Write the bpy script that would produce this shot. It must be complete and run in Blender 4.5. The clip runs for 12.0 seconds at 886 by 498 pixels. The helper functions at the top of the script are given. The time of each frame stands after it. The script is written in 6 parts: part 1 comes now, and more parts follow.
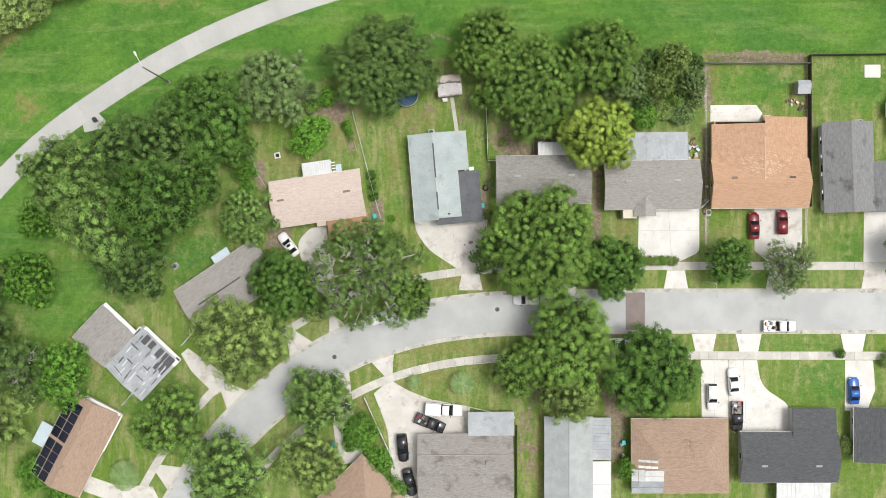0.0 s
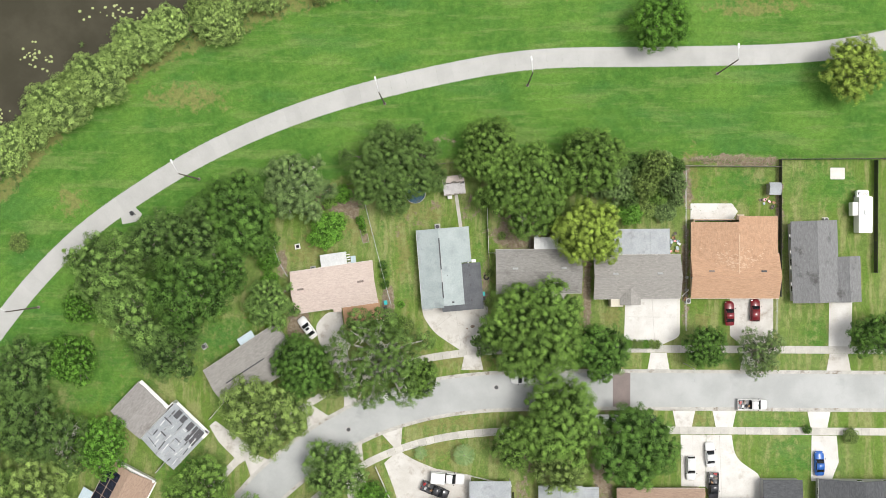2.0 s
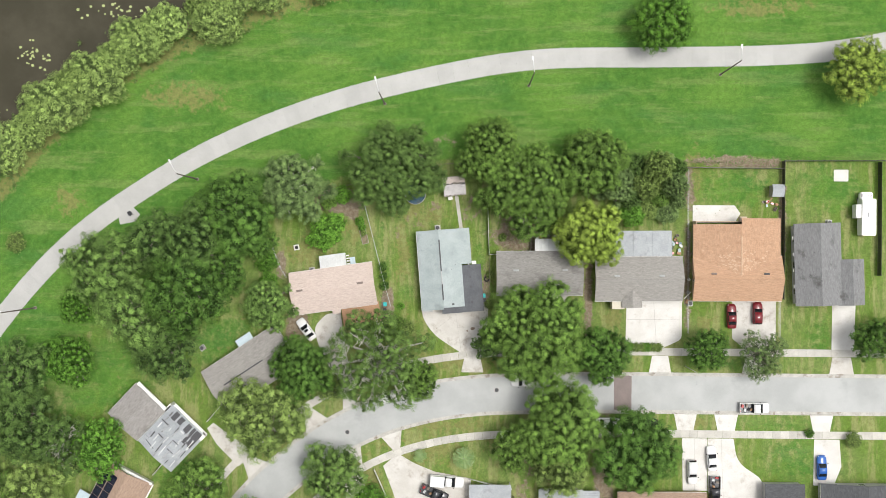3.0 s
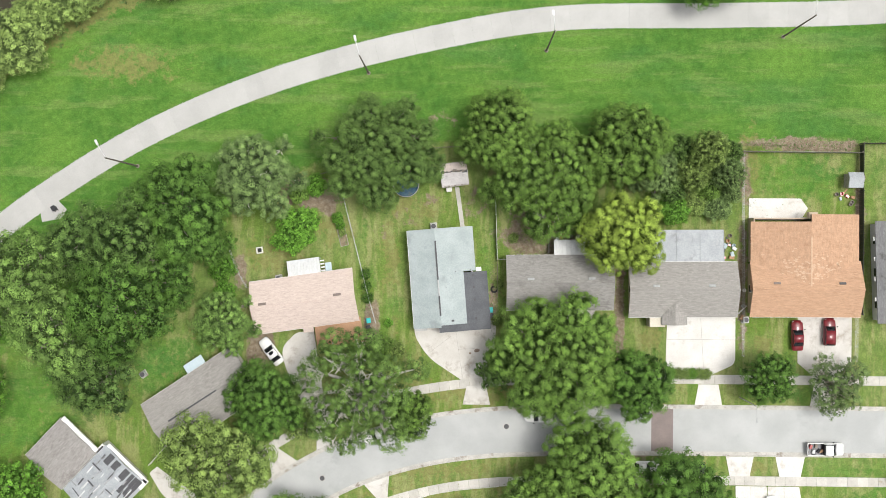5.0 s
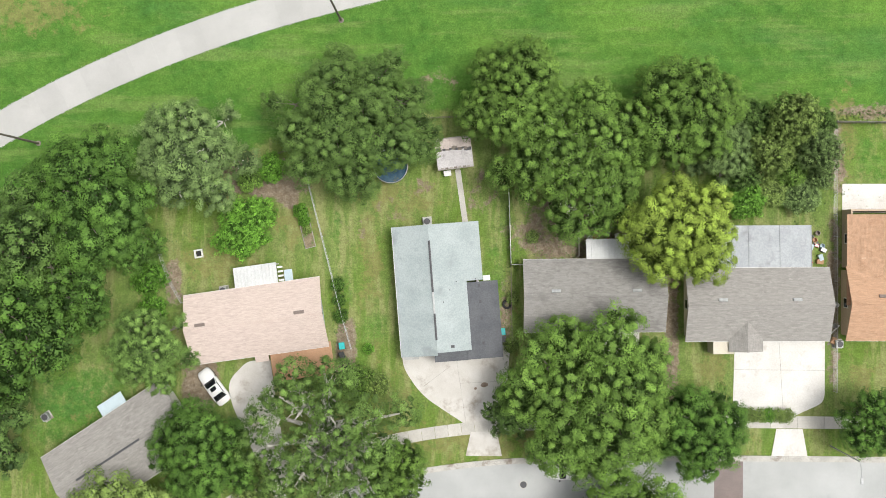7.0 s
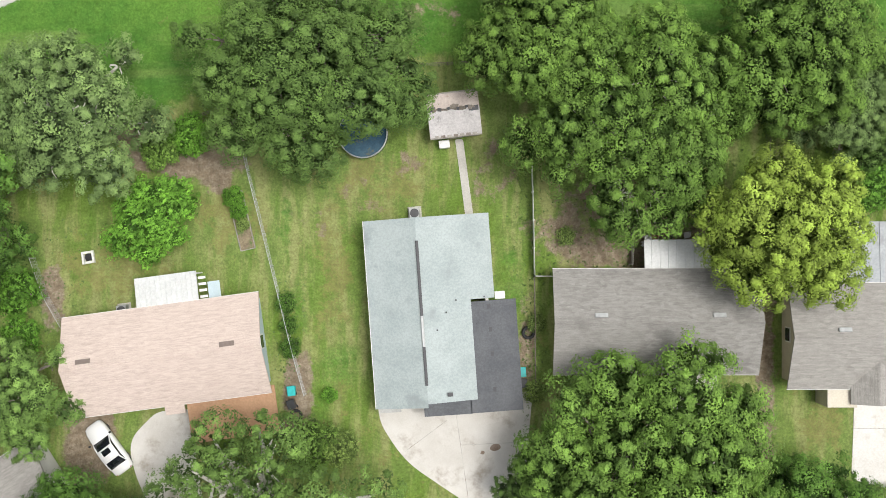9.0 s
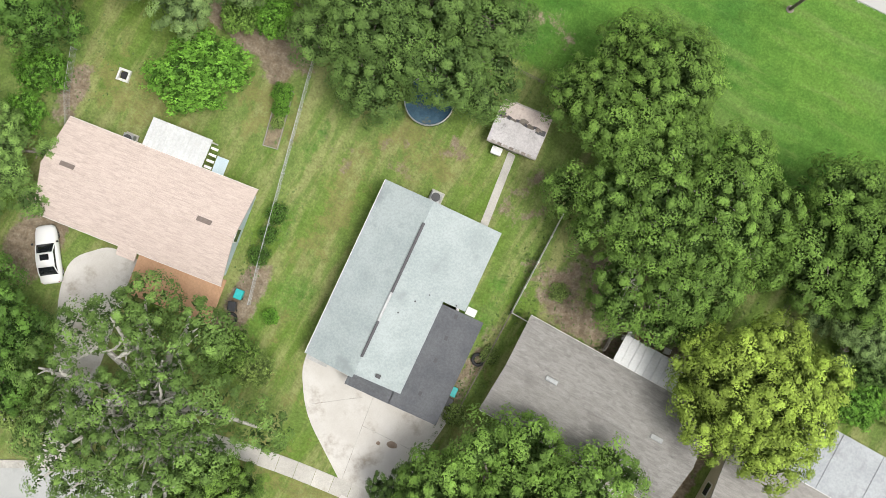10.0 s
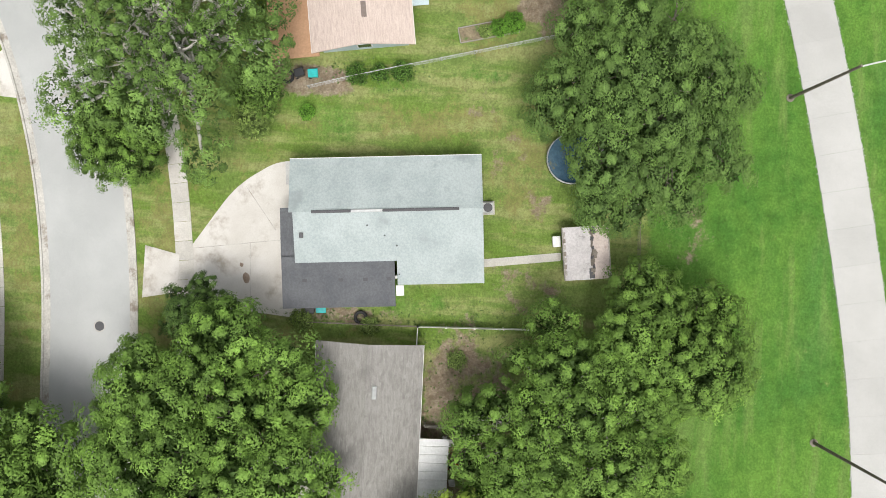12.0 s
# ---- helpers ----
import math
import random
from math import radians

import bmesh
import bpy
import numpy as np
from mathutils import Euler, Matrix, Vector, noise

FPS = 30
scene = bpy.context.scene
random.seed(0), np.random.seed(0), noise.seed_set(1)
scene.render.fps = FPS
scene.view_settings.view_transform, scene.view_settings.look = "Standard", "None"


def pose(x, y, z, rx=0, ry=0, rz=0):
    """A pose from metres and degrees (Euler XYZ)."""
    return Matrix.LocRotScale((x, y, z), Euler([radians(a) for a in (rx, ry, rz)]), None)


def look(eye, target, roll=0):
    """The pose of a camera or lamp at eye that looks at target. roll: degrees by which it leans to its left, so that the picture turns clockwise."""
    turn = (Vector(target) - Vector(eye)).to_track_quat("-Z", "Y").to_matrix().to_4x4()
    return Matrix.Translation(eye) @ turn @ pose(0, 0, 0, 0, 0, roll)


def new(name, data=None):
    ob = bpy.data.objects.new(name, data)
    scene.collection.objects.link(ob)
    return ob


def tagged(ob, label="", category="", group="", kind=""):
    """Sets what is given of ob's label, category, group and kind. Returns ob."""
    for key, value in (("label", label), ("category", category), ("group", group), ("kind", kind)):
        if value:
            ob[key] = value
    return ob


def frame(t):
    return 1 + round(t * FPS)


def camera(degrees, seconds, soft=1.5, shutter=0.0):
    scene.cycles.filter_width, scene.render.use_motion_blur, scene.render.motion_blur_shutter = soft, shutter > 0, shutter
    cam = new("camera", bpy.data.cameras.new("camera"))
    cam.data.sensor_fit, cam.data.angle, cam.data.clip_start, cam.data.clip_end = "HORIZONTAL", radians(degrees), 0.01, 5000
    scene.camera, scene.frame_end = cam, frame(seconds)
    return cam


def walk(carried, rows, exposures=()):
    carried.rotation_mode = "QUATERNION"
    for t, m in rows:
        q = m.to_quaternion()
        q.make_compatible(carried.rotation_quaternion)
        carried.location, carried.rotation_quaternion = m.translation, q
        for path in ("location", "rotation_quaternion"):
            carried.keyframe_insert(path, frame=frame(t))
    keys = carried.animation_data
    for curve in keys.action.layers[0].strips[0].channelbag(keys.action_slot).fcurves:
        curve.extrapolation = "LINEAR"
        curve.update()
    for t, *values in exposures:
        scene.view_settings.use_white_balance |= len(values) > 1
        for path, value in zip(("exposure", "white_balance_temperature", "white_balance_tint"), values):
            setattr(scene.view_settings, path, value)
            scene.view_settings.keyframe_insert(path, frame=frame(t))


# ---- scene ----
EXPO = 0.33
cam = camera(49.7, 12.0, soft=0.75)
# seconds, eye x, y, z, turn about the vertical; the gimbal keeps one small tilt
PATH = [
    (0.0, 2.99, 0.61, 164.71, -0.07),
    (0.5, 2.87, 7.76, 164.89, -0.06),
    (1.0, 2.69, 14.34, 169.86, 0.02),
    (1.5, 2.58, 16.30, 177.44, 0.08),
    (2.0, 2.40, 16.46, 181.55, 0.20),
    (2.5, 2.35, 16.48, 183.02, 0.33),
    (3.0, 2.34, 16.73, 180.13, 0.38),
    (3.5, 2.29, 16.90, 172.20, 0.40),
    (4.3, 2.20, 17.10, 158.20, 0.41),
    (5.0, 2.13, 17.17, 145.92, 0.39),
    (5.5, 2.05, 17.17, 137.20, 0.34),
    (6.0, 1.98, 17.22, 128.45, 0.31),
    (6.5, 1.93, 17.29, 119.72, 0.28),
    (7.0, 1.89, 17.38, 110.99, 0.27),
    (7.8, 1.82, 17.50, 97.05, 0.27),
    (8.5, 1.76, 17.58, 84.85, 0.29),
    (8.8, 1.74, 17.60, 80.10, 0.33),
    (9.0, 1.74, 17.64, 77.60, 0.60),
    (9.2, 1.78, 17.72, 76.70, 3.60),
    (9.5, 1.80, 17.82, 76.45, 13.30),
    (10.0, 1.66, 17.88, 76.35, 29.70),
    (10.5, 1.51, 17.99, 76.27, 46.40),
    (11.0, 1.38, 18.17, 76.24, 62.75),
    (11.5, 1.31, 18.30, 76.20, 79.20),
    (12.0, 1.25, 18.39, 76.15, 93.46),
]
walk(cam, [(t, pose(x, y, z, 0, 0, turn) @ pose(0, 0, 0, -0.105, 1.052, 0)) for t, x, y, z, turn in PATH], exposures=[(0.0, EXPO - 0.1), (3.2, EXPO - 0.1), (5.0, EXPO), (8.8, EXPO), (12.0, EXPO)])

# ---- daylight: bright haze, soft sun from the east ----
SUN_EL, SUN_AZ = radians(70), radians(10)          # azimuth from +x towards +y
world = bpy.data.worlds.new("sky")
scene.world = world
world.use_nodes = True
sky = world.node_tree.nodes.new("ShaderNodeTexSky")
sky.sky_type, sky.sun_disc = "NISHITA", False
sky.sun_elevation, sky.sun_rotation = SUN_EL, radians(90) - SUN_AZ
sky.dust_density = 4.0
haze = world.node_tree.nodes.new("ShaderNodeHueSaturation")      # thin high cloud greys the blue
haze.inputs["Saturation"].default_value = 0.12
world.node_tree.links.new(sky.outputs[0], haze.inputs["Color"])
world.node_tree.links.new(haze.outputs[0], world.node_tree.nodes["Background"].inputs[0])
world.node_tree.nodes["Background"].inputs[1].default_value = 0.138
sun = new("sun", bpy.data.lights.new("sun", "SUN"))
sun.data.energy, sun.data.angle, sun.data.color = 1.9, radians(20), (1.0, 0.96, 0.90)
sun.matrix_world = look((60 * math.cos(SUN_AZ) * math.cos(SUN_EL), 60 * math.sin(SUN_AZ) * math.cos(SUN_EL), 60 * math.sin(SUN_EL)), (0, 0, 0))

# ---- materials ----
def nodes_of(name):
    m = bpy.data.materials.new(name)
    m.use_nodes = True
    nt = m.node_tree
    return m, nt, nt.nodes, nt.links, nt.nodes["Principled BSDF"]


def noise_node(nt, scale, detail=4.0, rough=0.6, stretch=None, turn=0.0):
    """Noise over world metres; scale in features per metre."""
    g = nt.nodes.new("ShaderNodeNewGeometry")
    n = nt.nodes.new("ShaderNodeTexNoise")
    n.inputs["Scale"].default_value, n.inputs["Detail"].default_value, n.inputs["Roughness"].default_value = scale, detail, rough
    src = g.outputs["Position"]
    if stretch:
        mp = nt.nodes.new("ShaderNodeMapping")
        mp.inputs["Scale"].default_value = stretch
        mp.inputs["Rotation"].default_value = (0, 0, radians(turn))
        nt.links.new(src, mp.inputs[0])
        src = mp.outputs[0]
    nt.links.new(src, n.inputs["Vector"])
    return n.outputs["Fac"]


def ramp(nt, fac, lo, hi, a=0.0, b=1.0):
    r = nt.nodes.new("ShaderNodeMapRange")
    r.interpolation_type = "SMOOTHSTEP"
    for i, v in enumerate((lo, hi, a, b)):
        r.inputs[i + 1].default_value = v
    nt.links.new(fac, r.inputs[0])
    return r.outputs[0]


def math2(nt, op, a, b):
    n = nt.nodes.new("ShaderNodeMath")
    n.operation = op
    for i, v in enumerate((a, b)):
        if hasattr(v, "is_linked"):
            nt.links.new(v, n.inputs[i])
        else:
            n.inputs[i].default_value = v
    return n.outputs[0]


def mix(nt, fac, a, b, how="MIX"):
    n = nt.nodes.new("ShaderNodeMix")
    n.data_type, n.blend_type = "RGBA", how
    for i, v in ((0, fac), (6, a), (7, b)):
        if hasattr(v, "is_linked"):
            nt.links.new(v, n.inputs[i])
        elif i == 0:
            n.inputs[0].default_value = v
        else:
            n.inputs[i].default_value = (*v, 1)
    return n.outputs[2]


def surface(name, c1, c2, scale=0.6, grain=9.0, grain_amt=0.25, stain=None, stain_scale=0.25, stain_at=(0.55, 0.7), rough=0.85, metal=0.0, bump=0.3,
            jitter=0.0, stretch=None, turn=0.0):
    """Two tones in broad patches, a fine grain, stains with ragged edges, and per-piece variation."""
    m, nt, N, L, P = nodes_of(name)
    col = mix(nt, ramp(nt, noise_node(nt, scale, 5, 0.6, stretch, turn), 0.3, 0.7), c1, c2)
    g = noise_node(nt, grain, 3, 0.7)
    col = mix(nt, grain_amt, col, mix(nt, ramp(nt, g, 0.3, 0.7), (0.25, 0.25, 0.25), (0.75, 0.75, 0.75)), "OVERLAY")
    if stain:
        col = mix(nt, ramp(nt, noise_node(nt, stain_scale, 6, 0.7, stretch, turn), *stain_at), col, stain)
    if jitter:
        oi = N.new("ShaderNodeObjectInfo")
        v = ramp(nt, oi.outputs["Random"], 0, 1, 1 - jitter, 1 + jitter)
        h = N.new("ShaderNodeHueSaturation")
        L.new(v, h.inputs["Value"]), L.new(col, h.inputs["Color"])
        col = h.outputs[0]
    L.new(col, P.inputs["Base Color"])
    P.inputs["Roughness"].default_value, P.inputs["Metallic"].default_value = rough, metal
    if bump:
        b = N.new("ShaderNodeBump")
        b.inputs["Strength"].default_value, b.inputs["Distance"].default_value = bump, 0.02
        L.new(g, b.inputs["Height"]), L.new(b.outputs[0], P.inputs["Normal"])
    return m


def leaf(name, c1, c2, c3, patch=0.55):
    """Leaves: each its own tone, tone drifting from bough to bough, light on the tuft tops painted as a paler, yellower
    green, light passing through.
    """
    m, nt, N, L, P = nodes_of(name)
    g = N.new("ShaderNodeNewGeometry")
    # paler, yellower green for tuft tops: sunlight painted into the leaf colour
    lit_tip = (c2[0] * 1.75, c2[1] * 1.75, c2[2] * 1.5)
    # base tones lowered, so painted light and shade contrast more
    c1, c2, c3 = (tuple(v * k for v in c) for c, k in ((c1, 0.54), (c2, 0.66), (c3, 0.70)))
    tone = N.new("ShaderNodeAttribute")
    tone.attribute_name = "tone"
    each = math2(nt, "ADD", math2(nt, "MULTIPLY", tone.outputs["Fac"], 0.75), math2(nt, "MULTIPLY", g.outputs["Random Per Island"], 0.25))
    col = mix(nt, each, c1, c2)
    col = mix(nt, ramp(nt, noise_node(nt, patch, 3), 0.42, 0.70, 0, 0.6), col, c3)
    lit_mask = N.new("ShaderNodeAttribute")
    lit_mask.attribute_name = "tip"
    col = mix(nt, math2(nt, "MULTIPLY", lit_mask.outputs["Fac"], ramp(nt, noise_node(nt, 1.1, 2), 0.3, 0.6, 0.4, 0.9)), col, lit_tip)
    oi = N.new("ShaderNodeObjectInfo")
    h = N.new("ShaderNodeHueSaturation")
    L.new(ramp(nt, oi.outputs["Random"], 0, 1, 0.9, 1.1), h.inputs["Value"])
    L.new(col, h.inputs["Color"]), L.new(h.outputs[0], P.inputs["Base Color"])
    P.inputs["Roughness"].default_value = 0.5
    P.inputs["Specular IOR Level"].default_value = 0.12
    t = N.new("ShaderNodeBsdfTranslucent")
    L.new(h.outputs[0], t.inputs[0])
    s = N.new("ShaderNodeMixShader")
    s.inputs[0].default_value = 0.2
    L.new(P.outputs[0], s.inputs[1]), L.new(t.outputs[0], s.inputs[2]), L.new(s.outputs[0], N["Material Output"].inputs[0])
    return m


def plain(name, c, rough=0.5, metal=0.0, spec=0.5):
    m, nt, N, L, P = nodes_of(name)
    n = noise_node(nt, 3.0, 4)
    L.new(mix(nt, ramp(nt, n, 0.35, 0.7), tuple(v * 0.88 for v in c), tuple(min(1, v * 1.06) for v in c)), P.inputs["Base Color"])
    P.inputs["Roughness"].default_value, P.inputs["Metallic"].default_value, P.inputs["Specular IOR Level"].default_value = rough, metal, spec
    return m


def lawn_material():
    """Mown grass; the sheet carries how lush, dry or bare each spot is, and its distance from the trail for the mower's lanes."""
    m, nt, N, L, P = nodes_of("lawn_grass")
    at = N.new("ShaderNodeAttribute")
    at.attribute_name = "cover"
    sep = N.new("ShaderNodeSeparateColor")
    L.new(at.outputs["Color"], sep.inputs[0])
    lane = N.new("ShaderNodeAttribute")
    lane.attribute_name = "lane"
    big, mid, fine = noise_node(nt, 0.07, 4), noise_node(nt, 0.5, 5, 0.65), noise_node(nt, 5.0, 4, 0.75)
    yard = mix(nt, ramp(nt, mid, 0.35, 0.68), (0.122, 0.190, 0.046), (0.186, 0.248, 0.072))
    yard = mix(nt, ramp(nt, big, 0.4, 0.62), yard, (0.125, 0.205, 0.035))
    streak = noise_node(nt, 0.22, 4, 0.6, (2.6, 0.5, 1), 4)
    yard = mix(nt, ramp(nt, streak, 0.44, 0.62, 0, 0.8), yard, (0.262, 0.275, 0.112))
    yard = mix(nt, ramp(nt, noise_node(nt, 0.3, 4, 0.6, (2.2, 0.45, 1), 4), 0.56, 0.7, 0, 0.7), yard, (0.095, 0.185, 0.026))
    lush = mix(nt, ramp(nt, mid, 0.3, 0.7), (0.056, 0.150, 0.024), (0.096, 0.205, 0.034))
    lush = mix(nt, ramp(nt, big, 0.42, 0.66), lush, (0.115, 0.230, 0.038))
    wob = math2(nt, "ADD", lane.outputs["Fac"], math2(nt, "MULTIPLY", noise_node(nt, 0.35, 3), 1.6))
    lush = mix(nt, ramp(nt, noise_node(nt, 0.30, 5, 0.65, (0.22, 1.3, 1), -6), 0.49, 0.64, 0, 0.7), lush, (0.165, 0.245, 0.068))
    lush = mix(nt, ramp(nt, noise_node(nt, 0.11, 4, 0.6, (0.5, 1.1, 1), -6), 0.50, 0.66, 0, 0.45), lush, (0.060, 0.165, 0.040))
    stripe = math2(nt, "SINE", math2(nt, "MULTIPLY", wob, 3.1), 0.0)
    lush = mix(nt, ramp(nt, stripe, -0.9, 0.9, 0.0, 0.18), lush, (0.050, 0.135, 0.016))
    ragged = math2(nt, "MULTIPLY", math2(nt, "SUBTRACT", noise_node(nt, 0.55, 7, 0.72), 0.5), 2.2)
    def mask(ch, lo=0.35, hi=0.65):
        return ramp(nt, math2(nt, "ADD", ch, ragged), lo, hi)
    col = mix(nt, mask(sep.outputs[0], 0.3, 0.8), yard, lush)
    dry = mix(nt, ramp(nt, fine, 0.35, 0.65), (0.235, 0.215, 0.085), (0.175, 0.195, 0.06))
    col = mix(nt, math2(nt, "MULTIPLY", mask(sep.outputs[2]), 0.8), col, dry)
    soil = mix(nt, ramp(nt, noise_node(nt, 1.6, 5, 0.7), 0.35, 0.68), (0.190, 0.146, 0.100), (0.292, 0.245, 0.182))
    col = mix(nt, mask(sep.outputs[1]), col, soil)
    weed = ramp(nt, noise_node(nt, 1.7, 5, 0.75), 0.60, 0.72, 0.0, 0.55)
    col = mix(nt, weed, col, (0.075, 0.125, 0.022))
    col = mix(nt, 0.42, col, mix(nt, ramp(nt, noise_node(nt, 1.3, 6, 0.78), 0.33, 0.67), (0.3, 0.3, 0.3), (0.7, 0.7, 0.7)), "OVERLAY")
    col = mix(nt, 0.36, col, mix(nt, ramp(nt, fine, 0.28, 0.72), (0.18, 0.18, 0.18), (0.8, 0.8, 0.8)), "OVERLAY")
    L.new(col, P.inputs["Base Color"])
    P.inputs["Roughness"].default_value = 0.9
    P.inputs["Specular IOR Level"].default_value = 0.15
    b = N.new("ShaderNodeBump")
    b.inputs["Strength"].default_value, b.inputs["Distance"].default_value = 0.7, 0.08
    L.new(fine, b.inputs["Height"]), L.new(b.outputs[0], P.inputs["Normal"])
    return m


def water_material():
    m, nt, N, L, P = nodes_of("lake_water")
    L.new(mix(nt, ramp(nt, noise_node(nt, 0.15, 4), 0.35, 0.7), (0.050, 0.046, 0.030), (0.068, 0.062, 0.042)), P.inputs["Base Color"])
    P.inputs["Roughness"].default_value, P.inputs["IOR"].default_value = 0.12, 1.33
    b = N.new("ShaderNodeBump")
    b.inputs["Strength"].default_value, b.inputs["Distance"].default_value = 0.25, 0.05
    L.new(noise_node(nt, 1.2, 4, 0.6, (1, 3, 1), 30), b.inputs["Height"]), L.new(b.outputs[0], P.inputs["Normal"])
    return m


GRASS, WATER = lawn_material(), water_material()
ASPHALT = surface("worn_pale_asphalt", (0.375, 0.385, 0.378), (0.465, 0.475, 0.468), 0.12, 22, 0.16, (0.335, 0.345, 0.34), 0.16, (0.55, 0.75), 0.9, bump=0.1)
PATCH = surface("brown_asphalt_patch", (0.20, 0.165, 0.155), (0.25, 0.205, 0.19), 0.4, 8, 0.35)
TRAIL = surface("trail_concrete", (0.405, 0.402, 0.385), (0.460, 0.457, 0.440), 0.2, 14, 0.14, (0.37, 0.365, 0.345), 0.3, (0.56, 0.8), 0.9, bump=0.1, jitter=0.03)
WALKWAY = surface("sidewalk_concrete", (0.47, 0.45, 0.41), (0.56, 0.54, 0.495), 0.5, 9, 0.2, (0.36, 0.33, 0.27), 0.6, (0.56, 0.74), 0.9, jitter=0.07)
CURB = surface("curb_concrete", (0.40, 0.385, 0.35), (0.52, 0.505, 0.465), 0.7, 7, 0.3, (0.24, 0.20, 0.16), 0.5, (0.52, 0.66))
DRIVE = surface("driveway_concrete", (0.52, 0.495, 0.455), (0.62, 0.60, 0.565), 0.3, 16, 0.15, (0.36, 0.32, 0.27), 0.4, (0.5, 0.72), 0.9)
DRIVE_WHITE = surface("bright_driveway_concrete", (0.60, 0.58, 0.545), (0.69, 0.675, 0.645), 0.3, 7, 0.22, (0.46, 0.425, 0.37), 0.4, (0.52, 0.75), 0.9)
OIL = surface("oil_stain", (0.22, 0.16, 0.12), (0.30, 0.24, 0.19), 2.0, 8, 0.3)
BARK = surface("bark", (0.16, 0.135, 0.11), (0.26, 0.23, 0.20), 2.0, 12, 0.4, bump=0.6)
PALE_BARK = surface("pale_bark", (0.42, 0.40, 0.36), (0.56, 0.54, 0.50), 1.5, 12, 0.3, bump=0.5)
LEAF = {
    "dense": leaf("laurel_leaves", (0.062, 0.122, 0.028), (0.164, 0.276, 0.064), (0.128, 0.236, 0.048)),
    "oak": leaf("live_oak_leaves", (0.070, 0.130, 0.036), (0.182, 0.296, 0.084), (0.136, 0.240, 0.062)),
    "grey": leaf("grey_green_leaves", (0.080, 0.135, 0.050), (0.185, 0.275, 0.105), (0.140, 0.215, 0.076)),
    "dark": leaf("dark_leaves", (0.043, 0.102, 0.024), (0.113, 0.217, 0.047), (0.081, 0.175, 0.036)),
    "bright": leaf("bright_green_leaves", (0.055, 0.144, 0.022), (0.140, 0.296, 0.046), (0.109, 0.260, 0.035)),
    "gold": leaf("yellow_green_leaves", (0.145, 0.215, 0.038), (0.295, 0.400, 0.082), (0.235, 0.335, 0.062)),
    "olive": leaf("olive_yellow_leaves", (0.110, 0.172, 0.046), (0.225, 0.315, 0.098), (0.175, 0.265, 0.072)),
    "deep": leaf("deep_green_oak_leaves", (0.042, 0.088, 0.026), (0.122, 0.205, 0.060), (0.090, 0.172, 0.046)),
    "willow": leaf("pale_willow_leaves", (0.135, 0.212, 0.066), (0.270, 0.378, 0.122), (0.215, 0.320, 0.096)),
}
WEED = surface("weed_leaves", (0.085, 0.150, 0.036), (0.150, 0.215, 0.062), 1.2, 9, 0.25)
FROND = surface("palm_frond", (0.110, 0.200, 0.050), (0.190, 0.290, 0.090), 1.0, 9, 0.25, rough=0.5)

# ---- helpers for building ----
def smooth_line(pts, step=1.0):
    """A curve through a few points, resampled at even steps."""
    p = [Vector(q) for q in pts]
    p = [2 * p[0] - p[1]] + p + [2 * p[-1] - p[-2]]
    out = []
    for i in range(1, len(p) - 2):
        for k in range(24):
            t = k / 24
            a, b, c, d = p[i - 1:i + 3]
            out.append(0.5 * (2 * b + (c - a) * t + (2 * a - 5 * b + 4 * c - d) * t * t + (3 * b - a - 3 * c + d) * t ** 3))
    out.append(p[-2])
    even, run = [out[0]], 0.0
    for a, b in zip(out, out[1:]):
        seg = (b - a).length
        while run + seg >= step:
            a = a.lerp(b, (step - run) / seg)
            seg, run = (b - a).length, 0.0
            even.append(a.copy())
        run += seg
    return even


def offset(line, d):
    out = []
    for i, p in enumerate(line):
        t = (line[min(i + 1, len(line) - 1)] - line[max(i - 1, 0)]).normalized()
        out.append(p + Vector((-t.y, t.x)) * d)
    return out


def link(name, bm, mat, parent=None, label=""):
    me = bpy.data.meshes.new(name)
    bm.to_mesh(me)
    bm.free()
    for m in (mat if isinstance(mat, (list, tuple)) else [mat]):
        me.materials.append(m)
    ob = new(name, me)
    if parent:
        ob.parent = parent
    if label:
        tagged(ob, label)
    return ob


def part(name, bm, material, parent, label=""):
    return link(name, bm, material, parent, label)


def thing(name, x, y, z=0.0, turn=0.0, label="", category="", group="", kind=""):
    e = new(name)
    e.matrix_basis = pose(x, y, z, 0, 0, turn)
    return tagged(e, label, category, group, kind)


def ribbon(a, b, z0, z1, close=True):
    """A slab between two lines, z1 on top."""
    bm = bmesh.new()
    n = len(a)
    t = [[bm.verts.new((p.x, p.y, z)) for p in ln] for ln, z in ((a, z1), (b, z1), (a, z0), (b, z0))]
    for i in range(n - 1):
        bm.faces.new((t[1][i], t[1][i + 1], t[0][i + 1], t[0][i]))
        bm.faces.new((t[0][i], t[0][i + 1], t[2][i + 1], t[2][i]))
        bm.faces.new((t[3][i], t[3][i + 1], t[1][i + 1], t[1][i]))
    for i in (0, n - 1):
        bm.faces.new((t[0][i], t[2][i], t[3][i], t[1][i]))
    bmesh.ops.recalc_face_normals(bm, faces=bm.faces)
    return bm


def slab(pts, z0, z1, bevel=0.0):
    """An upright prism over a plan outline."""
    bm = bmesh.new()
    vs = [bm.verts.new((x, y, z0)) for x, y in pts]
    f = bm.faces.new(vs)
    ext = bmesh.ops.extrude_face_region(bm, geom=[f])
    for v in ext["geom"]:
        if isinstance(v, bmesh.types.BMVert):
            v.co.z = z1
    bmesh.ops.recalc_face_normals(bm, faces=bm.faces)
    if bevel:
        bmesh.ops.bevel(bm, geom=list(bm.edges), offset=bevel, segments=1, affect="EDGES")
    return bm


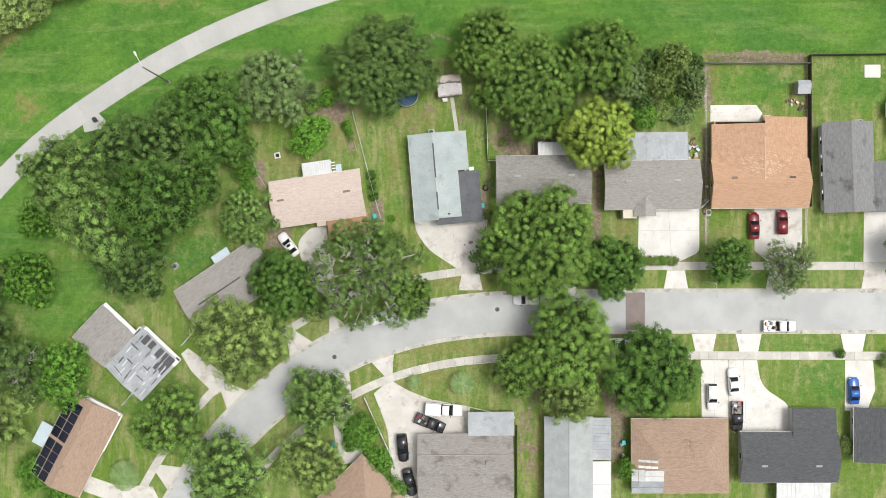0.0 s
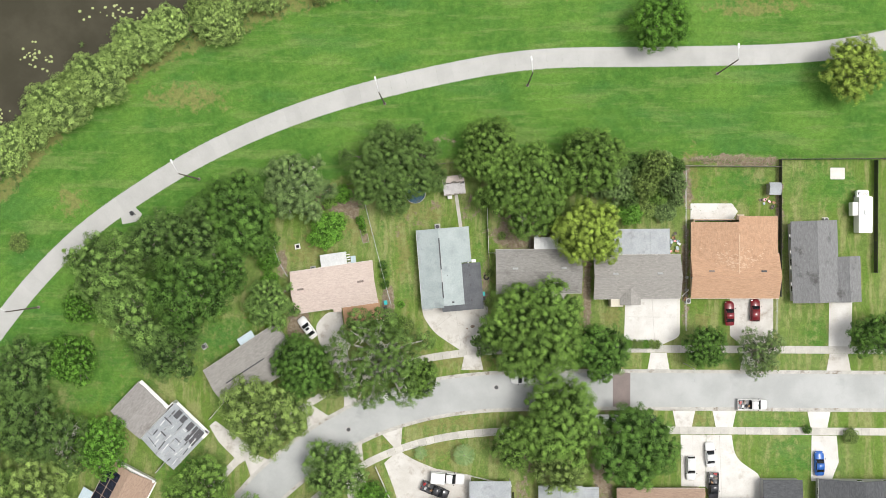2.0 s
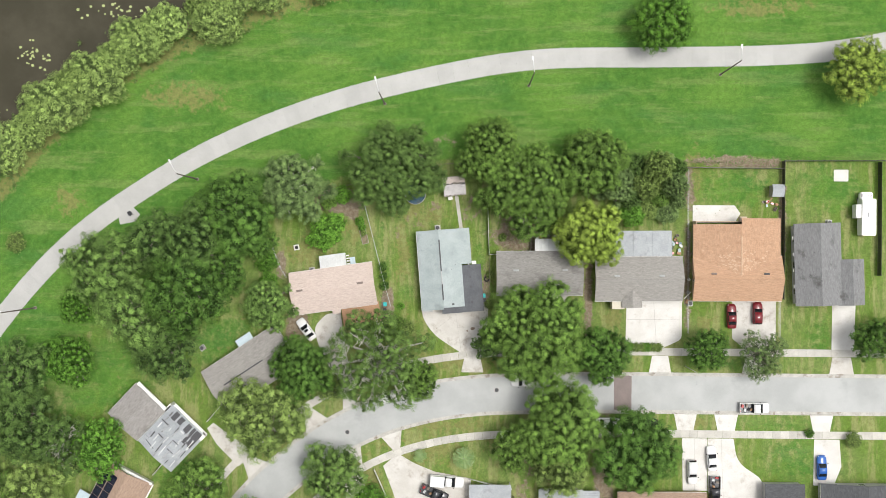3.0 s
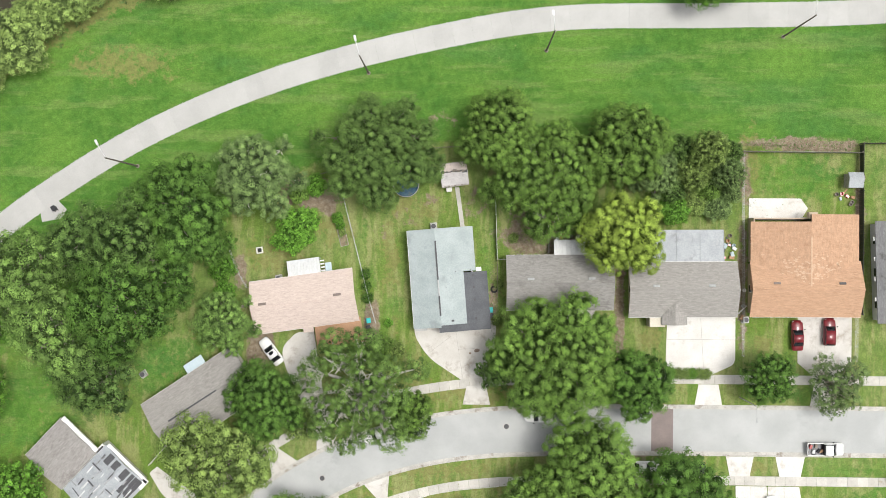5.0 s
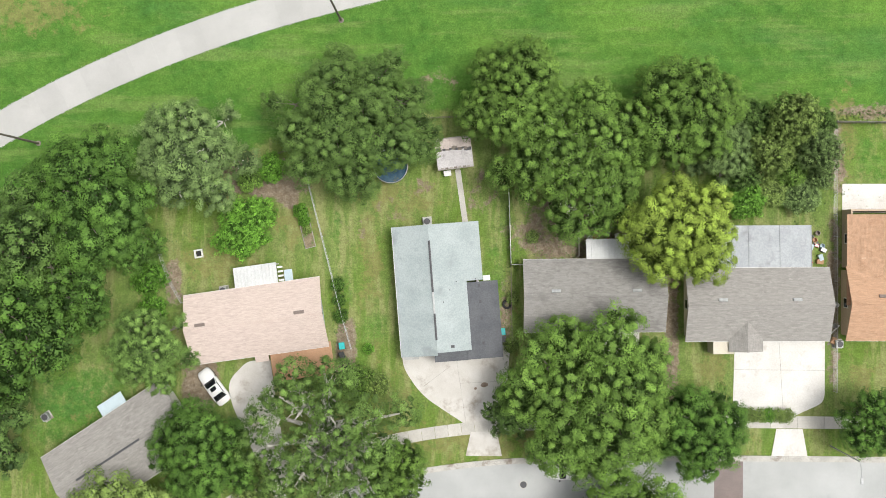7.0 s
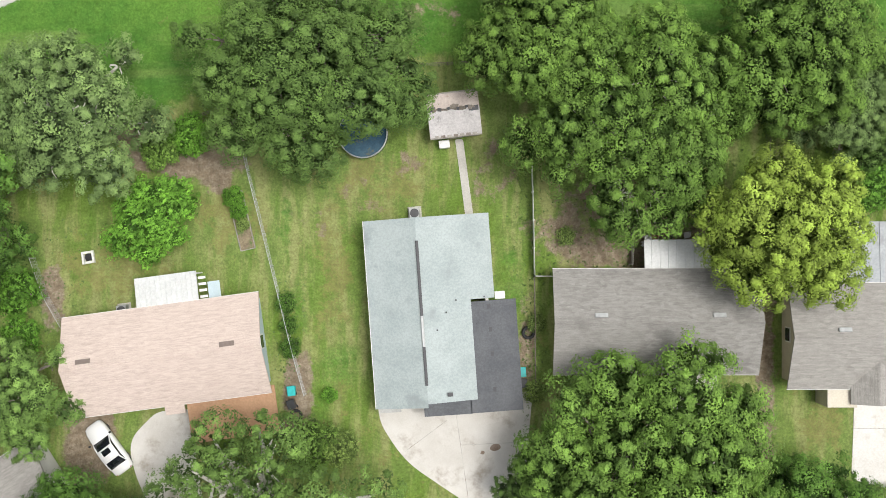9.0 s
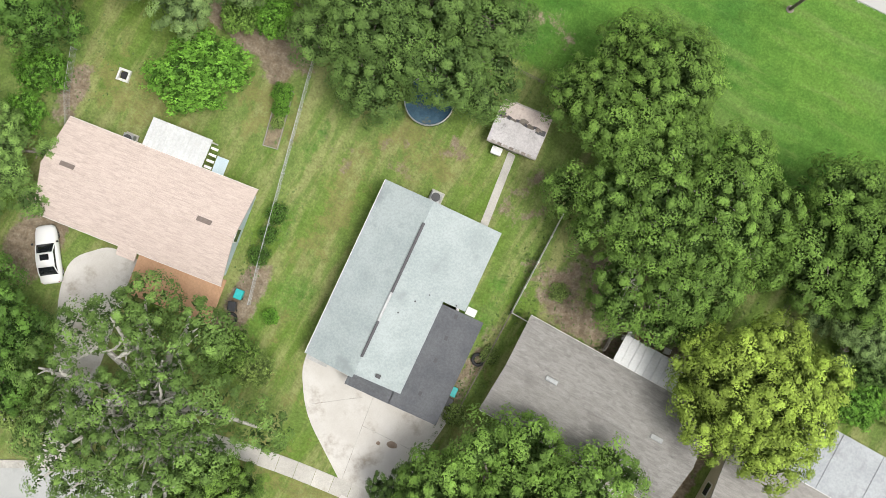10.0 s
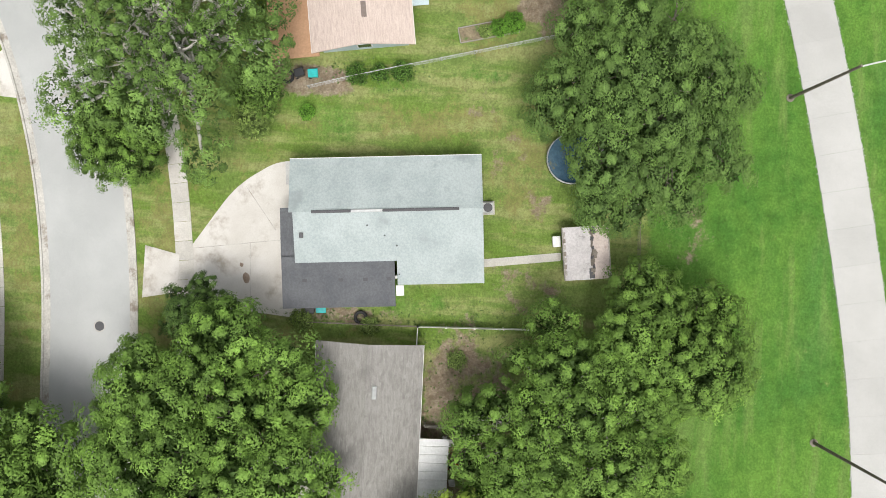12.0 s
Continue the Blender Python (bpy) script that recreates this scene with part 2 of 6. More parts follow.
def rounded(pts, r=0.8, n=5):
    """A plan outline with rounded corners; a point may carry its own radius."""
    out = []
    for i, q in enumerate(pts):
        a, p, b = Vector(pts[i - 1][:2]), Vector(q[:2]), Vector(pts[(i + 1) % len(pts)][:2])
        rr = q[2] if len(q) > 2 else r
        rr = min(rr, (a - p).length * 0.48, (b - p).length * 0.48)
        if rr < 0.02:
            out.append((p.x, p.y))
            continue
        s, e = p + (a - p).normalized() * rr, p + (b - p).normalized() * rr
        for k in range(n + 1):
            t = k / n
            v = s * (1 - t) ** 2 + p * 2 * t * (1 - t) + e * t * t
            out.append((v.x, v.y))
    return out


def add_box(bm, x0, y0, z0, x1, y1, z1, m=None):
    r = bmesh.ops.create_cube(bm, size=1.0)
    for v in r["verts"]:
        v.co = Vector(((x0 + x1) / 2 + v.co.x * (x1 - x0), (y0 + y1) / 2 + v.co.y * (y1 - y0), (z0 + z1) / 2 + v.co.z * (z1 - z0)))
        if m:
            v.co = m @ v.co
    return r["verts"]


def box(x0, y0, z0, x1, y1, z1, bevel=0.0, m=None, seg=1):
    bm = bmesh.new()
    add_box(bm, x0, y0, z0, x1, y1, z1, m)
    if bevel:
        bmesh.ops.bevel(bm, geom=list(bm.edges), offset=bevel, segments=seg, affect="EDGES")
    return bm


def add_tube(bm, pts, radii, sides=6):
    rings = []
    for i, p in enumerate(pts):
        p = Vector(p)
        d = (Vector(pts[min(i + 1, len(pts) - 1)]) - Vector(pts[max(i - 1, 0)])).normalized()
        u = d.orthogonal().normalized()
        v = d.cross(u)
        rings.append([bm.verts.new(p + (u * math.cos(2 * math.pi * k / sides) + v * math.sin(2 * math.pi * k / sides)) * radii[i]) for k in range(sides)])
    for a, b in zip(rings, rings[1:]):
        for k in range(sides):
            bm.faces.new((a[k], a[(k + 1) % sides], b[(k + 1) % sides], b[k]))
    bm.faces.new(rings[0][::-1])
    bm.faces.new(rings[-1])


def tube(pts, radii, sides=6):
    bm = bmesh.new()
    add_tube(bm, pts, radii if isinstance(radii, (list, tuple)) else [radii] * len(pts), sides)
    return bm


def lathe(prof, seg=16):
    """Turned shape from (radius, height) pairs."""
    bm = bmesh.new()
    rings = [[bm.verts.new((r * math.cos(2 * math.pi * k / seg), r * math.sin(2 * math.pi * k / seg), z)) for k in range(seg)] for r, z in prof]
    for a, b in zip(rings, rings[1:]):
        for k in range(seg):
            bm.faces.new((a[k], a[(k + 1) % seg], b[(k + 1) % seg], b[k]))
    bm.faces.new(rings[0][::-1])
    bm.faces.new(rings[-1])
    return bm


# ---- ground, lake, trail, road ----
TRAIL_LINE = smooth_line([(-120, -52), (-104, -26), (-86, 1), (-72.3, 16.6), (-57.9, 27.4), (-42.6, 36.1), (-24.3, 43.4), (-3.8, 48.8), (16.6, 52.2), (41.3, 52.7), (62, 53.2),
                          (76, 54.6), (95, 59), (130, 70)], 3.0)
SHORE = smooth_line([(-150, -30), (-115, 2), (-90, 27), (-80.1, 38), (-72.5, 45), (-63.7, 51.5), (-53.9, 57), (-43.0, 61.5), (-30.0, 66), (-10, 72), (30, 84), (120, 110)], 4.0)
ROAD_LINE = smooth_line([(140, -10.4), (70, -10.4), (30, -10.4), (14, -10.7), (5, -11.2), (-4, -12.6), (-13, -15.3), (-21, -19.2), (-29, -24.9), (-36.2, -31.6), (-42.5, -40), (-50, -54),
                         (-66, -90)], 1.5)


def line_distance(px, py, line):
    """Signed distance of many points from a line (left of it is positive)."""
    best, sign = np.full(px.shape, 1e9), np.ones(px.shape)
    for a, b in zip(line, line[1:]):
        dx, dy = b.x - a.x, b.y - a.y
        t = np.clip(((px - a.x) * dx + (py - a.y) * dy) / (dx * dx + dy * dy), 0, 1)
        d = np.hypot(px - a.x - t * dx, py - a.y - t * dy)
        near = d < best
        best = np.where(near, d, best)
        sign = np.where(near, np.where(dx * (py - a.y) - dy * (px - a.x) >= 0, 1.0, -1.0), sign)
    return best * sign


def blob(px, py, x, y, rx, ry, turn=0.0):
    c, s = math.cos(radians(turn)), math.sin(radians(turn))
    u, v = (px - x) * c + (py - y) * s, -(px - x) * s + (py - y) * c
    return np.clip(1.3 - np.hypot(u / rx, v / ry), 0, 1)


def make_ground():
    xs = np.concatenate([[-4000, -1200, -400, -200], np.arange(-110, 110.1, 0.8), [200, 400, 1200, 4000]])
    ys = np.concatenate([[-4000, -1200, -400, -150], np.arange(-66, 92.1, 0.8), [180, 400, 1200, 4000]])
    X, Y = np.meshgrid(xs, ys)
    px, py = X.ravel(), Y.ravel()
    shore = line_distance(px, py, SHORE)
    trail = line_distance(px, py, TRAIL_LINE)
    z = np.where(shore > 0, -np.clip(shore * 0.35, 0, 2.0), 0.0)
    lush = np.clip((trail + 15.5) / 2.0, 0, 1) * (py > -30)
    lush = np.maximum(lush, np.clip((py - 32.6) / 1.2, 0, 1) * (px > -6))
    lush = np.maximum(lush, 0.8 * blob(px, py, -66, -8, 17, 12, 25))
    lush = np.maximum(lush, 0.72 * blob(px, py, -43, -1, 11, 7, 30))
    lush = np.maximum(lush, 0.66 * blob(px, py, -50, -28, 10, 9, 40))
    lush = np.maximum(lush, 0.7 * blob(px, py, 53, 28, 11, 6))
    lush = np.maximum(lush, 0.75 * blob(px, py, 72, 28, 9, 6))
    for x, y, rx, ry in ((66, -22, 11, 8), (61, -16, 12, 3), (52, -4.8, 12, 2), (-40, 0, 6, 3), (-50, -31, 8, 5), (-42, -12, 4, 6), (70, 0, 5, 6), (53, 27, 8, 5), (6, 15, 1.6, 6), (-12.6, 19, 0.9, 5), (-11.2, 12, 0.9, 5), (-9.5, 5, 1.5, 4), (4, 13.5, 1.5, 3), (-8, 8, 3, 3)):
        lush = np.maximum(lush, 0.62 * blob(px, py, x, y, rx, ry))
    dry = 0.34 * blob(px, py, 2, -8, 95, 40)
    for x, y, rx, ry in ((-5, 23, 6, 3), (-8.5, 16, 2.2, 9), (-17, 20, 4, 5), (-27, 16, 7, 4), (31, 3.5, 3, 3), (48, 3, 3, 3), (-50, 45, 12, 4), 
                         (58, 62, 14, 2.5), (24, 65, 10, 2), (-72, 25, 4, 4), (4, -4.8, 25, 2.5), (0, -17, 14, 2), (-28, -22, 12, 4), (46, -16, 4, 1.5), (-2, -22, 10, 3), (16, -36, 3, 10), (48, -30, 3, 3), (-15, -28, 6, 8), (14, -19, 12, 3), (46, 30, 2.2, 8)):
        dry = np.maximum(dry, 0.62 * blob(px, py, x, y, rx, ry))
    dry = np.maximum(dry, np.clip(1 - np.abs(shore + 3.5) / 3.0, 0, 0.7) * (px < -20))
    dirt = np.zeros(px.shape)
    for x, y, rx, ry, a in ((15, 19.2, 8.5, 4.4, 0.6), (-20.5, 25.2, 5.2, 2.4, 0.95), (-18.2, 23.6, 1.6, 2.0, 0.9), (54, 33.4, 9, 0.8, 0.8), (-26, 27, 3, 1.5, 0.6), (-28.5, 1.5, 2.2, 4.6, 0.9), (26.3, 9, 0.9, 10, 0.75), (-31.5, 13, 1.2, 3, 0.7), (4, 24, 2.5, 3, 0.38), (-6.0, 21.8, 2.4, 1.6, 0.36), (-3.0, 24.3, 1.8, 1.6, 0.38), (-10.4, 19.6, 2.0, 2.0, 0.28), (3.2, 22.4, 1.4, 1.6, 0.45),
                            (-11.3, 5, 1.4, 4.5, 0.85), (7.2, 8.5, 0.8, 6, 0.6), (-1, 36, 3, 2, 0.4), (55, 33, 8, 1.3, 0.75), (45, 28, 1.3, 5, 0.7), (44.9, 12, 0.8, 12, 0.7), (26.6, 0, 1.0, 7, 0.7),
                            (29.5, -25, 2.4, 14, 0.65), (14.5, -33, 2.0, 8, 0.5), (18, -23, 8, 4, 0.5), (62.6, 22, 1.0, 10, 0.6), (-7.5, 30.5, 2.5, 3, 0.45), (8, -38, 30, 3, 0.2), (-83, 8, 2, 8, 0.2)):
        dirt = np.maximum(dirt, a * np.minimum(1, 1.6 * blob(px, py, x, y, rx, ry)))
    dirt = np.maximum(dirt, np.clip(0.75 - np.abs(shore + 0.5) / 3.5, 0, 0.6))
    me = bpy.data.meshes.new("ground")
    nx, ny = len(xs), len(ys)
    idx = np.arange(nx * ny).reshape(ny, nx)
    quads = np.stack([idx[:-1, :-1], idx[:-1, 1:], idx[1:, 1:], idx[1:, :-1]], -1).reshape(-1, 4)
    me.from_pydata(np.stack([px, py, z], 1).tolist(), [], quads.tolist())
    cov = me.attributes.new("cover", "FLOAT_COLOR", "POINT")
    cov.data.foreach_set("color", np.stack([lush, dirt, dry, np.ones(px.shape)], 1).astype(np.float32).ravel())
    ln = me.attributes.new("lane", "FLOAT", "POINT")
    ln.data.foreach_set("value", trail.astype(np.float32))
    me.materials.append(GRASS)
    return tagged(new("ground", me), "green mown grass with dry and bare patches", "lawn", kind="structure")


make_ground()
bm = bmesh.new()
vs = [bm.verts.new(v) for v in ((-900, -200, -0.45), (300, 60, -0.45), (300, 900, -0.45), (-900, 900, -0.45))]
bm.faces.new(vs)
tagged(link("water", bm, WATER), "dark brown still lake water beside the bank", "lake", kind="structure")

trail = thing("trail", 0, 0, label="pale concrete trail along the grassy bank", category="path", kind="structure")
a, b = offset(TRAIL_LINE, -1.95), offset(TRAIL_LINE, 1.75)
for i in range(len(TRAIL_LINE) - 1):
    q = [a[i].lerp(a[i + 1], 0.0015), a[i].lerp(a[i + 1], 0.9985)], [b[i].lerp(b[i + 1], 0.0015), b[i].lerp(b[i + 1], 0.9985)]
    part("concrete_slab", ribbon(*q, -0.05, 0.05), TRAIL, trail)

road = thing("road", 0, 0, label="worn pale grey asphalt residential street", category="road", kind="structure")
part("carriageway", ribbon(offset(ROAD_LINE, -3.7), offset(ROAD_LINE, 3.7), -0.1, 0.02), ASPHALT, road)
part("repair_patch", box(31.3, -14.0, 0.0, 34.6, -6.9, 0.024), PATCH, road, "brown patched strip across the street")
for side in (1, -1):
    part("curb", ribbon(offset(ROAD_LINE, side * 3.7), offset(ROAD_LINE, side * 3.88), -0.1, 0.13), CURB, road)
    part("gutter", ribbon(offset(ROAD_LINE, side * 3.2), offset(ROAD_LINE, side * 3.7), 0.0, 0.025), CURB, road)

# ---- sidewalks and driveways ----
def sidewalk(name, d, lo, hi, label):
    w = thing(name, 0, 0, label=label, category="sidewalk", kind="structure")
    line = smooth_line([(p.x, p.y) for p in offset(ROAD_LINE, d)][::6], 1.55)
    a, b = offset(line, 0.7), offset(line, -0.7)
    for i in range(len(line) - 1):
        if lo < line[i].x < hi:
            k = 0.01
            part("sidewalk_slab", ribbon([a[i].lerp(a[i + 1], k), a[i].lerp(a[i + 1], 1 - k)], [b[i].lerp(b[i + 1], k), b[i].lerp(b[i + 1], 1 - k)], -0.05, 0.06 + 0.008 * (i % 3)), WALKWAY, w)


sidewalk("sidewalk_north", -7.75, -62, 100, "weathered concrete sidewalk along the street")
sidewalk("sidewalk_south", 7.6, -62, 100, "weathered concrete sidewalk with a grass verge")


def driveway(label, pts, mat=DRIVE, joints=(), name="driveway"):
    d = thing(name, 0, 0, label=label, category="driveway", kind="structure")
    part("concrete_pad", slab(rounded(pts, 0.15), -0.05, 0.045), mat, d)
    for x0, y0, x1, y1 in joints:
        v = Vector((x1 - x0, y1 - y0))
        n = Vector((-v.y, v.x)).normalized() * 0.03
        part("expansion_joint", slab([(x0 + n.x, y0 + n.y), (x0 - n.x, y0 - n.y), (x1 - n.x, y1 - n.y), (x1 + n.x, y1 + n.y)], 0.04, 0.049), CURB, d)
    return d


def apron(xa, xb, ya, yb, flare=0.6, mat=DRIVE):
    """The flared slab from curb (ya) to sidewalk (yb)."""
    a = thing("driveway_apron", 0, 0, label="flared concrete driveway apron at the curb", category="driveway", kind="structure")
    part("concrete_pad", slab([(xa - flare, ya), (xb + flare, ya), (xb, yb), (xa, yb)], -0.05, 0.075), mat, a)


drive1 = driveway("stained wide concrete driveway curving up to the garage", [(-4.9, 5.0), (-4.6, 3.2, 2), (-2.6, 0.2, 2.5), (2.6, -3.2), (6.3, -3.2), (7.2, -0.5, 1), (7.7, 6.0), (-2, 6.5)], DRIVE,
                  [(1.2, 6.2, 2.6, -2.9), (-2.6, 1.0, 0.8, 3.6), (1.9, 1.6, 6.9, 1.9)])
part("oil_stain", slab(rounded([(4.2, 1.3), (4.7, 1.1), (5.2, 1.4), (5.1, 1.7), (4.5, 1.75)], 0.3), 0.04, 0.051), OIL, drive1, "dark brown oil stain")
part("oil_stain", slab(rounded([(3.5, 0.9), (3.8, 0.85), (3.9, 1.1), (3.6, 1.2)], 0.1), 0.04, 0.051), OIL, drive1)
apron(3.2, 6.2, -6.8, -4.0)
driveway("plain concrete driveway running from the street to the pink house", [(-20.2, 4.2), (-22.9, 4.0, 0.8), (-25.2, 1.6, 2), (-24.7, -1.0, 2), (-21.4, -8.2), (-20.0, -11.5), (-17.2, -9.8), (-18.5, -6.5), (-19.6, 0)], DRIVE)
driveway("bright white concrete driveway", [(33.6, 7.6), (43.9, 7.6), (43.9, -0.3, 1), (40.2, -2.0), (38.6, -2.0), (33.4, -0.7, 0.6)], DRIVE_WHITE, [(38.6, 7.4, 39.2, -2.0), (33.5, 3.4, 43.9, 3.4)])
apron(38.4, 41.4, -6.7, -3.4, mat=DRIVE_WHITE)
driveway("concrete driveway with two red cars", [(53.3, 7.2), (61.4, 7.2), (61.4, -0.4), (58.8, -2.0), (55.6, -2.0), (53.3, 0.0)], DRIVE, [(57.4, 7, 57.3, -1.9)])
apron(55.8, 58.8, -6.7, -3.4)
driveway("narrow bright concrete driveway", [(71.9, 6.6), (76.2, 6.6), (76.0, -2.0), (71.8, -2.0)], DRIVE_WHITE)
apron(72.0, 75.4, -6.7, -3.4)
driveway("shaded concrete driveway under the big tree", [(18.4, 8.0), (22.6, 8.0), (22.6, -2.0), (18.8, -2.0)], DRIVE)
apron(19.0, 22.4, -6.7, -3.4)
driveway("bright double concrete driveway", [(44.1, -18.8), (48.85, -18.8), (48.85, -28.6), (44.3, -28.6)], DRIVE_WHITE, [(46.4, -18.9, 46.5, -28.5)])
driveway("bright concrete driveway widening to the garage", [(48.95, -18.8), (53.7, -18.8), (54.4, -23.2, 2), (59.0, -26.3, 1), (59.6, -31.1), (50.9, -31.0), (48.95, -28.7)], DRIVE_WHITE, [(51.4, -18.9, 51.9, -30.8)])
apron(43.2, 46.2, -14.3, -17.3, mat=DRIVE_WHITE)
apron(50.7, 53.9, -14.3, -17.3, mat=DRIVE_WHITE)
apron(68.5, 71.6, -14.3, -17.3, mat=DRIVE_WHITE)
driveway("bright concrete driveway with a blue car", [(68.7, -18.8), (73.4, -18.8), (73.8, -23.8), (72.4, -27.4), (68.6, -27.4)], DRIVE_WHITE)
driveway("broad stained concrete driveway crowded with parked cars", [(-12.0, -24.6), (-9.2, -22.2), (-6.3, -24.0, 2), (-2.2, -25.6), (4.6, -26.8), (4.4, -32.4), (-4.3, -32.4), (-4.5, -44), (-8.6, -44), (-9.6, -30.8, 1.5)],
         DRIVE)
driveway("shaded concrete driveway between bushes", [(-19.4, -26.8), (-16.2, -25.0), (-15.4, -28.5), (-13.6, -36.2), (-18.2, -37.0)], DRIVE)
driveway("weathered concrete driveway and front walk", [(-45.4, -17.8), (-43.6, -20.8), (-39.4, -25.0), (-36.2, -22.4), (-41.0, -19.1, 1), (-44.2, -16.8)], DRIVE)
driveway("concrete driveway and walk at the brown house", [(-62.0, -38.8), (-57.3, -40.4), (-50.4, -40.8), (-49.0, -43.6), (-58.0, -43.2), (-62.4, -41.6)], DRIVE)


def curve_apron(s0, s1, side):
    """An apron where the street bends: from curb to sidewalk, between two distances along the street."""
    a, b = offset(ROAD_LINE, side * 3.7), offset(ROAD_LINE, side * 7.1)
    p = [a[s0], a[s1], b[s1 - 1], b[s0 + 1]]
    t = thing("driveway_apron", 0, 0, label="flared concrete driveway apron at the curb", category="driveway", kind="structure")
    part("concrete_pad", slab([(v.x, v.y) for v in p], -0.05, 0.075), DRIVE, t)


def station(x, side):
    line = offset(ROAD_LINE, side * 3.7)
    return min(range(len(line)), key=lambda i: abs(line[i].x - x))


for xa, xb, side in ((-34.3, -37.6, -1), (-22.4, -26.0, -1), (-16.1, -19.2, -1), (-9.0, -13.0, 1), (-16.4, -19.0, 1), (-45.0, -47.5, -1)):
    curve_apron(station(xa, side), station(xb, side), side)
driveway("narrow concrete walk to the garden shed", [(1.2, 26.4), (1.85, 26.4), (2.75, 20.2), (2.1, 20.2)], WALKWAY, name="garden_walk")
driveway("white concrete patio slab behind the house", [(45.8, 24.9), (53.6, 24.9), (54.7, 23.4), (53.6, 21.6), (45.8, 21.6)], DRIVE_WHITE, name="patio")
driveway("white concrete slab lying in the back lawn", [(72.0, 31.7), (74.7, 31.7), (74.7, 29.5), (72.0, 29.5)], DRIVE_WHITE, name="patio")
driveway("small concrete pad beside the trail", [(-62.6, 22.8), (-60.2, 24.4), (-58.4, 22.6), (-59.2, 21.2), (-62.2, 20.6)], TRAIL, name="trail_pad")

# ---- houses ----
def shingles(name, c1, c2, stain=None, at=(0.55, 0.75)):
    """Asphalt shingles: tab-sized speckle, broad weathering."""
    m, nt, N, L, P = nodes_of(name)
    vor = N.new("ShaderNodeTexVoronoi")
    g = N.new("ShaderNodeTexCoord")
    mp = N.new("ShaderNodeMapping")
    mp.inputs["Scale"].default_value = (2.2, 5.2, 0.0)
    L.new(g.outputs["Object"], mp.inputs[0]), L.new(mp.outputs[0], vor.inputs["Vector"])
    vor.inputs["Scale"].default_value = 1.0
    sp = N.new("ShaderNodeSeparateColor")
    L.new(vor.outputs["Color"], sp.inputs[0])
    col = mix(nt, sp.outputs[0], c1, c2)
    col = mix(nt, ramp(nt, noise_node(nt, 0.35, 5), 0.35, 0.7, 0, 0.6), col, tuple(0.5 * (a + b) * 1.06 for a, b in zip(c1, c2)))
    if stain:
        col = mix(nt, ramp(nt, noise_node(nt, 0.3, 6, 0.65), *at), col, stain)
    course = noise_node(nt, 1.0, 3, 0.6, (1.1, 1.1, 26.0))
    col = mix(nt, 0.22, col, mix(nt, ramp(nt, course, 0.32, 0.66), (0.26, 0.26, 0.26), (0.70, 0.70, 0.70)), "OVERLAY")
    gr = noise_node(nt, 14, 3)
    col = mix(nt, 0.3, col, mix(nt, ramp(nt, gr, 0.3, 0.7), (0.3, 0.3, 0.3), (0.7, 0.7, 0.7)), "OVERLAY")
    L.new(col, P.inputs["Base Color"])
    P.inputs["Roughness"].default_value = 0.9
    b = N.new("ShaderNodeBump")
    b.inputs["Strength"].default_value, b.inputs["Distance"].default_value = 0.4, 0.02
    L.new(gr, b.inputs["Height"]), L.new(b.outputs[0], P.inputs["Normal"])
    return m


ROOF_BLUE = surface("pale_blue_grey_roofing", (0.300, 0.350, 0.350), (0.372, 0.422, 0.420), 0.35, 6, 0.2, (0.25, 0.29, 0.29), 0.3, (0.52, 0.72), 0.65)
ROOF_DARK = surface("dark_grey_membrane", (0.085, 0.09, 0.10), (0.115, 0.12, 0.13), 0.6, 6, 0.25, (0.06, 0.06, 0.065), 0.8, (0.66, 0.72), 0.8)
ROOF_PINK = shingles("pink_beige_shingles", (0.50, 0.41, 0.362), (0.57, 0.476, 0.425))
ROOF_TAN = surface("tan_rolled_roofing", (0.40, 0.235, 0.135), (0.45, 0.27, 0.16), 0.5, 6, 0.2)
ROOF_GREY = shingles("grey_shingles", (0.215, 0.207, 0.194), (0.285, 0.275, 0.258), (0.19, 0.180, 0.170))
ROOF_GREY2 = shingles("warm_grey_shingles", (0.250, 0.238, 0.221), (0.318, 0.303, 0.281))
ROOF_ORANGE = shingles("orange_brown_shingles", (0.40, 0.242, 0.150), (0.47, 0.300, 0.195), (0.36, 0.205, 0.125), (0.6, 0.78))
ROOF_BROWN = shingles("brown_shingles", (0.285, 0.200, 0.145), (0.350, 0.252, 0.190), (0.17, 0.112, 0.088), (0.63, 0.74))
ROOF_SLATE = shingles("slate_grey_shingles", (0.170, 0.172, 0.174), (0.225, 0.227, 0.229), (0.10, 0.098, 0.096), (0.55, 0.70))
ROOF_COAL = shingles("charcoal_shingles", (0.066, 0.069, 0.074), (0.098, 0.102, 0.108))
ROOF_METAL = surface("galvanised_roof_sheet", (0.30, 0.322, 0.338), (0.37, 0.392, 0.408), 0.5, 5, 0.2, (0.24, 0.252, 0.26), 0.4, (0.52, 0.72), 0.6)
ROOF_WHITE = surface("white_painted_metal", (0.52, 0.53, 0.525), (0.61, 0.62, 0.615), 0.6, 6, 0.2, (0.52, 0.52, 0.50), 0.7, (0.58, 0.72), 0.5)
ROOF_OLD = surface("torn_grey_roofing", (0.25, 0.255, 0.26), (0.37, 0.38, 0.39), 0.8, 6, 0.3, (0.20, 0.195, 0.195), 0.7, (0.54, 0.6))
STUCCO = {k: surface(k + "_stucco", tuple(v * 0.9 for v in c), c, 0.7, 12, 0.2, bump=0.4) for k, c in
          (("cream", (0.62, 0.57, 0.47)), ("white", (0.72, 0.72, 0.69)), ("blue", (0.48, 0.58, 0.62)), ("tan", (0.50, 0.40, 0.30)), ("grey", (0.45, 0.45, 0.44)))}
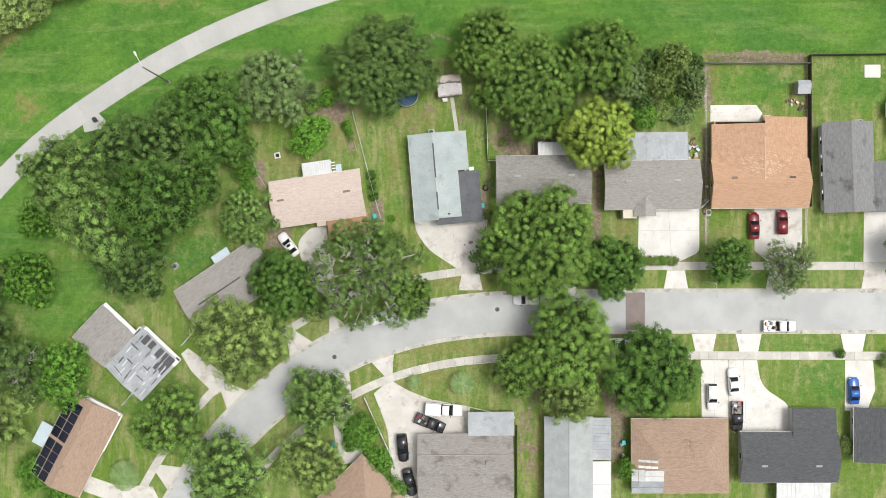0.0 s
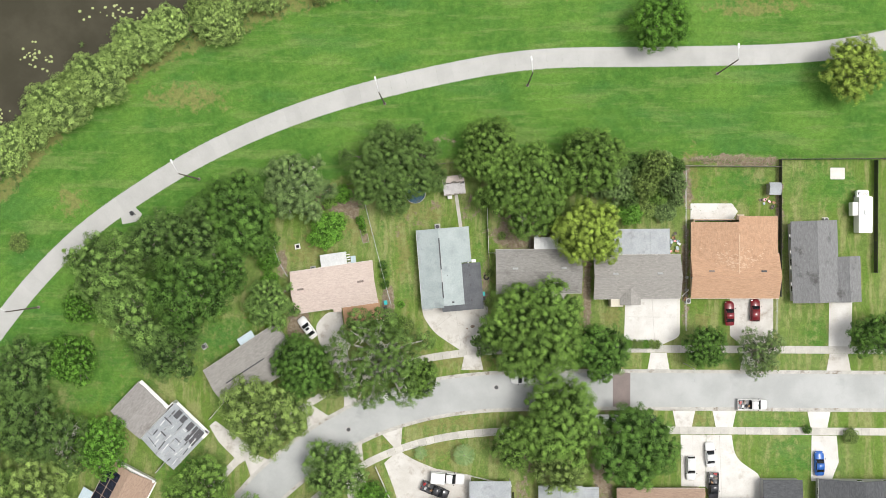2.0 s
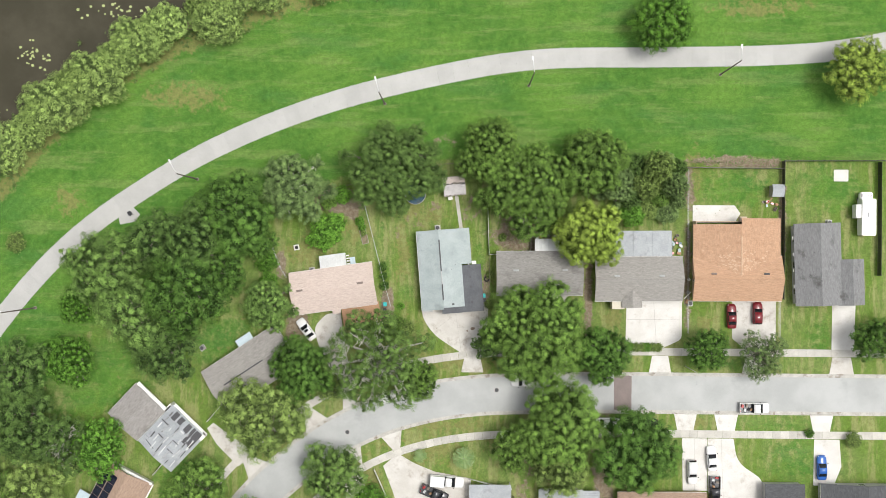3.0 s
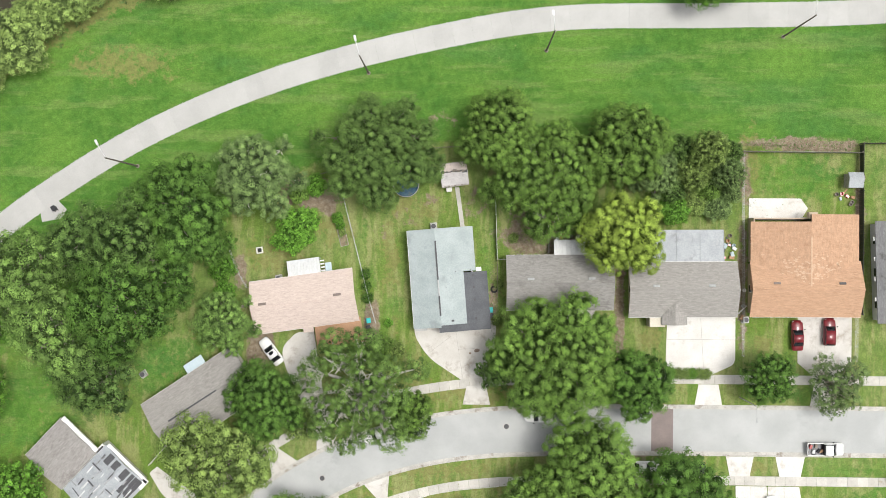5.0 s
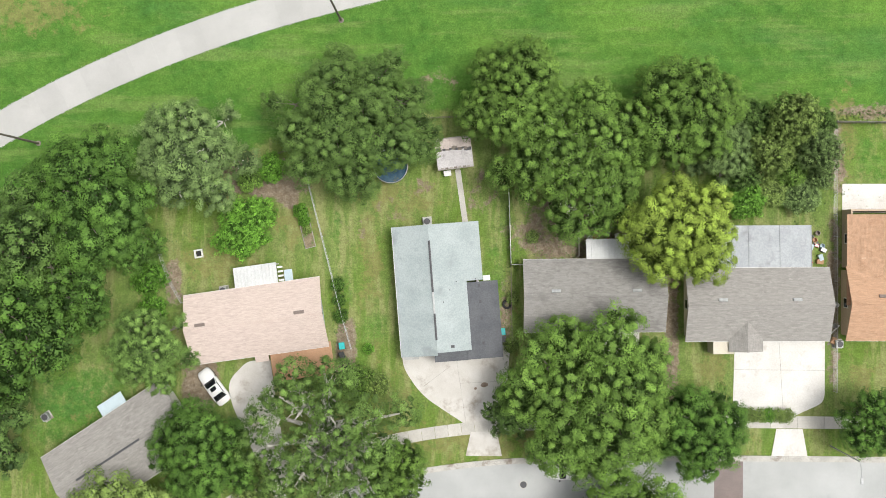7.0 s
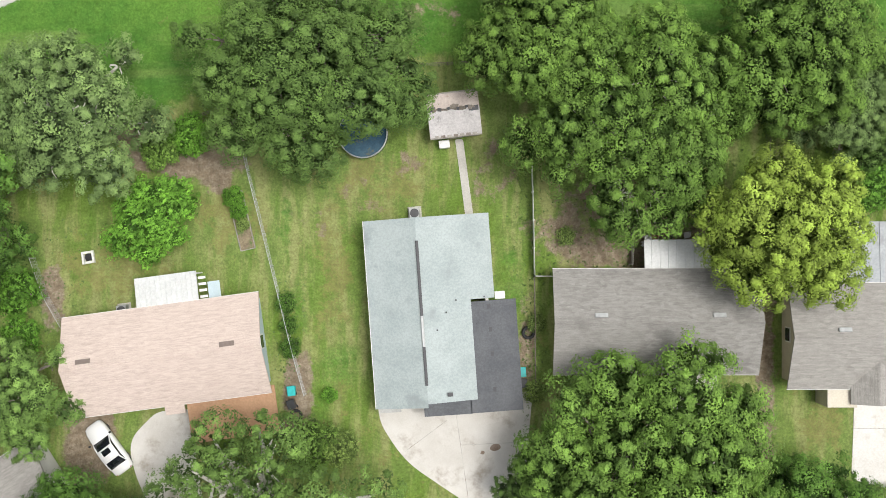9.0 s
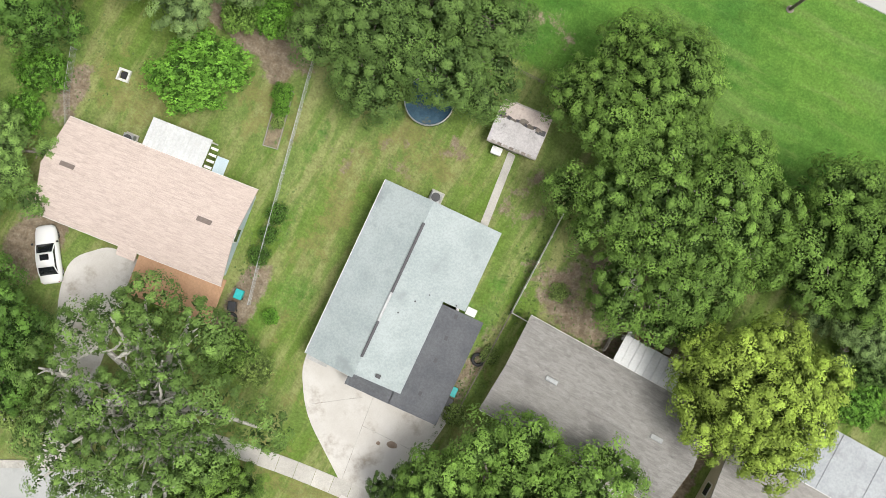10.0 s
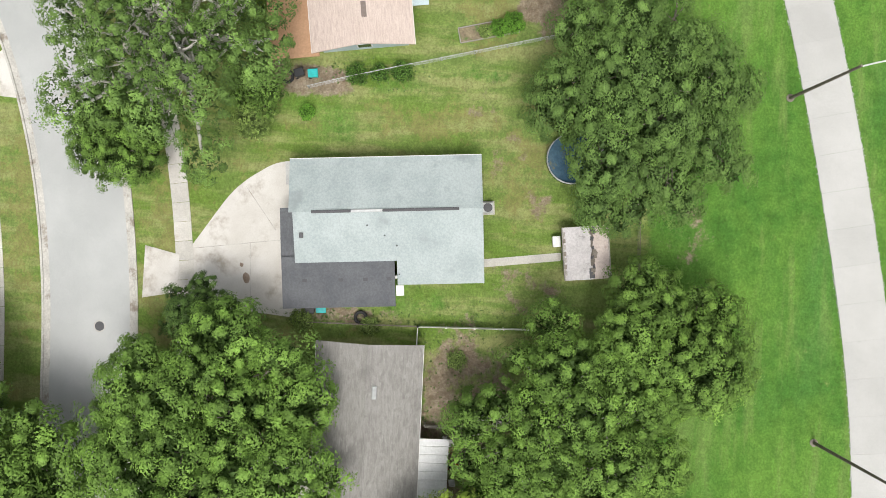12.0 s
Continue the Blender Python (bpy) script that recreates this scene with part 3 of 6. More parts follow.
TRIM = plain("white_trim_paint", (0.75, 0.75, 0.72), 0.5)
GLASS = plain("window_glass", (0.03, 0.04, 0.05), 0.08)
VENT = plain("dark_vent_metal", (0.07, 0.07, 0.075), 0.6)
VENT_BROWN = plain("brown_vent_metal", (0.20, 0.16, 0.14), 0.6)
STEEL = plain("galvanised_steel", (0.42, 0.43, 0.43), 0.5, 0.5)
WOODGREY = surface("weathered_fence_wood", (0.27, 0.25, 0.22), (0.38, 0.355, 0.32), 1.0, 9, 0.35, stretch=(1, 1, 6))
BLACKMETAL = plain("black_painted_metal", (0.02, 0.02, 0.022), 0.45)


def slope_mesh(x0, x1, ya, za, yb, zb, course=0.2, lip=0.02, x0b=None, x1b=None):
    """One roof slope from eave (ya, za) up to ridge (yb, zb), laid in overlapping courses; x0b, x1b are the ends at the ridge."""
    bm = bmesh.new()
    x0b, x1b = x0 if x0b is None else x0b, x1 if x1b is None else x1b
    n = max(2, int(math.hypot(yb - ya, zb - za) / course))
    pt = lambda t, e, dz: (((x0, x0b), (x1, x1b))[e][0] * (1 - t) + ((x0, x0b), (x1, x1b))[e][1] * t, ya + (yb - ya) * t, za + (zb - za) * t + dz)
    prev = None
    for i in range(n):
        t0, t1 = i / n, (i + 1) / n
        v = [bm.verts.new(pt(t0, 0, lip)), bm.verts.new(pt(t0, 1, lip)), bm.verts.new(pt(t1, 1, 0.0)), bm.verts.new(pt(t1, 0, 0.0))]
        bm.faces.new(v)
        if prev:
            bm.faces.new((prev[3], prev[2], v[1], v[0]))
        prev = v
    # underside
    u = [bm.verts.new(pt(0, 0, -0.14)), bm.verts.new(pt(0, 1, -0.14)), bm.verts.new(pt(1, 1, -0.14)), bm.verts.new(pt(1, 0, -0.14))]
    bm.faces.new(u[::-1])
    w = [bm.verts.new(pt(0, 0, lip)), bm.verts.new(pt(0, 1, lip)), bm.verts.new(pt(1, 1, 0)), bm.verts.new(pt(1, 0, 0))]
    for i in range(4):
        bm.faces.new((u[i], u[(i + 1) % 4], w[(i + 1) % 4], w[i]))
    bmesh.ops.recalc_face_normals(bm, faces=bm.faces)
    return bm


def walls(h, x0, y0, x1, y1, ht, mat, gable=None, doors=1):
    """Four wall slabs with windows; gable: (ridge height, ridge offset) closes the two ends along x."""
    t = 0.2
    for nm, b in (("wall", (x0, y0, x1, y0 + t)), ("wall", (x0, y1 - t, x1, y1)), ("wall", (x0, y0 + t, x0 + t, y1 - t)), ("wall", (x1 - t, y0 + t, x1, y1 - t))):
        part(nm, box(b[0], b[1], 0, b[2], b[3], ht), mat, h)
    if gable:
        for xx in (x0, x1 - t):
            bm = bmesh.new()
            ym = gable[1]
            a = [bm.verts.new((xx, y0, ht)), bm.verts.new((xx, y1, ht)), bm.verts.new((xx, ym, gable[0]))]
            b = [bm.verts.new((xx + t, y0, ht)), bm.verts.new((xx + t, y1, ht)), bm.verts.new((xx + t, ym, gable[0]))]
            bm.faces.new(a), bm.faces.new(b[::-1])
            for i in range(3):
                bm.faces.new((a[i], a[(i + 1) % 3], b[(i + 1) % 3], b[i]))
            bmesh.ops.recalc_face_normals(bm, faces=bm.faces)
            part("gable_wall", bm, mat, h)
    for yy, out in ((y0, -1), (y1, 1)):
        k = max(1, int((x1 - x0) / 4))
        for i in range(k):
            cx = x0 + (x1 - x0) * (i + 0.5) / k
            window(h, cx, yy, out, 0)
    for xx, out in ((x0, -1), (x1, 1)):
        k = max(1, int((y1 - y0) / 4.5))
        for i in range(k):
            window(h, xx, y0 + (y1 - y0) * (i + 0.5) / k, out, 1)


def window(h, x, y, out, axis):
    f = 0.06 * out
    if axis == 0:
        w = part("window", box(x - 0.7, min(y, y + f), 0.95, x + 0.7, max(y, y + f), 2.1), TRIM, h)
        part("pane", box(x - 0.6, min(y + f, y + f * 1.3), 1.05, x + 0.6, max(y + f, y + f * 1.3), 2.0), GLASS, w)
    else:
        w = part("window", box(min(x, x + f), y - 0.6, 0.95, max(x, x + f), y + 0.6, 2.1), TRIM, h)
        part("pane", box(min(x + f, x + f * 1.3), y - 0.5, 1.05, max(x + f, x + f * 1.3), y + 0.5, 2.0), GLASS, w)


def gable_roof(h, x0, y0, x1, y1, eave, rise, mat, ym=None, course=0.2, name="roof_slope", hip=0.0, cap=True):
    ym = (y0 + y1) / 2 if ym is None else ym
    part(name, slope_mesh(x0, x1, y0, eave, ym, eave + rise, course, x0b=x0 + hip, x1b=x1 - hip), mat, h)
    part(name, slope_mesh(x0, x1, y1, eave, ym, eave + rise, course, x0b=x0 + hip, x1b=x1 - hip), mat, h)
    if hip:
        for a, b in ((x0, x0 + hip), (x1, x1 - hip)):
            bm = slope_mesh(y0, y1, a, eave, b, eave + rise, course, x0b=ym - 0.02, x1b=ym + 0.02)
            for v in bm.verts:
                v.co = Vector((v.co.y, v.co.x, v.co.z))
            bmesh.ops.recalc_face_normals(bm, faces=bm.faces)
            part(name, bm, mat, h)
    if cap:
        bm, za, prev = bmesh.new(), eave + rise, None
        n = max(1, int((x1 - x0 - 2 * hip) / 0.5))
        for i in range(2 * n):
            x = x0 + hip + (x1 - x0 - 2 * hip) * ((i + 1) // 2) / n
            dz = 0.018 * (i % 2)
            row = [bm.verts.new((x, ym - 0.15, za - 0.03 + dz)), bm.verts.new((x, ym, za + 0.035 + dz)), bm.verts.new((x, ym + 0.15, za - 0.03 + dz))]
            if prev:
                bm.faces.new((prev[0], row[0], row[1], prev[1])), bm.faces.new((prev[1], row[1], row[2], prev[2]))
            prev = row
        part("ridge_cap", bm, mat, h)


def fascia(h, x0, y0, x1, y1, z, mat=TRIM):
    for b in ((x0, y0 - 0.03, x1, y0), (x0, y1, x1, y1 + 0.03)):
        part("fascia", box(b[0], b[1], z - 0.18, b[2], b[3], z + 0.01), mat, h)


def roof_vent(h, x, y, z, sx=1.1, sy=0.4, mat=VENT, slope=0.0, name="roof_vent"):
    bm = box(-sx / 2, -sy / 2, -0.06, sx / 2, sy / 2, 0.12, 0.03, m=Matrix.Translation((x, y, z)) @ Matrix.Rotation(slope, 4, "X"))
    part(name, bm, mat, h)


def pipe(h, x, y, z):
    part("vent_pipe", tube([(x, y, z - 0.1), (x, y, z + 0.35)], 0.06, 8), VENT, h)


def flat_roof(h, x0, y0, x1, y1, z, fall, mat, ribs=0, name="patio_roof", label=""):
    """A thin lean-to sheet, fall metres lower at y1; ribs: count of raised seams."""
    prof = []
    n = max(1, ribs)
    for i in range(n):
        xa, xb = x0 + (x1 - x0) * i / n, x0 + (x1 - x0) * (i + 1) / n
        prof += [(xa, 0.0), (xb - 0.1, 0.0), (xb - 0.08, 0.05), (xb - 0.03, 0.05), (xb, 0.0)] if ribs else [(xa, 0.0), (xb, 0.0)]
    bm = bmesh.new()
    rows = [[bm.verts.new((x, y, zz + dz)) for x, dz in prof] for y, zz in ((y0, z), (y1, z - fall), (y1, z - fall - 0.08), (y0, z - 0.08))]
    for a, b in zip(rows, rows[1:] + rows[:1]):
        for i in range(len(prof) - 1):
            bm.faces.new((a[i], a[i + 1], b[i + 1], b[i]))
    bmesh.ops.remove_doubles(bm, verts=bm.verts, dist=0.001)
    bmesh.ops.recalc_face_normals(bm, faces=bm.faces)
    return part(name, bm, mat, h, label)


def posts(h, pts, z):
    for x, y in pts:
        part("post", box(x - 0.06, y - 0.06, 0, x + 0.06, y + 0.06, z), TRIM, h)


def garage_door(h, x0, x1, y):
    d = part("garage_door", box(x0, y - 0.05, 0, x1, y, 2.15), TRIM, h)
    for i in range(4):
        part("door_panel", box(x0 + 0.08, y - 0.07, 0.06 + i * 0.53, x1 - 0.08, y - 0.052, 0.5 + i * 0.53), TRIM, d)


def front_door(h, x, y, out=-1):
    part("door", box(x - 0.45, min(y, y + 0.05 * out), 0, x + 0.45, max(y, y + 0.05 * out), 2.05), VENT_BROWN, h)


def house_centre():
    """The house below the camera: long low gable, ridge running to the garage, newer dark membrane over the east side."""
    h = thing("house", -0.4, 12.6, 0, 4.7, "pale blue-grey roofed house with a dark grey roof addition", "house")
    # local: x across, y along the ridge; eaves at 2.75, ridge 3.95
    walls(h, -4.4, -6.9, 4.4, 6.9, 2.6, STUCCO["white"])
    def lengthwise(name, xa, za, xb, zb, y0, y1, mat, lip=0.02):
        bm = slope_mesh(y0, y1, xa, za, xb, zb, 0.22, lip)
        for v in bm.verts:
            v.co = Vector((v.co.y, v.co.x, v.co.z))
        bmesh.ops.recalc_face_normals(bm, faces=bm.faces)
        return part(name, bm, mat, h)
    lengthwise("roof_slope", -4.95, 2.75, -0.8, 3.95, -7.35, 7.4, ROOF_BLUE)
    lengthwise("roof_slope", 4.9, 2.75, -0.8, 3.95, 0.75, 7.4, ROOF_BLUE)
    lengthwise("roof_slope", 3.05, 3.15, -0.8, 3.95, -7.05, 0.75, ROOF_BLUE)
    lengthwise("addition_roof", 6.55, 2.72, 2.55, 2.98, -8.15, 0.55, ROOF_DARK, 0.004)
    part("front_strip_roof", box(-1.2, -8.2, 2.66, 2.55, -7.0, 2.8), ROOF_DARK, h)
    part("front_strip_roof", box(-4.7, -7.7, 2.6, -3.0, -7.35, 2.72), STUCCO["grey"], h)
    # gable walls under the ridge
    for y in (-6.95, 6.75):
        bm = bmesh.new()
        for yy in (y, y + 0.2):
            bm.faces.new([bm.verts.new(p) for p in ((-4.4, yy, 2.6), (4.4, yy, 2.6), (-0.8, yy, 3.8))])
        part("gable_wall", bm, STUCCO["white"], h)
    # long ridge vent, its middle stretch replaced by bare metal
    for y0, y1, m in ((-5.6, -2.6, VENT), (-2.6, -0.2, STEEL), (-0.2, 5.6, VENT)):
        part("ridge_vent", box(-0.91, y0, 3.93, -0.69, y1, 4.06, 0.02), m, h)
    for x, y in ((1.1, -0.1), (0.3, -1.4), (4.1, 0.9), (1.9, 0.8)):
        pipe(h, x, y, 3.95 - abs(x + 0.8) * 0.23)
    part("patch", box(0.75, -6.6, 3.72, 1.15, -6.3, 3.79), VENT, h)
    for y in (-6.4, -3.6, -1.7, 0.1):
        part("seam_patch", box(4.3, y - 0.18, 2.85, 4.55, y + 0.18, 2.905), VENT, h)
    part("addition_wall", box(6.1, -7.7, 0, 6.3, 0.3, 2.6), STUCCO["white"], h)
    part("addition_wall", box(3.0, 0.1, 0, 6.1, 0.3, 2.6), STUCCO["white"], h)
    garage_door(h, 0.2, 5.2, -7.0)
    posts(h, [(-1.0, -8.0), (2.4, -8.0), (6.2, -8.0)], 2.66)
    front_door(h, -2.0, -6.95)
    part("skylight_box", box(4.95, 0.6, 2.3, 5.75, 1.2, 2.55, 0.02), TRIM, h)
    fascia_x = box(-5.0, -7.35, 2.58, -4.95, 7.4, 2.76)
    part("fascia", fascia_x, TRIM, h)
    return h


def house_pink():
    h = thing("house", -21.3, 8.9, 0, 8.3, "beige-pink shingled house with a tan carport roof", "house")
    walls(h, -7.3, -3.4, 7.3, 3.4, 2.6, STUCCO["blue"], (4.5, 0.0))
    gable_roof(h, -7.85, -4.0, 7.85, 4.0, 2.75, 1.9, ROOF_PINK)
    part("roof_slope", slope_mesh(-0.7, 0.85, -4.7, 2.6, -3.9, 2.82), ROOF_PINK, h)
    fascia(h, -7.85, -4.0, 7.85, 4.0, 2.75)
    for x, y in ((-6.0, 0.45), (5.25, 0.35)):
        roof_vent(h, x, y, 4.55 - abs(y) * 0.47, 1.2, 0.42, VENT_BROWN, -0.43)
    part("carport_roof", box(1.0, -7.2, 2.35, 8.05, -3.45, 2.52, 0.02), ROOF_TAN, h, "flat tan carport roof")
    posts(h, [(1.3, -7.0), (7.8, -7.0)], 2.36)
    flat_roof(h, -1.85, 3.9, 3.1, 6.3, 2.75, 0.25, ROOF_WHITE, 12, label="white ribbed metal patio roof")
    posts(h, [(-1.6, 6.1), (2.9, 6.1)], 2.5)
    for i in range(4):
        part("pergola_slat", box(3.15, 4.1 + i * 0.5, 2.3, 3.75, 4.3 + i * 0.5, 2.36), TRIM, h)
    flat_roof(h, 3.8, 4.0, 4.75, 5.3, 2.2, 0.05, STUCCO["blue"], 0, "awning", label="pale blue awning")
    front_door(h, 0.0, -3.4)
    return h


def house_gable(x, y, turn, L, W, rise, roof, wall, label, vents=(), hip=0.0, eave=2.75, inset=0.5, cap=True):
    h = thing("house", x, y, 0, turn, label, "house")
    walls(h, -L / 2 + inset, -W / 2 + inset, L / 2 - inset, W / 2 - inset, eave - 0.15, wall, None if hip else (eave + rise - 0.15, 0.0))
    gable_roof(h, -L / 2, -W / 2, L / 2, W / 2, eave, rise, roof, hip=hip, cap=cap)
    fascia(h, -L / 2, -W / 2, L / 2, W / 2, eave)
    for vx, vy, m in vents:
        roof_vent(h, vx, vy, eave + rise * (1 - abs(vy) / (W / 2)) + 0.03, 1.0, 0.35, m, math.copysign(math.atan(rise / (W / 2)), -vy))
    front_door(h, 1.0, -W / 2 + inset)
    return h


house_centre()
house_pink()
h3 = house_gable(17.0, 12.0, 0.8, 16.0, 8.3, 1.6, ROOF_GREY, STUCCO["cream"], "grey shingled house half under a large tree", ((-4.4, 0.6, STEEL), (4.6, 0.6, STEEL)))
flat_roof(h3, -0.8, 4.0, 4.4, 6.4, 2.6, 0.2, ROOF_WHITE, 8, label="white metal patio roof littered with leaves")
posts(h3, [(-0.6, 6.2), (4.2, 6.2)], 2.4)
h4 = house_gable(35.3, 11.1, 0.6, 16.2, 8.3, 1.7, ROOF_GREY2, STUCCO["cream"], "warm grey shingled house with a metal patio roof", ((-4.2, 0.6, STEEL), (4.0, 0.6, STEEL)))
flat_roof(h4, -4.3, 4.0, 6.2, 8.9, 2.7, 0.25, ROOF_METAL, 3, label="pale blue-grey metal patio roof")
posts(h4, [(-4.1, 8.7), (1.0, 8.7), (6.0, 8.7)], 2.42)
for s in (-1, 1):
    bm = slope_mesh(-5.3, -1.0, 1.9 * s, 2.85, 0.0, 3.7, 0.2, x1b=-0.2)
    for v in bm.verts:
        v.co = Vector((v.co.y - 1.3, v.co.x, v.co.z))
    bmesh.ops.recalc_face_normals(bm, faces=bm.faces)
    part("porch_roof", bm, ROOF_GREY2, h4, "small front gable")
part("porch_wall", box(-4.9, -5.6, 0, -2.6, -3.9, 2.55, 0.02), STUCCO["cream"], h4)
garage_door(h4, 1.2, 6.2, -3.66)
h5 = house_gable(53.4, 11.3, 0.2, 16.4, 8.4, 1.75, ROOF_ORANGE, STUCCO["tan"], "large orange-brown shingled house", ((-4.6, 0.9, VENT_BROWN), (5.0, 0.9, VENT)))
walls(h5, -7.6, 4.0, 7.2, 10.6, 2.6, STUCCO["tan"])
for s, xe in ((-1, -8.1), (1, 7.9)):
    bm = slope_mesh(-0.2, 11.1 if s > 0 else 10.0, xe, 2.8, 0.4, 4.25, 0.2)
    for v in bm.verts:
        v.co = Vector((v.co.y, v.co.x, v.co.z))
    bmesh.ops.recalc_face_normals(bm, faces=bm.faces)
    part("rear_roof", bm, ROOF_ORANGE, h5, "low rear roof")
TAB = surface("faded_orange_shingle", (0.50, 0.345, 0.235), (0.56, 0.40, 0.28), 1.0, 9, 0.3)
for i in range(18):
    part("ridge_cap", box(-0.1, 0, 0, 0.1, 0.44, 0.035, 0.01, m=pose(0.4, 0.2 + i * 0.42, 4.27, 2, 0, 0)), TAB, h5, "faded ridge shingle")
tabs = random.Random(21)
for i in range(150):
    u, v = tabs.gauss(0.2, 2.6), tabs.gauss(2.6, 1.5)
    if v < 0.4 or abs(u) > 7:
        continue
    fall = 1.45 / (8.5 if u < 0.4 else 7.5)
    part("shingle_tab", box(-tabs.uniform(0.1, 0.26), -0.07, 0, 0.16, 0.09, 0.015, m=Matrix.Translation((u, v, 4.26 - abs(u - 0.4) * fall)) @ Matrix.Rotation(math.copysign(math.atan(fall), u - 0.4), 4, "Y") @ Matrix.Rotation(tabs.uniform(-0.4, 0.4), 4, "Z")), TAB, h5)
part("chimney", box(0.2, 10.4, 2.6, 1.5, 11.4, 3.6, 0.03), STUCCO["tan"], h5)
h6 = thing("house", 68.2, 14.0, 0, 92, "slate-grey shingled house with an L-shaped wing", "house")
walls(h6, -7.2, -3.9, 7.2, 3.9, 2.6, STUCCO["white"], (4.3, 0.0))
gable_roof(h6, -7.6, -4.3, 7.6, 4.3, 2.75, 1.7, ROOF_SLATE)
gable_roof(h6, -7.7, -8.4, 0.8, -3.6, 2.65, 1.0, ROOF_SLATE)
walls(h6, -7.3, -8.0, 0.4, -4.3, 2.5, STUCCO["white"])
for x, y in ((-4, 3.2), (-1, 3.2), (2, 3.2), (5, 3.2)):
    part("skylight_box", box(x - 0.3, 4.3, 2.3, x + 0.3, 4.5, 2.5), TRIM, h6)
for x, y in ((2.2, 1.2), (-2.0, 2.0)):
    pipe(h6, x, y, 4.0)
h7 = house_gable(-36.6, -6.0, 33.5, 16.5, 8.8, 1.5, ROOF_GREY2, STUCCO["white"], "pale grey shingled house set at an angle to the street")
part("ridge_vent", box(-5.5, -0.12, 4.25, 3.0, 0.12, 4.38, 0.02), VENT, h7)
flat_roof(h7, 0.2, 4.2, 3.4, 5.8, 2.5, 0.2, STUCCO["blue"], 0, label="pale blue patio cover")
h8 = house_gable(-57.9, -14.4, 46.6, 7.8, 7.6, 0.7, shingles("dull_brown_grey_roofing", (0.235, 0.222, 0.21), (0.30, 0.285, 0.27), (0.19, 0.175, 0.165)), STUCCO["white"], "damaged house with torn grey roofing and loose metal sheets", cap=False)
walls(h8, -3.0, -11.6, 5.4, -3.4, 2.6, STUCCO["white"])
gable_roof(h8, -3.6, -12.4, 5.8, -3.9, 2.8, 0.8, ROOF_METAL, cap=False, course=0.6)
for i in range(64):
    r = random.Random(i)
    x, y = -2.5 + (i % 8) * 0.98 + r.uniform(-0.3, 0.3), -11.7 + (i // 8) * 0.98 + r.uniform(-0.3, 0.3)
    z = 2.8 + 0.8 * (1 - abs(y + 8.15) / 4.25)
    part("loose_sheet", box(-r.uniform(0.3, 1.3), -r.uniform(0.05, 0.16), 0, r.uniform(0.3, 1.3), r.uniform(0.05, 0.16), 0.02,
                            m=Matrix.Translation((x, y, z + 0.05)) @ Matrix.Rotation(math.copysign(0.186, -(y + 8.15)), 4, "X") @ Matrix.Rotation(r.choice((0.0, 0.0, 0.0, 1.57)) + r.uniform(-0.1, 0.1), 4, "Z")),
         (ROOF_WHITE, ROOF_METAL, ROOF_OLD, VENT, ROOF_METAL)[i % 5], h8)
for y0, y1, x0, x1 in ((-11.9, -9.8, 2.0, 5.5), (-9.6, -5.4, 3.8, 5.5)):
    for k in range(3):
        ya, yb = y0 + (y1 - y0) * k / 3, y0 + (y1 - y0) * (k + 1) / 3
        part("bare_decking", box(x0 + 0.3 * (k % 2), ya, 0, x1, yb, 0.03, m=Matrix.Translation((0, 0, 2.84 + 0.8 * (1 - abs((ya + yb) / 2 + 8.15) / 4.25)))), VENT, h8)
part("white_edge_trim", box(4.5, -12.5, 2.7, 6.1, -11.6, 2.95, 0.02), TRIM, h8)
part("white_edge_trim", box(5.7, -12.4, 2.8, 6.3, -4.2, 2.95, 0.02), TRIM, h8)
part("white_edge_trim", box(3.8, -3.6, 2.7, 4.5, 3.6, 2.95, 0.02), TRIM, h8)
h9 = house_gable(-62.7, -32.8, 62.5, 16.0, 9.4, 1.7, ROOF_BROWN, STUCCO["white"], "brown shingled house with dark solar panels")
house_gable(-14.4, -42.4, 44.2, 12.0, 10.4, 2.2, ROOF_BROWN, STUCCO["tan"], "brown hip-roofed house behind the bushes", hip=4.0)
h11 = house_gable(3.8, -37.5, 0.5, 16.2, 13.0, 1.9, shingles("weathered_taupe_shingles", (0.225, 0.21, 0.195), (0.30, 0.282, 0.262), (0.15, 0.138, 0.126), (0.52, 0.7)), STUCCO["cream"],
                  "weathered taupe shingled house with a carport")
flat_roof(h11, 0.5, 6.2, 8.3, 10.2, 2.9, 0.15, ROOF_METAL, 0, label="blue-grey flat carport roof", name="carport_roof")
posts(h11, [(0.7, 10.0), (8.1, 10.0)], 2.7)
part("cross_ridge", box(-8.0, 3.0, 3.35, 8.0, 3.25, 3.95, 0.02), ROOF_GREY2, h11)
for x in (-4.2, 4.2):
    roof_vent(h11, x, 1.8, 4.3, 1.6, 1.0, ROOF_GREY, 0.28)
h12 = thing("house", 21.2, -38.0, 0, 90, "long pale blue metal-roofed house with a side lean-to", "house")
walls(h12, -9.5, -3.6, 9.5, 3.6, 2.6, STUCCO["white"], (3.6, 0.0))
gable_roof(h12, -10.0, -4.1, 10.0, 4.1, 2.75, 0.9, surface("pale_blue_metal_roof", (0.275, 0.302, 0.302), (0.335, 0.362, 0.36), 0.5, 6, 0.15, (0.23, 0.25, 0.25), 0.4, (0.54, 0.74), 0.5), course=0.9)
flat_roof(h12, 2.6, -7.2, 9.8, -4.0, 2.5, -0.2, ROOF_METAL, 16, label="dull ribbed lean-to roof")
flat_roof(h12, -8.0, -7.2, 2.4, -4.0, 2.5, -0.2, ROOF_WHITE, 8, label="white lean-to roof")
posts(h12, [(9.6, -7.0), (2.5, -7.0), (-7.8, -7.0)], 2.4)
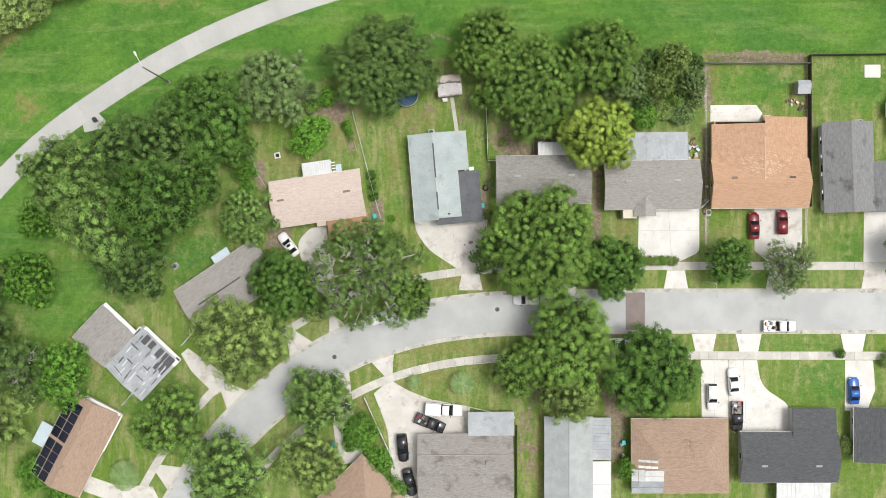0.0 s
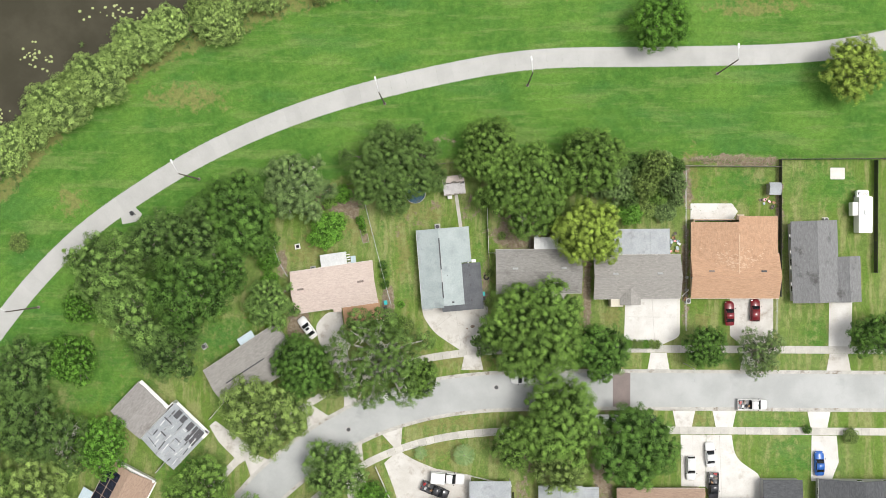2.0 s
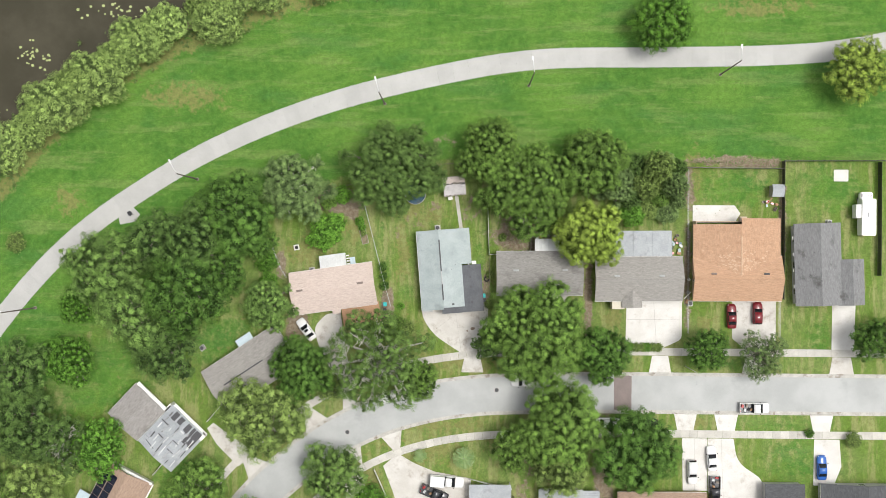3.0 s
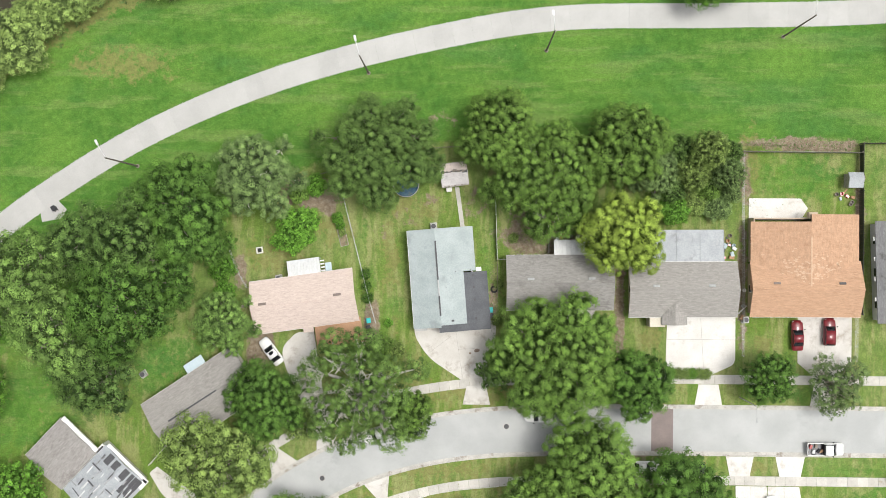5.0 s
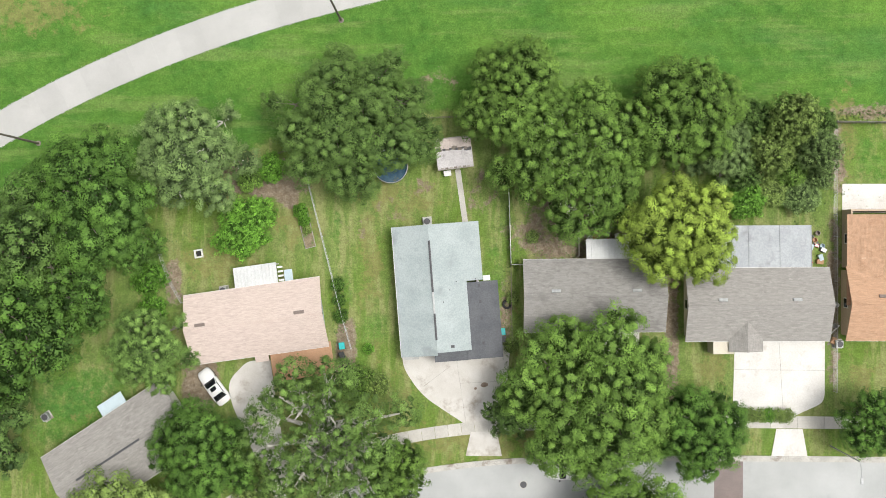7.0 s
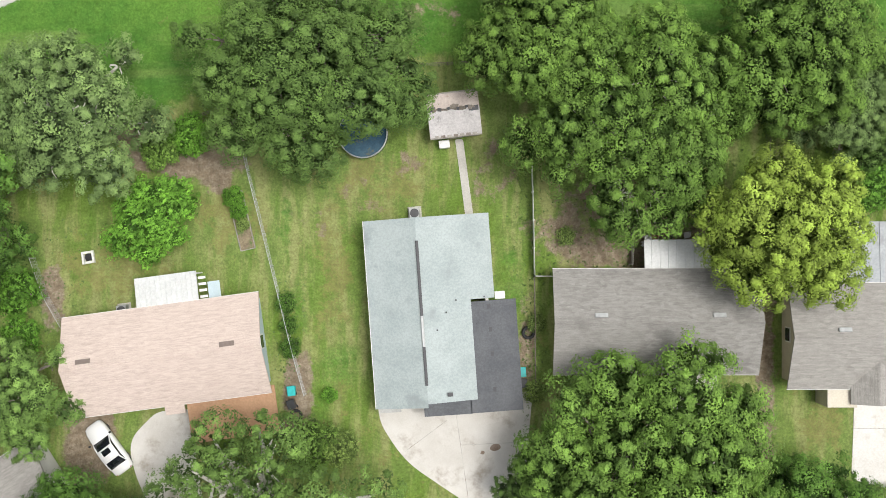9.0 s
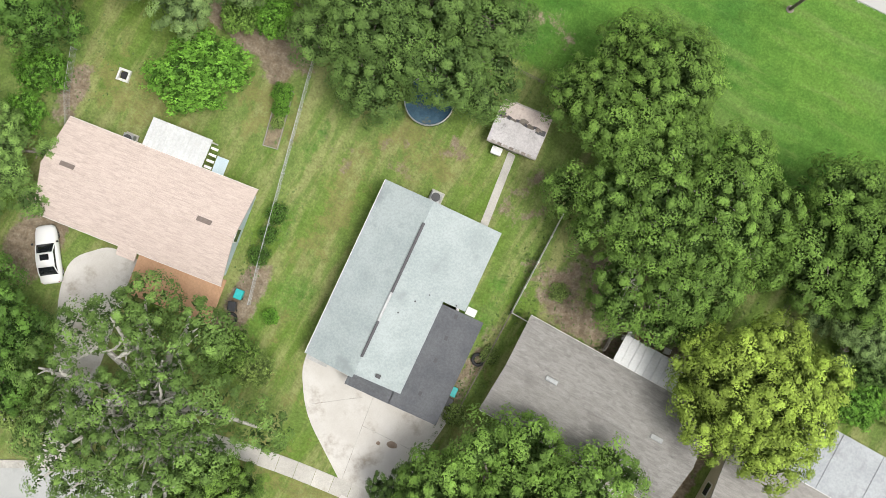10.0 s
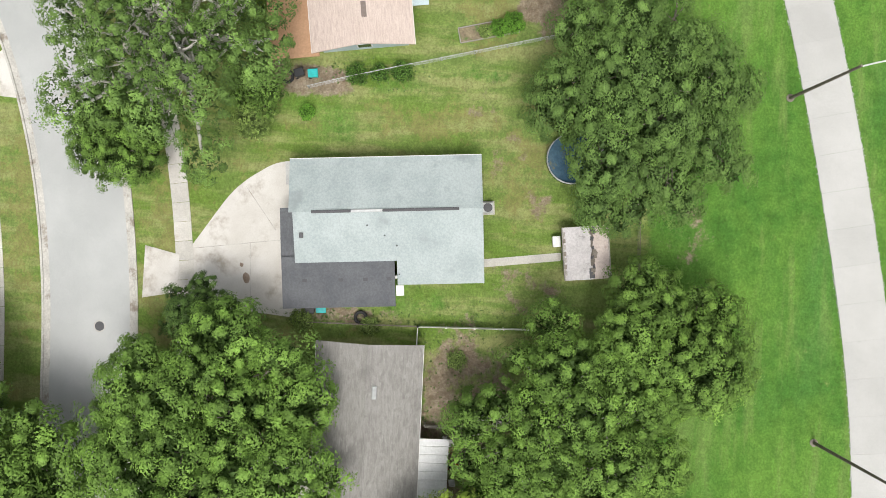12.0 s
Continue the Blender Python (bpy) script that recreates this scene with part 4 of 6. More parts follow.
h13 = house_gable(39.9, -34.6, 0.3, 16.4, 12.6, 1.7, ROOF_BROWN, STUCCO["tan"], "brown shingled house with a patched corner", hip=4.5)
for i in range(30):
    r = random.Random(40 + i)
    u, v = -7.6 + (i % 5) * 1.06, -5.7 + (i // 5) * 1.0
    if i // 5 > 3 and i % 5 in (0, 4):
        continue
    on_hip = (8.2 + u) * 1.7 / 4.5 < (6.3 + v) * 1.7 / 6.3
    z = 2.75 + min((8.2 + u) * 1.7 / 4.5, (6.3 + v) * 1.7 / 6.3)
    tilt = Matrix.Rotation(-math.atan(1.7 / 4.5), 4, "Y") if on_hip else Matrix.Rotation(math.atan(1.7 / 6.3), 4, "X")
    part("loose_sheet", box(-0.52, -(0.2 if i // 5 > 3 else 0.49), 0, 0.52, 0.22 if i // 5 > 3 else 0.48, 0.03, m=Matrix.Translation((u, v, z + 0.1)) @ tilt @ Matrix.Rotation(r.uniform(-0.05, 0.05), 4, "Z")),
         (ROOF_METAL, ROOF_METAL, ROOF_WHITE, ROOF_WHITE, TRIM, ROOF_WHITE)[i // 5], h13)
for i in range(3):
    pipe(h13, -2.0 + i * 2.6, 1.0 + i * 0.7, 4.2)
h14 = house_gable(58.2, -34.8, 0.2, 16.4, 8.6, 1.7, ROOF_COAL, STUCCO["grey"], "charcoal-grey shingled house with a front garage wing", ((-4.4, -1.2, STEEL), (4.6, -1.2, STEEL)))
part("garage_roof", slope_mesh(0.6, 7.9, 8.2, 2.75, 3.4, 3.2), ROOF_COAL, h14)
part("garage_wall", box(0.9, 4.0, 0, 7.6, 7.9, 2.6), STUCCO["grey"], h14)
flat_roof(h14, -2.0, -8.6, 7.0, -4.2, 2.4, -0.2, ROOF_WHITE, 14, label="white ribbed patio roof")
posts(h14, [(-1.8, -8.4), (6.8, -8.4)], 2.2)
house_gable(77.0, -31.0, 90, 9.2, 16, 1.8, ROOF_COAL, STUCCO["grey"], "dark grey shingled house")
# solar panels on the brown house
SOLAR = plain("dark_solar_glass", (0.010, 0.013, 0.025), 0.12)
for i in range(8):
    for j in range(2):
        y = 1.3 + j * 1.7
        z = 2.75 + 1.7 * (1 - (y + 0.8) / 4.7) + 0.12
        p = part("solar_panel", box(-0.82, -0.8, 0, 0.82, 0.8, 0.05, 0.008, m=Matrix.Translation((-7.0 + i * 1.74 + (0.5 if i > 3 else 0), y + 0.8, z)) @ Matrix.Rotation(-math.atan(1.7 / 4.7), 4, "X")), SOLAR, h9)
flat_roof(h9, -3.4, 4.6, 0.6, 7.0, 2.4, 0.15, STUCCO["blue"], 0, label="pale patio roof")
part("white_edge_trim", box(7.7, -4.6, 2.7, 8.2, 4.5, 2.95, 0.02), TRIM, h9)
part("white_edge_trim", box(1.0, -4.95, 2.6, 8.0, -4.7, 2.78, 0.02), TRIM, h9)

# ---- trees ----
def crown_mesh(name, seed, lobes=16, leaves=100, size=0.09, flat=0.6, ragged=0.25, open_=0.0, big=(0.2, 0.34), tuft=(0.45, 0.75), gap=0.95, inner=0.25, R=6.0, tries=3500, spurs=7, tip_light=1.0, loose=0.16):
    """A crown of nominal radius R: billowing lobes carry tufts set apart from one another, each tuft a dome of small leaves. Returns leaf mesh and lobe centres."""
    rg = np.random.RandomState(seed)
    centres = []
    for i in range(lobes):
        a = i * 2.39996 + rg.uniform(-0.35, 0.35)
        r = R * 0.70 * math.sqrt((i + 0.3) / lobes) * (1 + rg.uniform(-ragged, ragged * 0.7))
        z = R * flat * (1.0 - 0.7 * (r / (0.70 * R)) ** 2) * (1 + rg.uniform(-0.42, 0.22))
        centres.append((r * math.cos(a), r * math.sin(a), z + 1.2, R * rg.uniform(*big)))
    for i in range(spurs):
        a, r = rg.uniform(0, 6.28), R * rg.uniform(0.70, 0.88)
        centres.append((r * math.cos(a), r * math.sin(a), R * flat * rg.uniform(0.15, 0.5) + 1.2, R * rg.uniform(0.09, 0.17)))
    L = np.array(centres)
    lobes += spurs
    share = L[:, 3] ** 2 / np.sum(L[:, 3] ** 2)
    li = rg.choice(lobes, tries, p=share)
    d = rg.normal(size=(tries, 3))
    d[:, 2] = np.abs(d[:, 2]) * 0.9 - 0.22
    d /= np.linalg.norm(d, axis=1)[:, None]
    P = L[li, :3] + d * L[li, 3:4] * np.array((1, 1, 1.15))
    depth = np.linalg.norm(P[:, None, :] - L[None, :, :3], axis=2) / L[None, :, 3]
    depth[np.arange(tries), li] = 9
    ok = (depth.min(1) > 0.86) & (rg.rand(tries) > open_)
    P, d, li = P[ok], d[ok], li[ok]
    kept = []
    for i in range(len(P)):
        if not kept or np.min(np.linalg.norm(P[kept] - P[i], axis=1)) > gap * rg.uniform(0.7, 1.3):
            kept.append(i)
    C, Nn, li = P[kept], d[kept], li[kept]
    n = len(C)
    C = C + (Nn + np.array((0, 0, 0.6))) * rg.uniform(-0.3, 0.9, (n, 1)) * tuft[0]
    m = n * leaves
    ci = np.repeat(np.arange(n), leaves)
    rad = (tuft[0] * 0.8 + (tuft[1] * 1.25 - tuft[0] * 0.8) * rg.rand(n) ** 1.3)[ci]
    # each tuft: a flattened cushion of leaves round an axis that leans outwards and up, drawn out along one spray
    axis = Nn + np.array((0, 0, 0.7))
    axis /= np.linalg.norm(axis, axis=1)[:, None]
    e = rg.normal(size=(m, 3)) + 0.8 * axis[ci]
    e /= np.linalg.norm(e, axis=1)[:, None]
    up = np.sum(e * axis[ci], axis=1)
    pos = C[ci] + e * (rad * rg.uniform(0.1, 1.0, m) ** 0.5)[:, None] - axis[ci] * (0.3 * rad * up)[:, None]
    spray = rg.uniform(0, 6.283, n)
    along = np.stack([np.cos(spray), np.sin(spray), 0 * spray], 1)[ci]
    pos += along * (np.sum(e * along, axis=1) * rad * rg.uniform(0.0, 0.7, n)[ci])[:, None]
    pos += rg.normal(size=(m, 3)) * 0.06
    nor = e * 0.75 + axis[ci] * 0.55 + rg.normal(size=(m, 3)) * loose
    # tip: painted light, strongest on tuft tops and on boughs that face up
    tip = np.clip(0.1 + 0.9 * up, 0, 1) * np.clip(0.25 + 0.9 * axis[ci, 2], 0, 1) * tip_light * rg.uniform(0.45, 1.1, n)[ci] * rg.uniform(0.7, 1.15, m)
    tone = (0.55 * rg.rand(n) + 0.45 * rg.rand(lobes)[li])[ci] * 0.75 + 0.25 * rg.rand(m)
    grow = np.ones(m)
    # larger core leaves back the tufts; lowest tone paints shade into the gaps
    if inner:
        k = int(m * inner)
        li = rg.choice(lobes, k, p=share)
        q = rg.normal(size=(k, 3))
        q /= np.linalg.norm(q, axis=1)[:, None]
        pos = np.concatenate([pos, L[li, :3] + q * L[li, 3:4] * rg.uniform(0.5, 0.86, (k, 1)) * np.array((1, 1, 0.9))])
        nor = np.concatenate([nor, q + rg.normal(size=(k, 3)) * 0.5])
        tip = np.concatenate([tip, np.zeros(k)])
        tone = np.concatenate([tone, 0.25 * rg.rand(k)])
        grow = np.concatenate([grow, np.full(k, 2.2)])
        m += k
    nor /= np.linalg.norm(nor, axis=1)[:, None]
    t = np.cross(nor, rg.normal(size=(m, 3)))
    t /= np.linalg.norm(t, axis=1)[:, None]
    b = np.cross(nor, t)
    s = (size * grow * rg.uniform(0.65, 1.35, m))[:, None]
    V = np.stack([pos - t * s * 1.2, pos + t * s * 0.7 + b * s * 0.62, pos + t * s * 0.7 - b * s * 0.62], 1).reshape(-1, 3)
    me = bpy.data.meshes.new(name)
    me.vertices.add(m * 3)
    me.vertices.foreach_set("co", V.astype(np.float32).ravel())
    me.loops.add(m * 3)
    me.loops.foreach_set("vertex_index", np.arange(m * 3, dtype=np.int32))
    me.polygons.add(m)
    me.polygons.foreach_set("loop_start", np.arange(0, m * 3, 3, dtype=np.int32))
    me.update()
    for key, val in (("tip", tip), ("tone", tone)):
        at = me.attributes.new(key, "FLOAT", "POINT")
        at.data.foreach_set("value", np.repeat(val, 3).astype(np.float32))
    me.materials.append(LEAF["oak"])
    return me, centres


def trunk_mesh(name, seed, centres, girth=0.42, twigs=2, reach=0.9):
    rg = random.Random(seed)
    bm = bmesh.new()
    fork = Vector((rg.uniform(-0.3, 0.3), rg.uniform(-0.3, 0.3), 0.6))
    add_tube(bm, [(0, 0, -3.2), (0.08, 0.02, -2.4), fork * 0.5 + Vector((0, 0, -0.8)), fork], [girth * 1.35, girth, girth * 0.9, girth * 0.8], 9)
    for x, y, z, rad in centres:
        end = Vector((x, y, z + rad * 0.45 * reach))
        mid = fork.lerp(end, 0.5) + Vector((rg.uniform(-0.5, 0.5), rg.uniform(-0.5, 0.5), -0.35))
        q = mid.lerp(end, 0.55) + Vector((rg.uniform(-0.35, 0.35), rg.uniform(-0.35, 0.35), 0.1))
        add_tube(bm, [fork, mid, q, end], [girth * 0.5, girth * 0.33, girth * 0.22, girth * 0.1], 6)
        for _ in range(twigs):
            d = Vector((rg.uniform(-1, 1), rg.uniform(-1, 1), rg.uniform(0.1, 0.8))).normalized()
            tip = q + d * rad * 1.0 * reach
            kink = q.lerp(tip, 0.5) + Vector((rg.uniform(-0.3, 0.3), rg.uniform(-0.3, 0.3), 0.1))
            add_tube(bm, [q, kink, tip], [girth * 0.19, girth * 0.13, 0.03], 5)
    me = bpy.data.meshes.new(name)
    bm.to_mesh(me)
    bm.free()
    me.materials.append(BARK)
    return me


FORMS = {}
for key, kw, tw in (
    ("round_a", dict(seed=1, lobes=24, leaves=120, size=0.12, tuft=(0.55, 0.9), gap=1.15, tip_light=1.15, ragged=0.16, big=(0.19, 0.30)), dict()),
    ("round_b", dict(seed=2, lobes=22, leaves=120, size=0.12, tuft=(0.55, 0.9), gap=1.15, tip_light=1.15, ragged=0.24, big=(0.19, 0.32)), dict()),
    ("oak_a", dict(seed=3, lobes=24, leaves=120, size=0.115, tuft=(0.52, 0.88), gap=1.12, tip_light=1.15, flat=0.55, ragged=0.36, open_=0.06, big=(0.17, 0.29)), dict(twigs=3)),
    ("oak_b", dict(seed=4, lobes=22, leaves=120, size=0.115, tuft=(0.52, 0.88), gap=1.12, tip_light=1.15, flat=0.56, ragged=0.38, open_=0.06, big=(0.17, 0.31)), dict(twigs=3)),
    ("oak_c", dict(seed=5, lobes=25, leaves=120, size=0.115, tuft=(0.52, 0.88), gap=1.12, tip_light=1.15, flat=0.55, ragged=0.34, open_=0.06, big=(0.16, 0.29)), dict(twigs=3)),
    ("thin", dict(seed=6, lobes=19, leaves=92, flat=0.45, ragged=0.45, open_=0.3, size=0.11, big=(0.17, 0.32), inner=0.08), dict(twigs=4, reach=1.0, girth=0.40)),
    ("broad", dict(seed=7, lobes=12, leaves=34, size=0.19, ragged=0.34, open_=0.05, gap=1.05, loose=0.35), dict()),
    ("shrub", dict(seed=8, lobes=11, leaves=36, size=0.2, flat=0.45, ragged=0.34, gap=1.15, tuft=(0.7, 1.1), big=(0.28, 0.45)), dict(girth=0.2)),
    ("bank", dict(seed=9, lobes=16, leaves=60, size=0.16, flat=0.6, ragged=0.3, gap=1.0, tuft=(0.55, 0.9), big=(0.22, 0.36), tip_light=1.2), dict(girth=0.2)),
    ("fine_round", dict(seed=11, lobes=20, leaves=200, size=0.098, ragged=0.18, big=(0.23, 0.37), tuft=(0.46, 0.76), gap=1.0, inner=0.3, tip_light=1.2, tries=5000), dict()),
    ("fine_round_b", dict(seed=12, lobes=18, leaves=200, size=0.098, ragged=0.28, big=(0.23, 0.40), tuft=(0.46, 0.76), gap=1.0, inner=0.3, tip_light=1.2, tries=5000), dict()),
    ("fine_oak", dict(seed=13, lobes=20, leaves=160, size=0.095, flat=0.52, ragged=0.42, big=(0.19, 0.34), tuft=(0.42, 0.70), gap=0.90, inner=0.28, tries=5000, open_=0.1), dict(twigs=4)),
    ("leafy_bush", dict(seed=18, lobes=12, leaves=46, size=0.17, flat=0.5, ragged=0.32, big=(0.2, 0.36), tuft=(0.5, 0.8), gap=0.8, tip_light=1.3, loose=0.35), dict(girth=0.2)),
    ("great_a", dict(seed=14, R=9.4, lobes=32, leaves=200, size=0.098, flat=0.48, ragged=0.5, spurs=18, big=(0.13, 0.27), tuft=(0.48, 0.80), gap=1.02, inner=0.28, tip_light=0.55, tries=9000, open_=0.12), dict(twigs=4, reach=0.9)),
    ("great_b", dict(seed=15, R=9.4, lobes=30, leaves=200, size=0.1, flat=0.5, ragged=0.26, spurs=12, big=(0.15, 0.28), tuft=(0.50, 0.84), gap=1.06, inner=0.3, tip_light=1.1, tries=9000, open_=0.04), dict(twigs=3)),
    ("great_c", dict(seed=16, R=9.4, lobes=30, leaves=200, size=0.098, flat=0.5, ragged=0.36, spurs=12, big=(0.14, 0.28), tuft=(0.48, 0.80), gap=1.04, inner=0.28, tip_light=1.1, tries=9000, open_=0.08), dict(twigs=5, reach=0.95)),
    ("great_thin", dict(seed=17, R=9.4, lobes=30, leaves=130, size=0.098, flat=0.42, ragged=0.45, big=(0.12, 0.21), tuft=(0.40, 0.72), gap=0.92, inner=0.04, tries=8000, open_=0.52), dict(twigs=3, reach=1.12, girth=0.72)),
):
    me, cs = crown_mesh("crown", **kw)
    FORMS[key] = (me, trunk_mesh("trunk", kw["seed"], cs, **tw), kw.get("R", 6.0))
SPECIES = {"dense": "dense rich-green shade tree", "oak": "spreading live oak with dull green leaves", "grey": "grey-green tree with fine foliage", "dark": "dark green rounded leafy tree",
           "bright": "bright green leafy tree", "gold": "yellow-green rounded tree", "olive": "olive-yellow leafy tree or bush", "deep": "spreading live oak with deep green leaves", "willow": "pale green bush on the lake bank"}


def tree(form, leaves, x, y, r, top, turn=0.0, where="", bark=None, squash=1.0, name="tree"):
    """A tree whose crown has radius r about (x, y) and its top at top metres."""
    crown, trunk, size = FORMS[form]
    s = r / size
    says = SPECIES[leaves] if name == "tree" else SPECIES[leaves].replace("shade tree", "bush").replace("live oak", "shrub").replace("rounded tree", "shrub").replace("leafy tree or bush", "leafy bush").replace("leafy tree", "leafy bush").replace("tree", "bush")
    says = says.replace(" or bush", "")
    t = thing(name, x, y, 0, turn, (says + " " + where).strip(), "tree" if name == "tree" else name)
    zs = top / (9.6 if size < 7 else 11.2)
    for nm, me in (("trunk", trunk), ("crown", crown)):
        o = new(nm, me)
        o.parent = t
        o.matrix_basis = Matrix.Translation((0, 0, 3.2 * zs)) @ Matrix.Diagonal((s, s * squash, zs, 1))
        o.material_slots[0].link = "OBJECT"
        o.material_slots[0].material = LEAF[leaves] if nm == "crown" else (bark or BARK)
    return t


for spec in (
    ("great_a", "oak", -10.3, 31.3, 10.0, 11, 180, "over the back lawn", None, 0.85),
    ("fine_round", "dense", 7.9, 33.8, 6.2, 10, 20, "at the end of the yard"),
    ("great_c", "dense", 14.2, 27.4, 9.2, 11, 70, "behind the grey house", PALE_BARK),
    ("fine_round_b", "dense", 26.6, 32.0, 6.2, 10, 200, "on the edge of the field"),
    ("fine_round", "gold", 25.8, 19.4, 6.3, 11.5, 130, "between two houses"),
    ("fine_oak", "deep", 7.6, -0.9, 3.4, 6.5, 40, "by the stained driveway"),
    ("great_b", "dense", 16.8, 1.2, 10.2, 12, 0, "over the front yard"),
    ("fine_round_b", "dark", 28.0, -2.8, 5.2, 9, 90, "on the street verge"),
    ("great_thin", "oak", -12.2, -3.9, 10.0, 15.0, 10, "with bare limbs", PALE_BARK),
    ("fine_round_b", "dense", -5.6, -7.5, 3.9, 8, 10, "on the street verge"),
    ("fine_round", "dark", -26.3, -5.8, 6.1, 9.5, 60, "in front of the angled house"),
    ("round_a", "olive", -34.0, -14.5, 8.2, 9.5, 10, "on the street corner"),
    ("fine_oak", "oak", -33.0, 5.6, 5.4, 7, 150, "beside the pink house"),
    ("leafy_bush", "bright", -22.6, 19.6, 4.4, 4.5, 40, "in the back yard", None, 0.72),
    ("fine_round_b", "dark", -38.8, 22.4, 7.6, 10.5, 250, "in the row along the bank"),
    ("fine_oak", "grey", -27.9, 27.2, 7.2, 9, 160, "in the row along the bank", PALE_BARK),
    ("oak_a", "oak", -62.8, 12.9, 7.4, 12.5, 95, "by the trail"),
    ("oak_b", "deep", -53.2, 17.0, 6.8, 9.5, 210, "by the trail"),
    ("round_b", "dark", -47.2, 8.2, 8.4, 13.5, 330, "by the trail"),
    ("oak_c", "oak", -57.2, 5.0, 8.0, 11, 20, "by the trail"),
    ("round_a", "dark", -41.5, 13.6, 6.0, 9, 300, "by the trail"),
    ("oak_b", "deep", -46.5, 17.5, 6.4, 14, 75, "by the trail"),
    ("oak_c", "dark", -35.5, 18.5, 4.6, 7.5, 175, "by the trail"),
    ("oak_a", "deep", -51.6, -2.4, 6.8, 10, 240, "behind a house"),
    ("broad", "bright", -68.3, 5.5, 4.2, 7, 10, "on the edge of the grove"),
    ("broad", "bright", -69.6, -5.0, 5.4, 8, 80, "on the edge of the grove"),
    ("broad", "bright", -64.1, -20.4, 6.0, 7, 200, "beside the damaged house"),
    ("oak_c", "deep", -78.5, -7.5, 6.8, 10, 130, "in the woods"),
    ("oak_a", "deep", -77.0, -16.5, 7.6, 11, 280, "in the woods"),
    ("thin", "deep", -71.5, -20.0, 6.4, 9, 100, "in the woods", PALE_BARK),
    ("oak_b", "olive", -77.0, -28.5, 7.6, 9, 20, "in the woods"),
    ("oak_c", "dense", -88.0, -14.0, 8.0, 11, 60, "in the woods"),
    ("oak_a", "dense", -87.0, -30.0, 9.0, 11, 10, "in the woods"),
    ("fine_round", "dense", 20.9, -15.8, 8.1, 12, 15, "over the street"),
    ("round_b", "dense", 12.8, -19.4, 5.2, 9, 45, "beside the sidewalk"),
    ("oak_b", "olive", 21.0, -23.6, 5.4, 9, 115, "beside the metal-roofed house"),
    ("fine_round_b", "dark", 34.5, -20.6, 7.6, 10, 170, "over the front yard"),
    ("round_b", "dark", 47.5, -1.3, 4.4, 8, 20, "on the street verge"),
    ("thin", "grey", 57.8, -2.9, 4.9, 7, 200, "on the street verge"),
    ("oak_c", "dark", 78.4, 0.5, 5.2, 8, 60, "on the street verge"),
    ("round_b", "bright", 39.5, 58.3, 6.2, 8, 310, "beside the trail"),
    ("round_b", "gold", 74.0, 49.9, 6.4, 8.5, 45, "beside the trail"),
    ("round_a", "dense", -46.2, -28.9, 6.3, 8, 75, "on the street lawn"),
    ("oak_a", "oak", -21.0, -25.1, 6.2, 9, 190, "on the street verge"),
    ("oak_b", "oak", -36.0, -36.8, 7.6, 9.5, 140, "on the street verge"),
    ("oak_c", "olive", -22.8, -35.4, 6.0, 8, 30, "in the front yard"),
):
    tree(*spec)
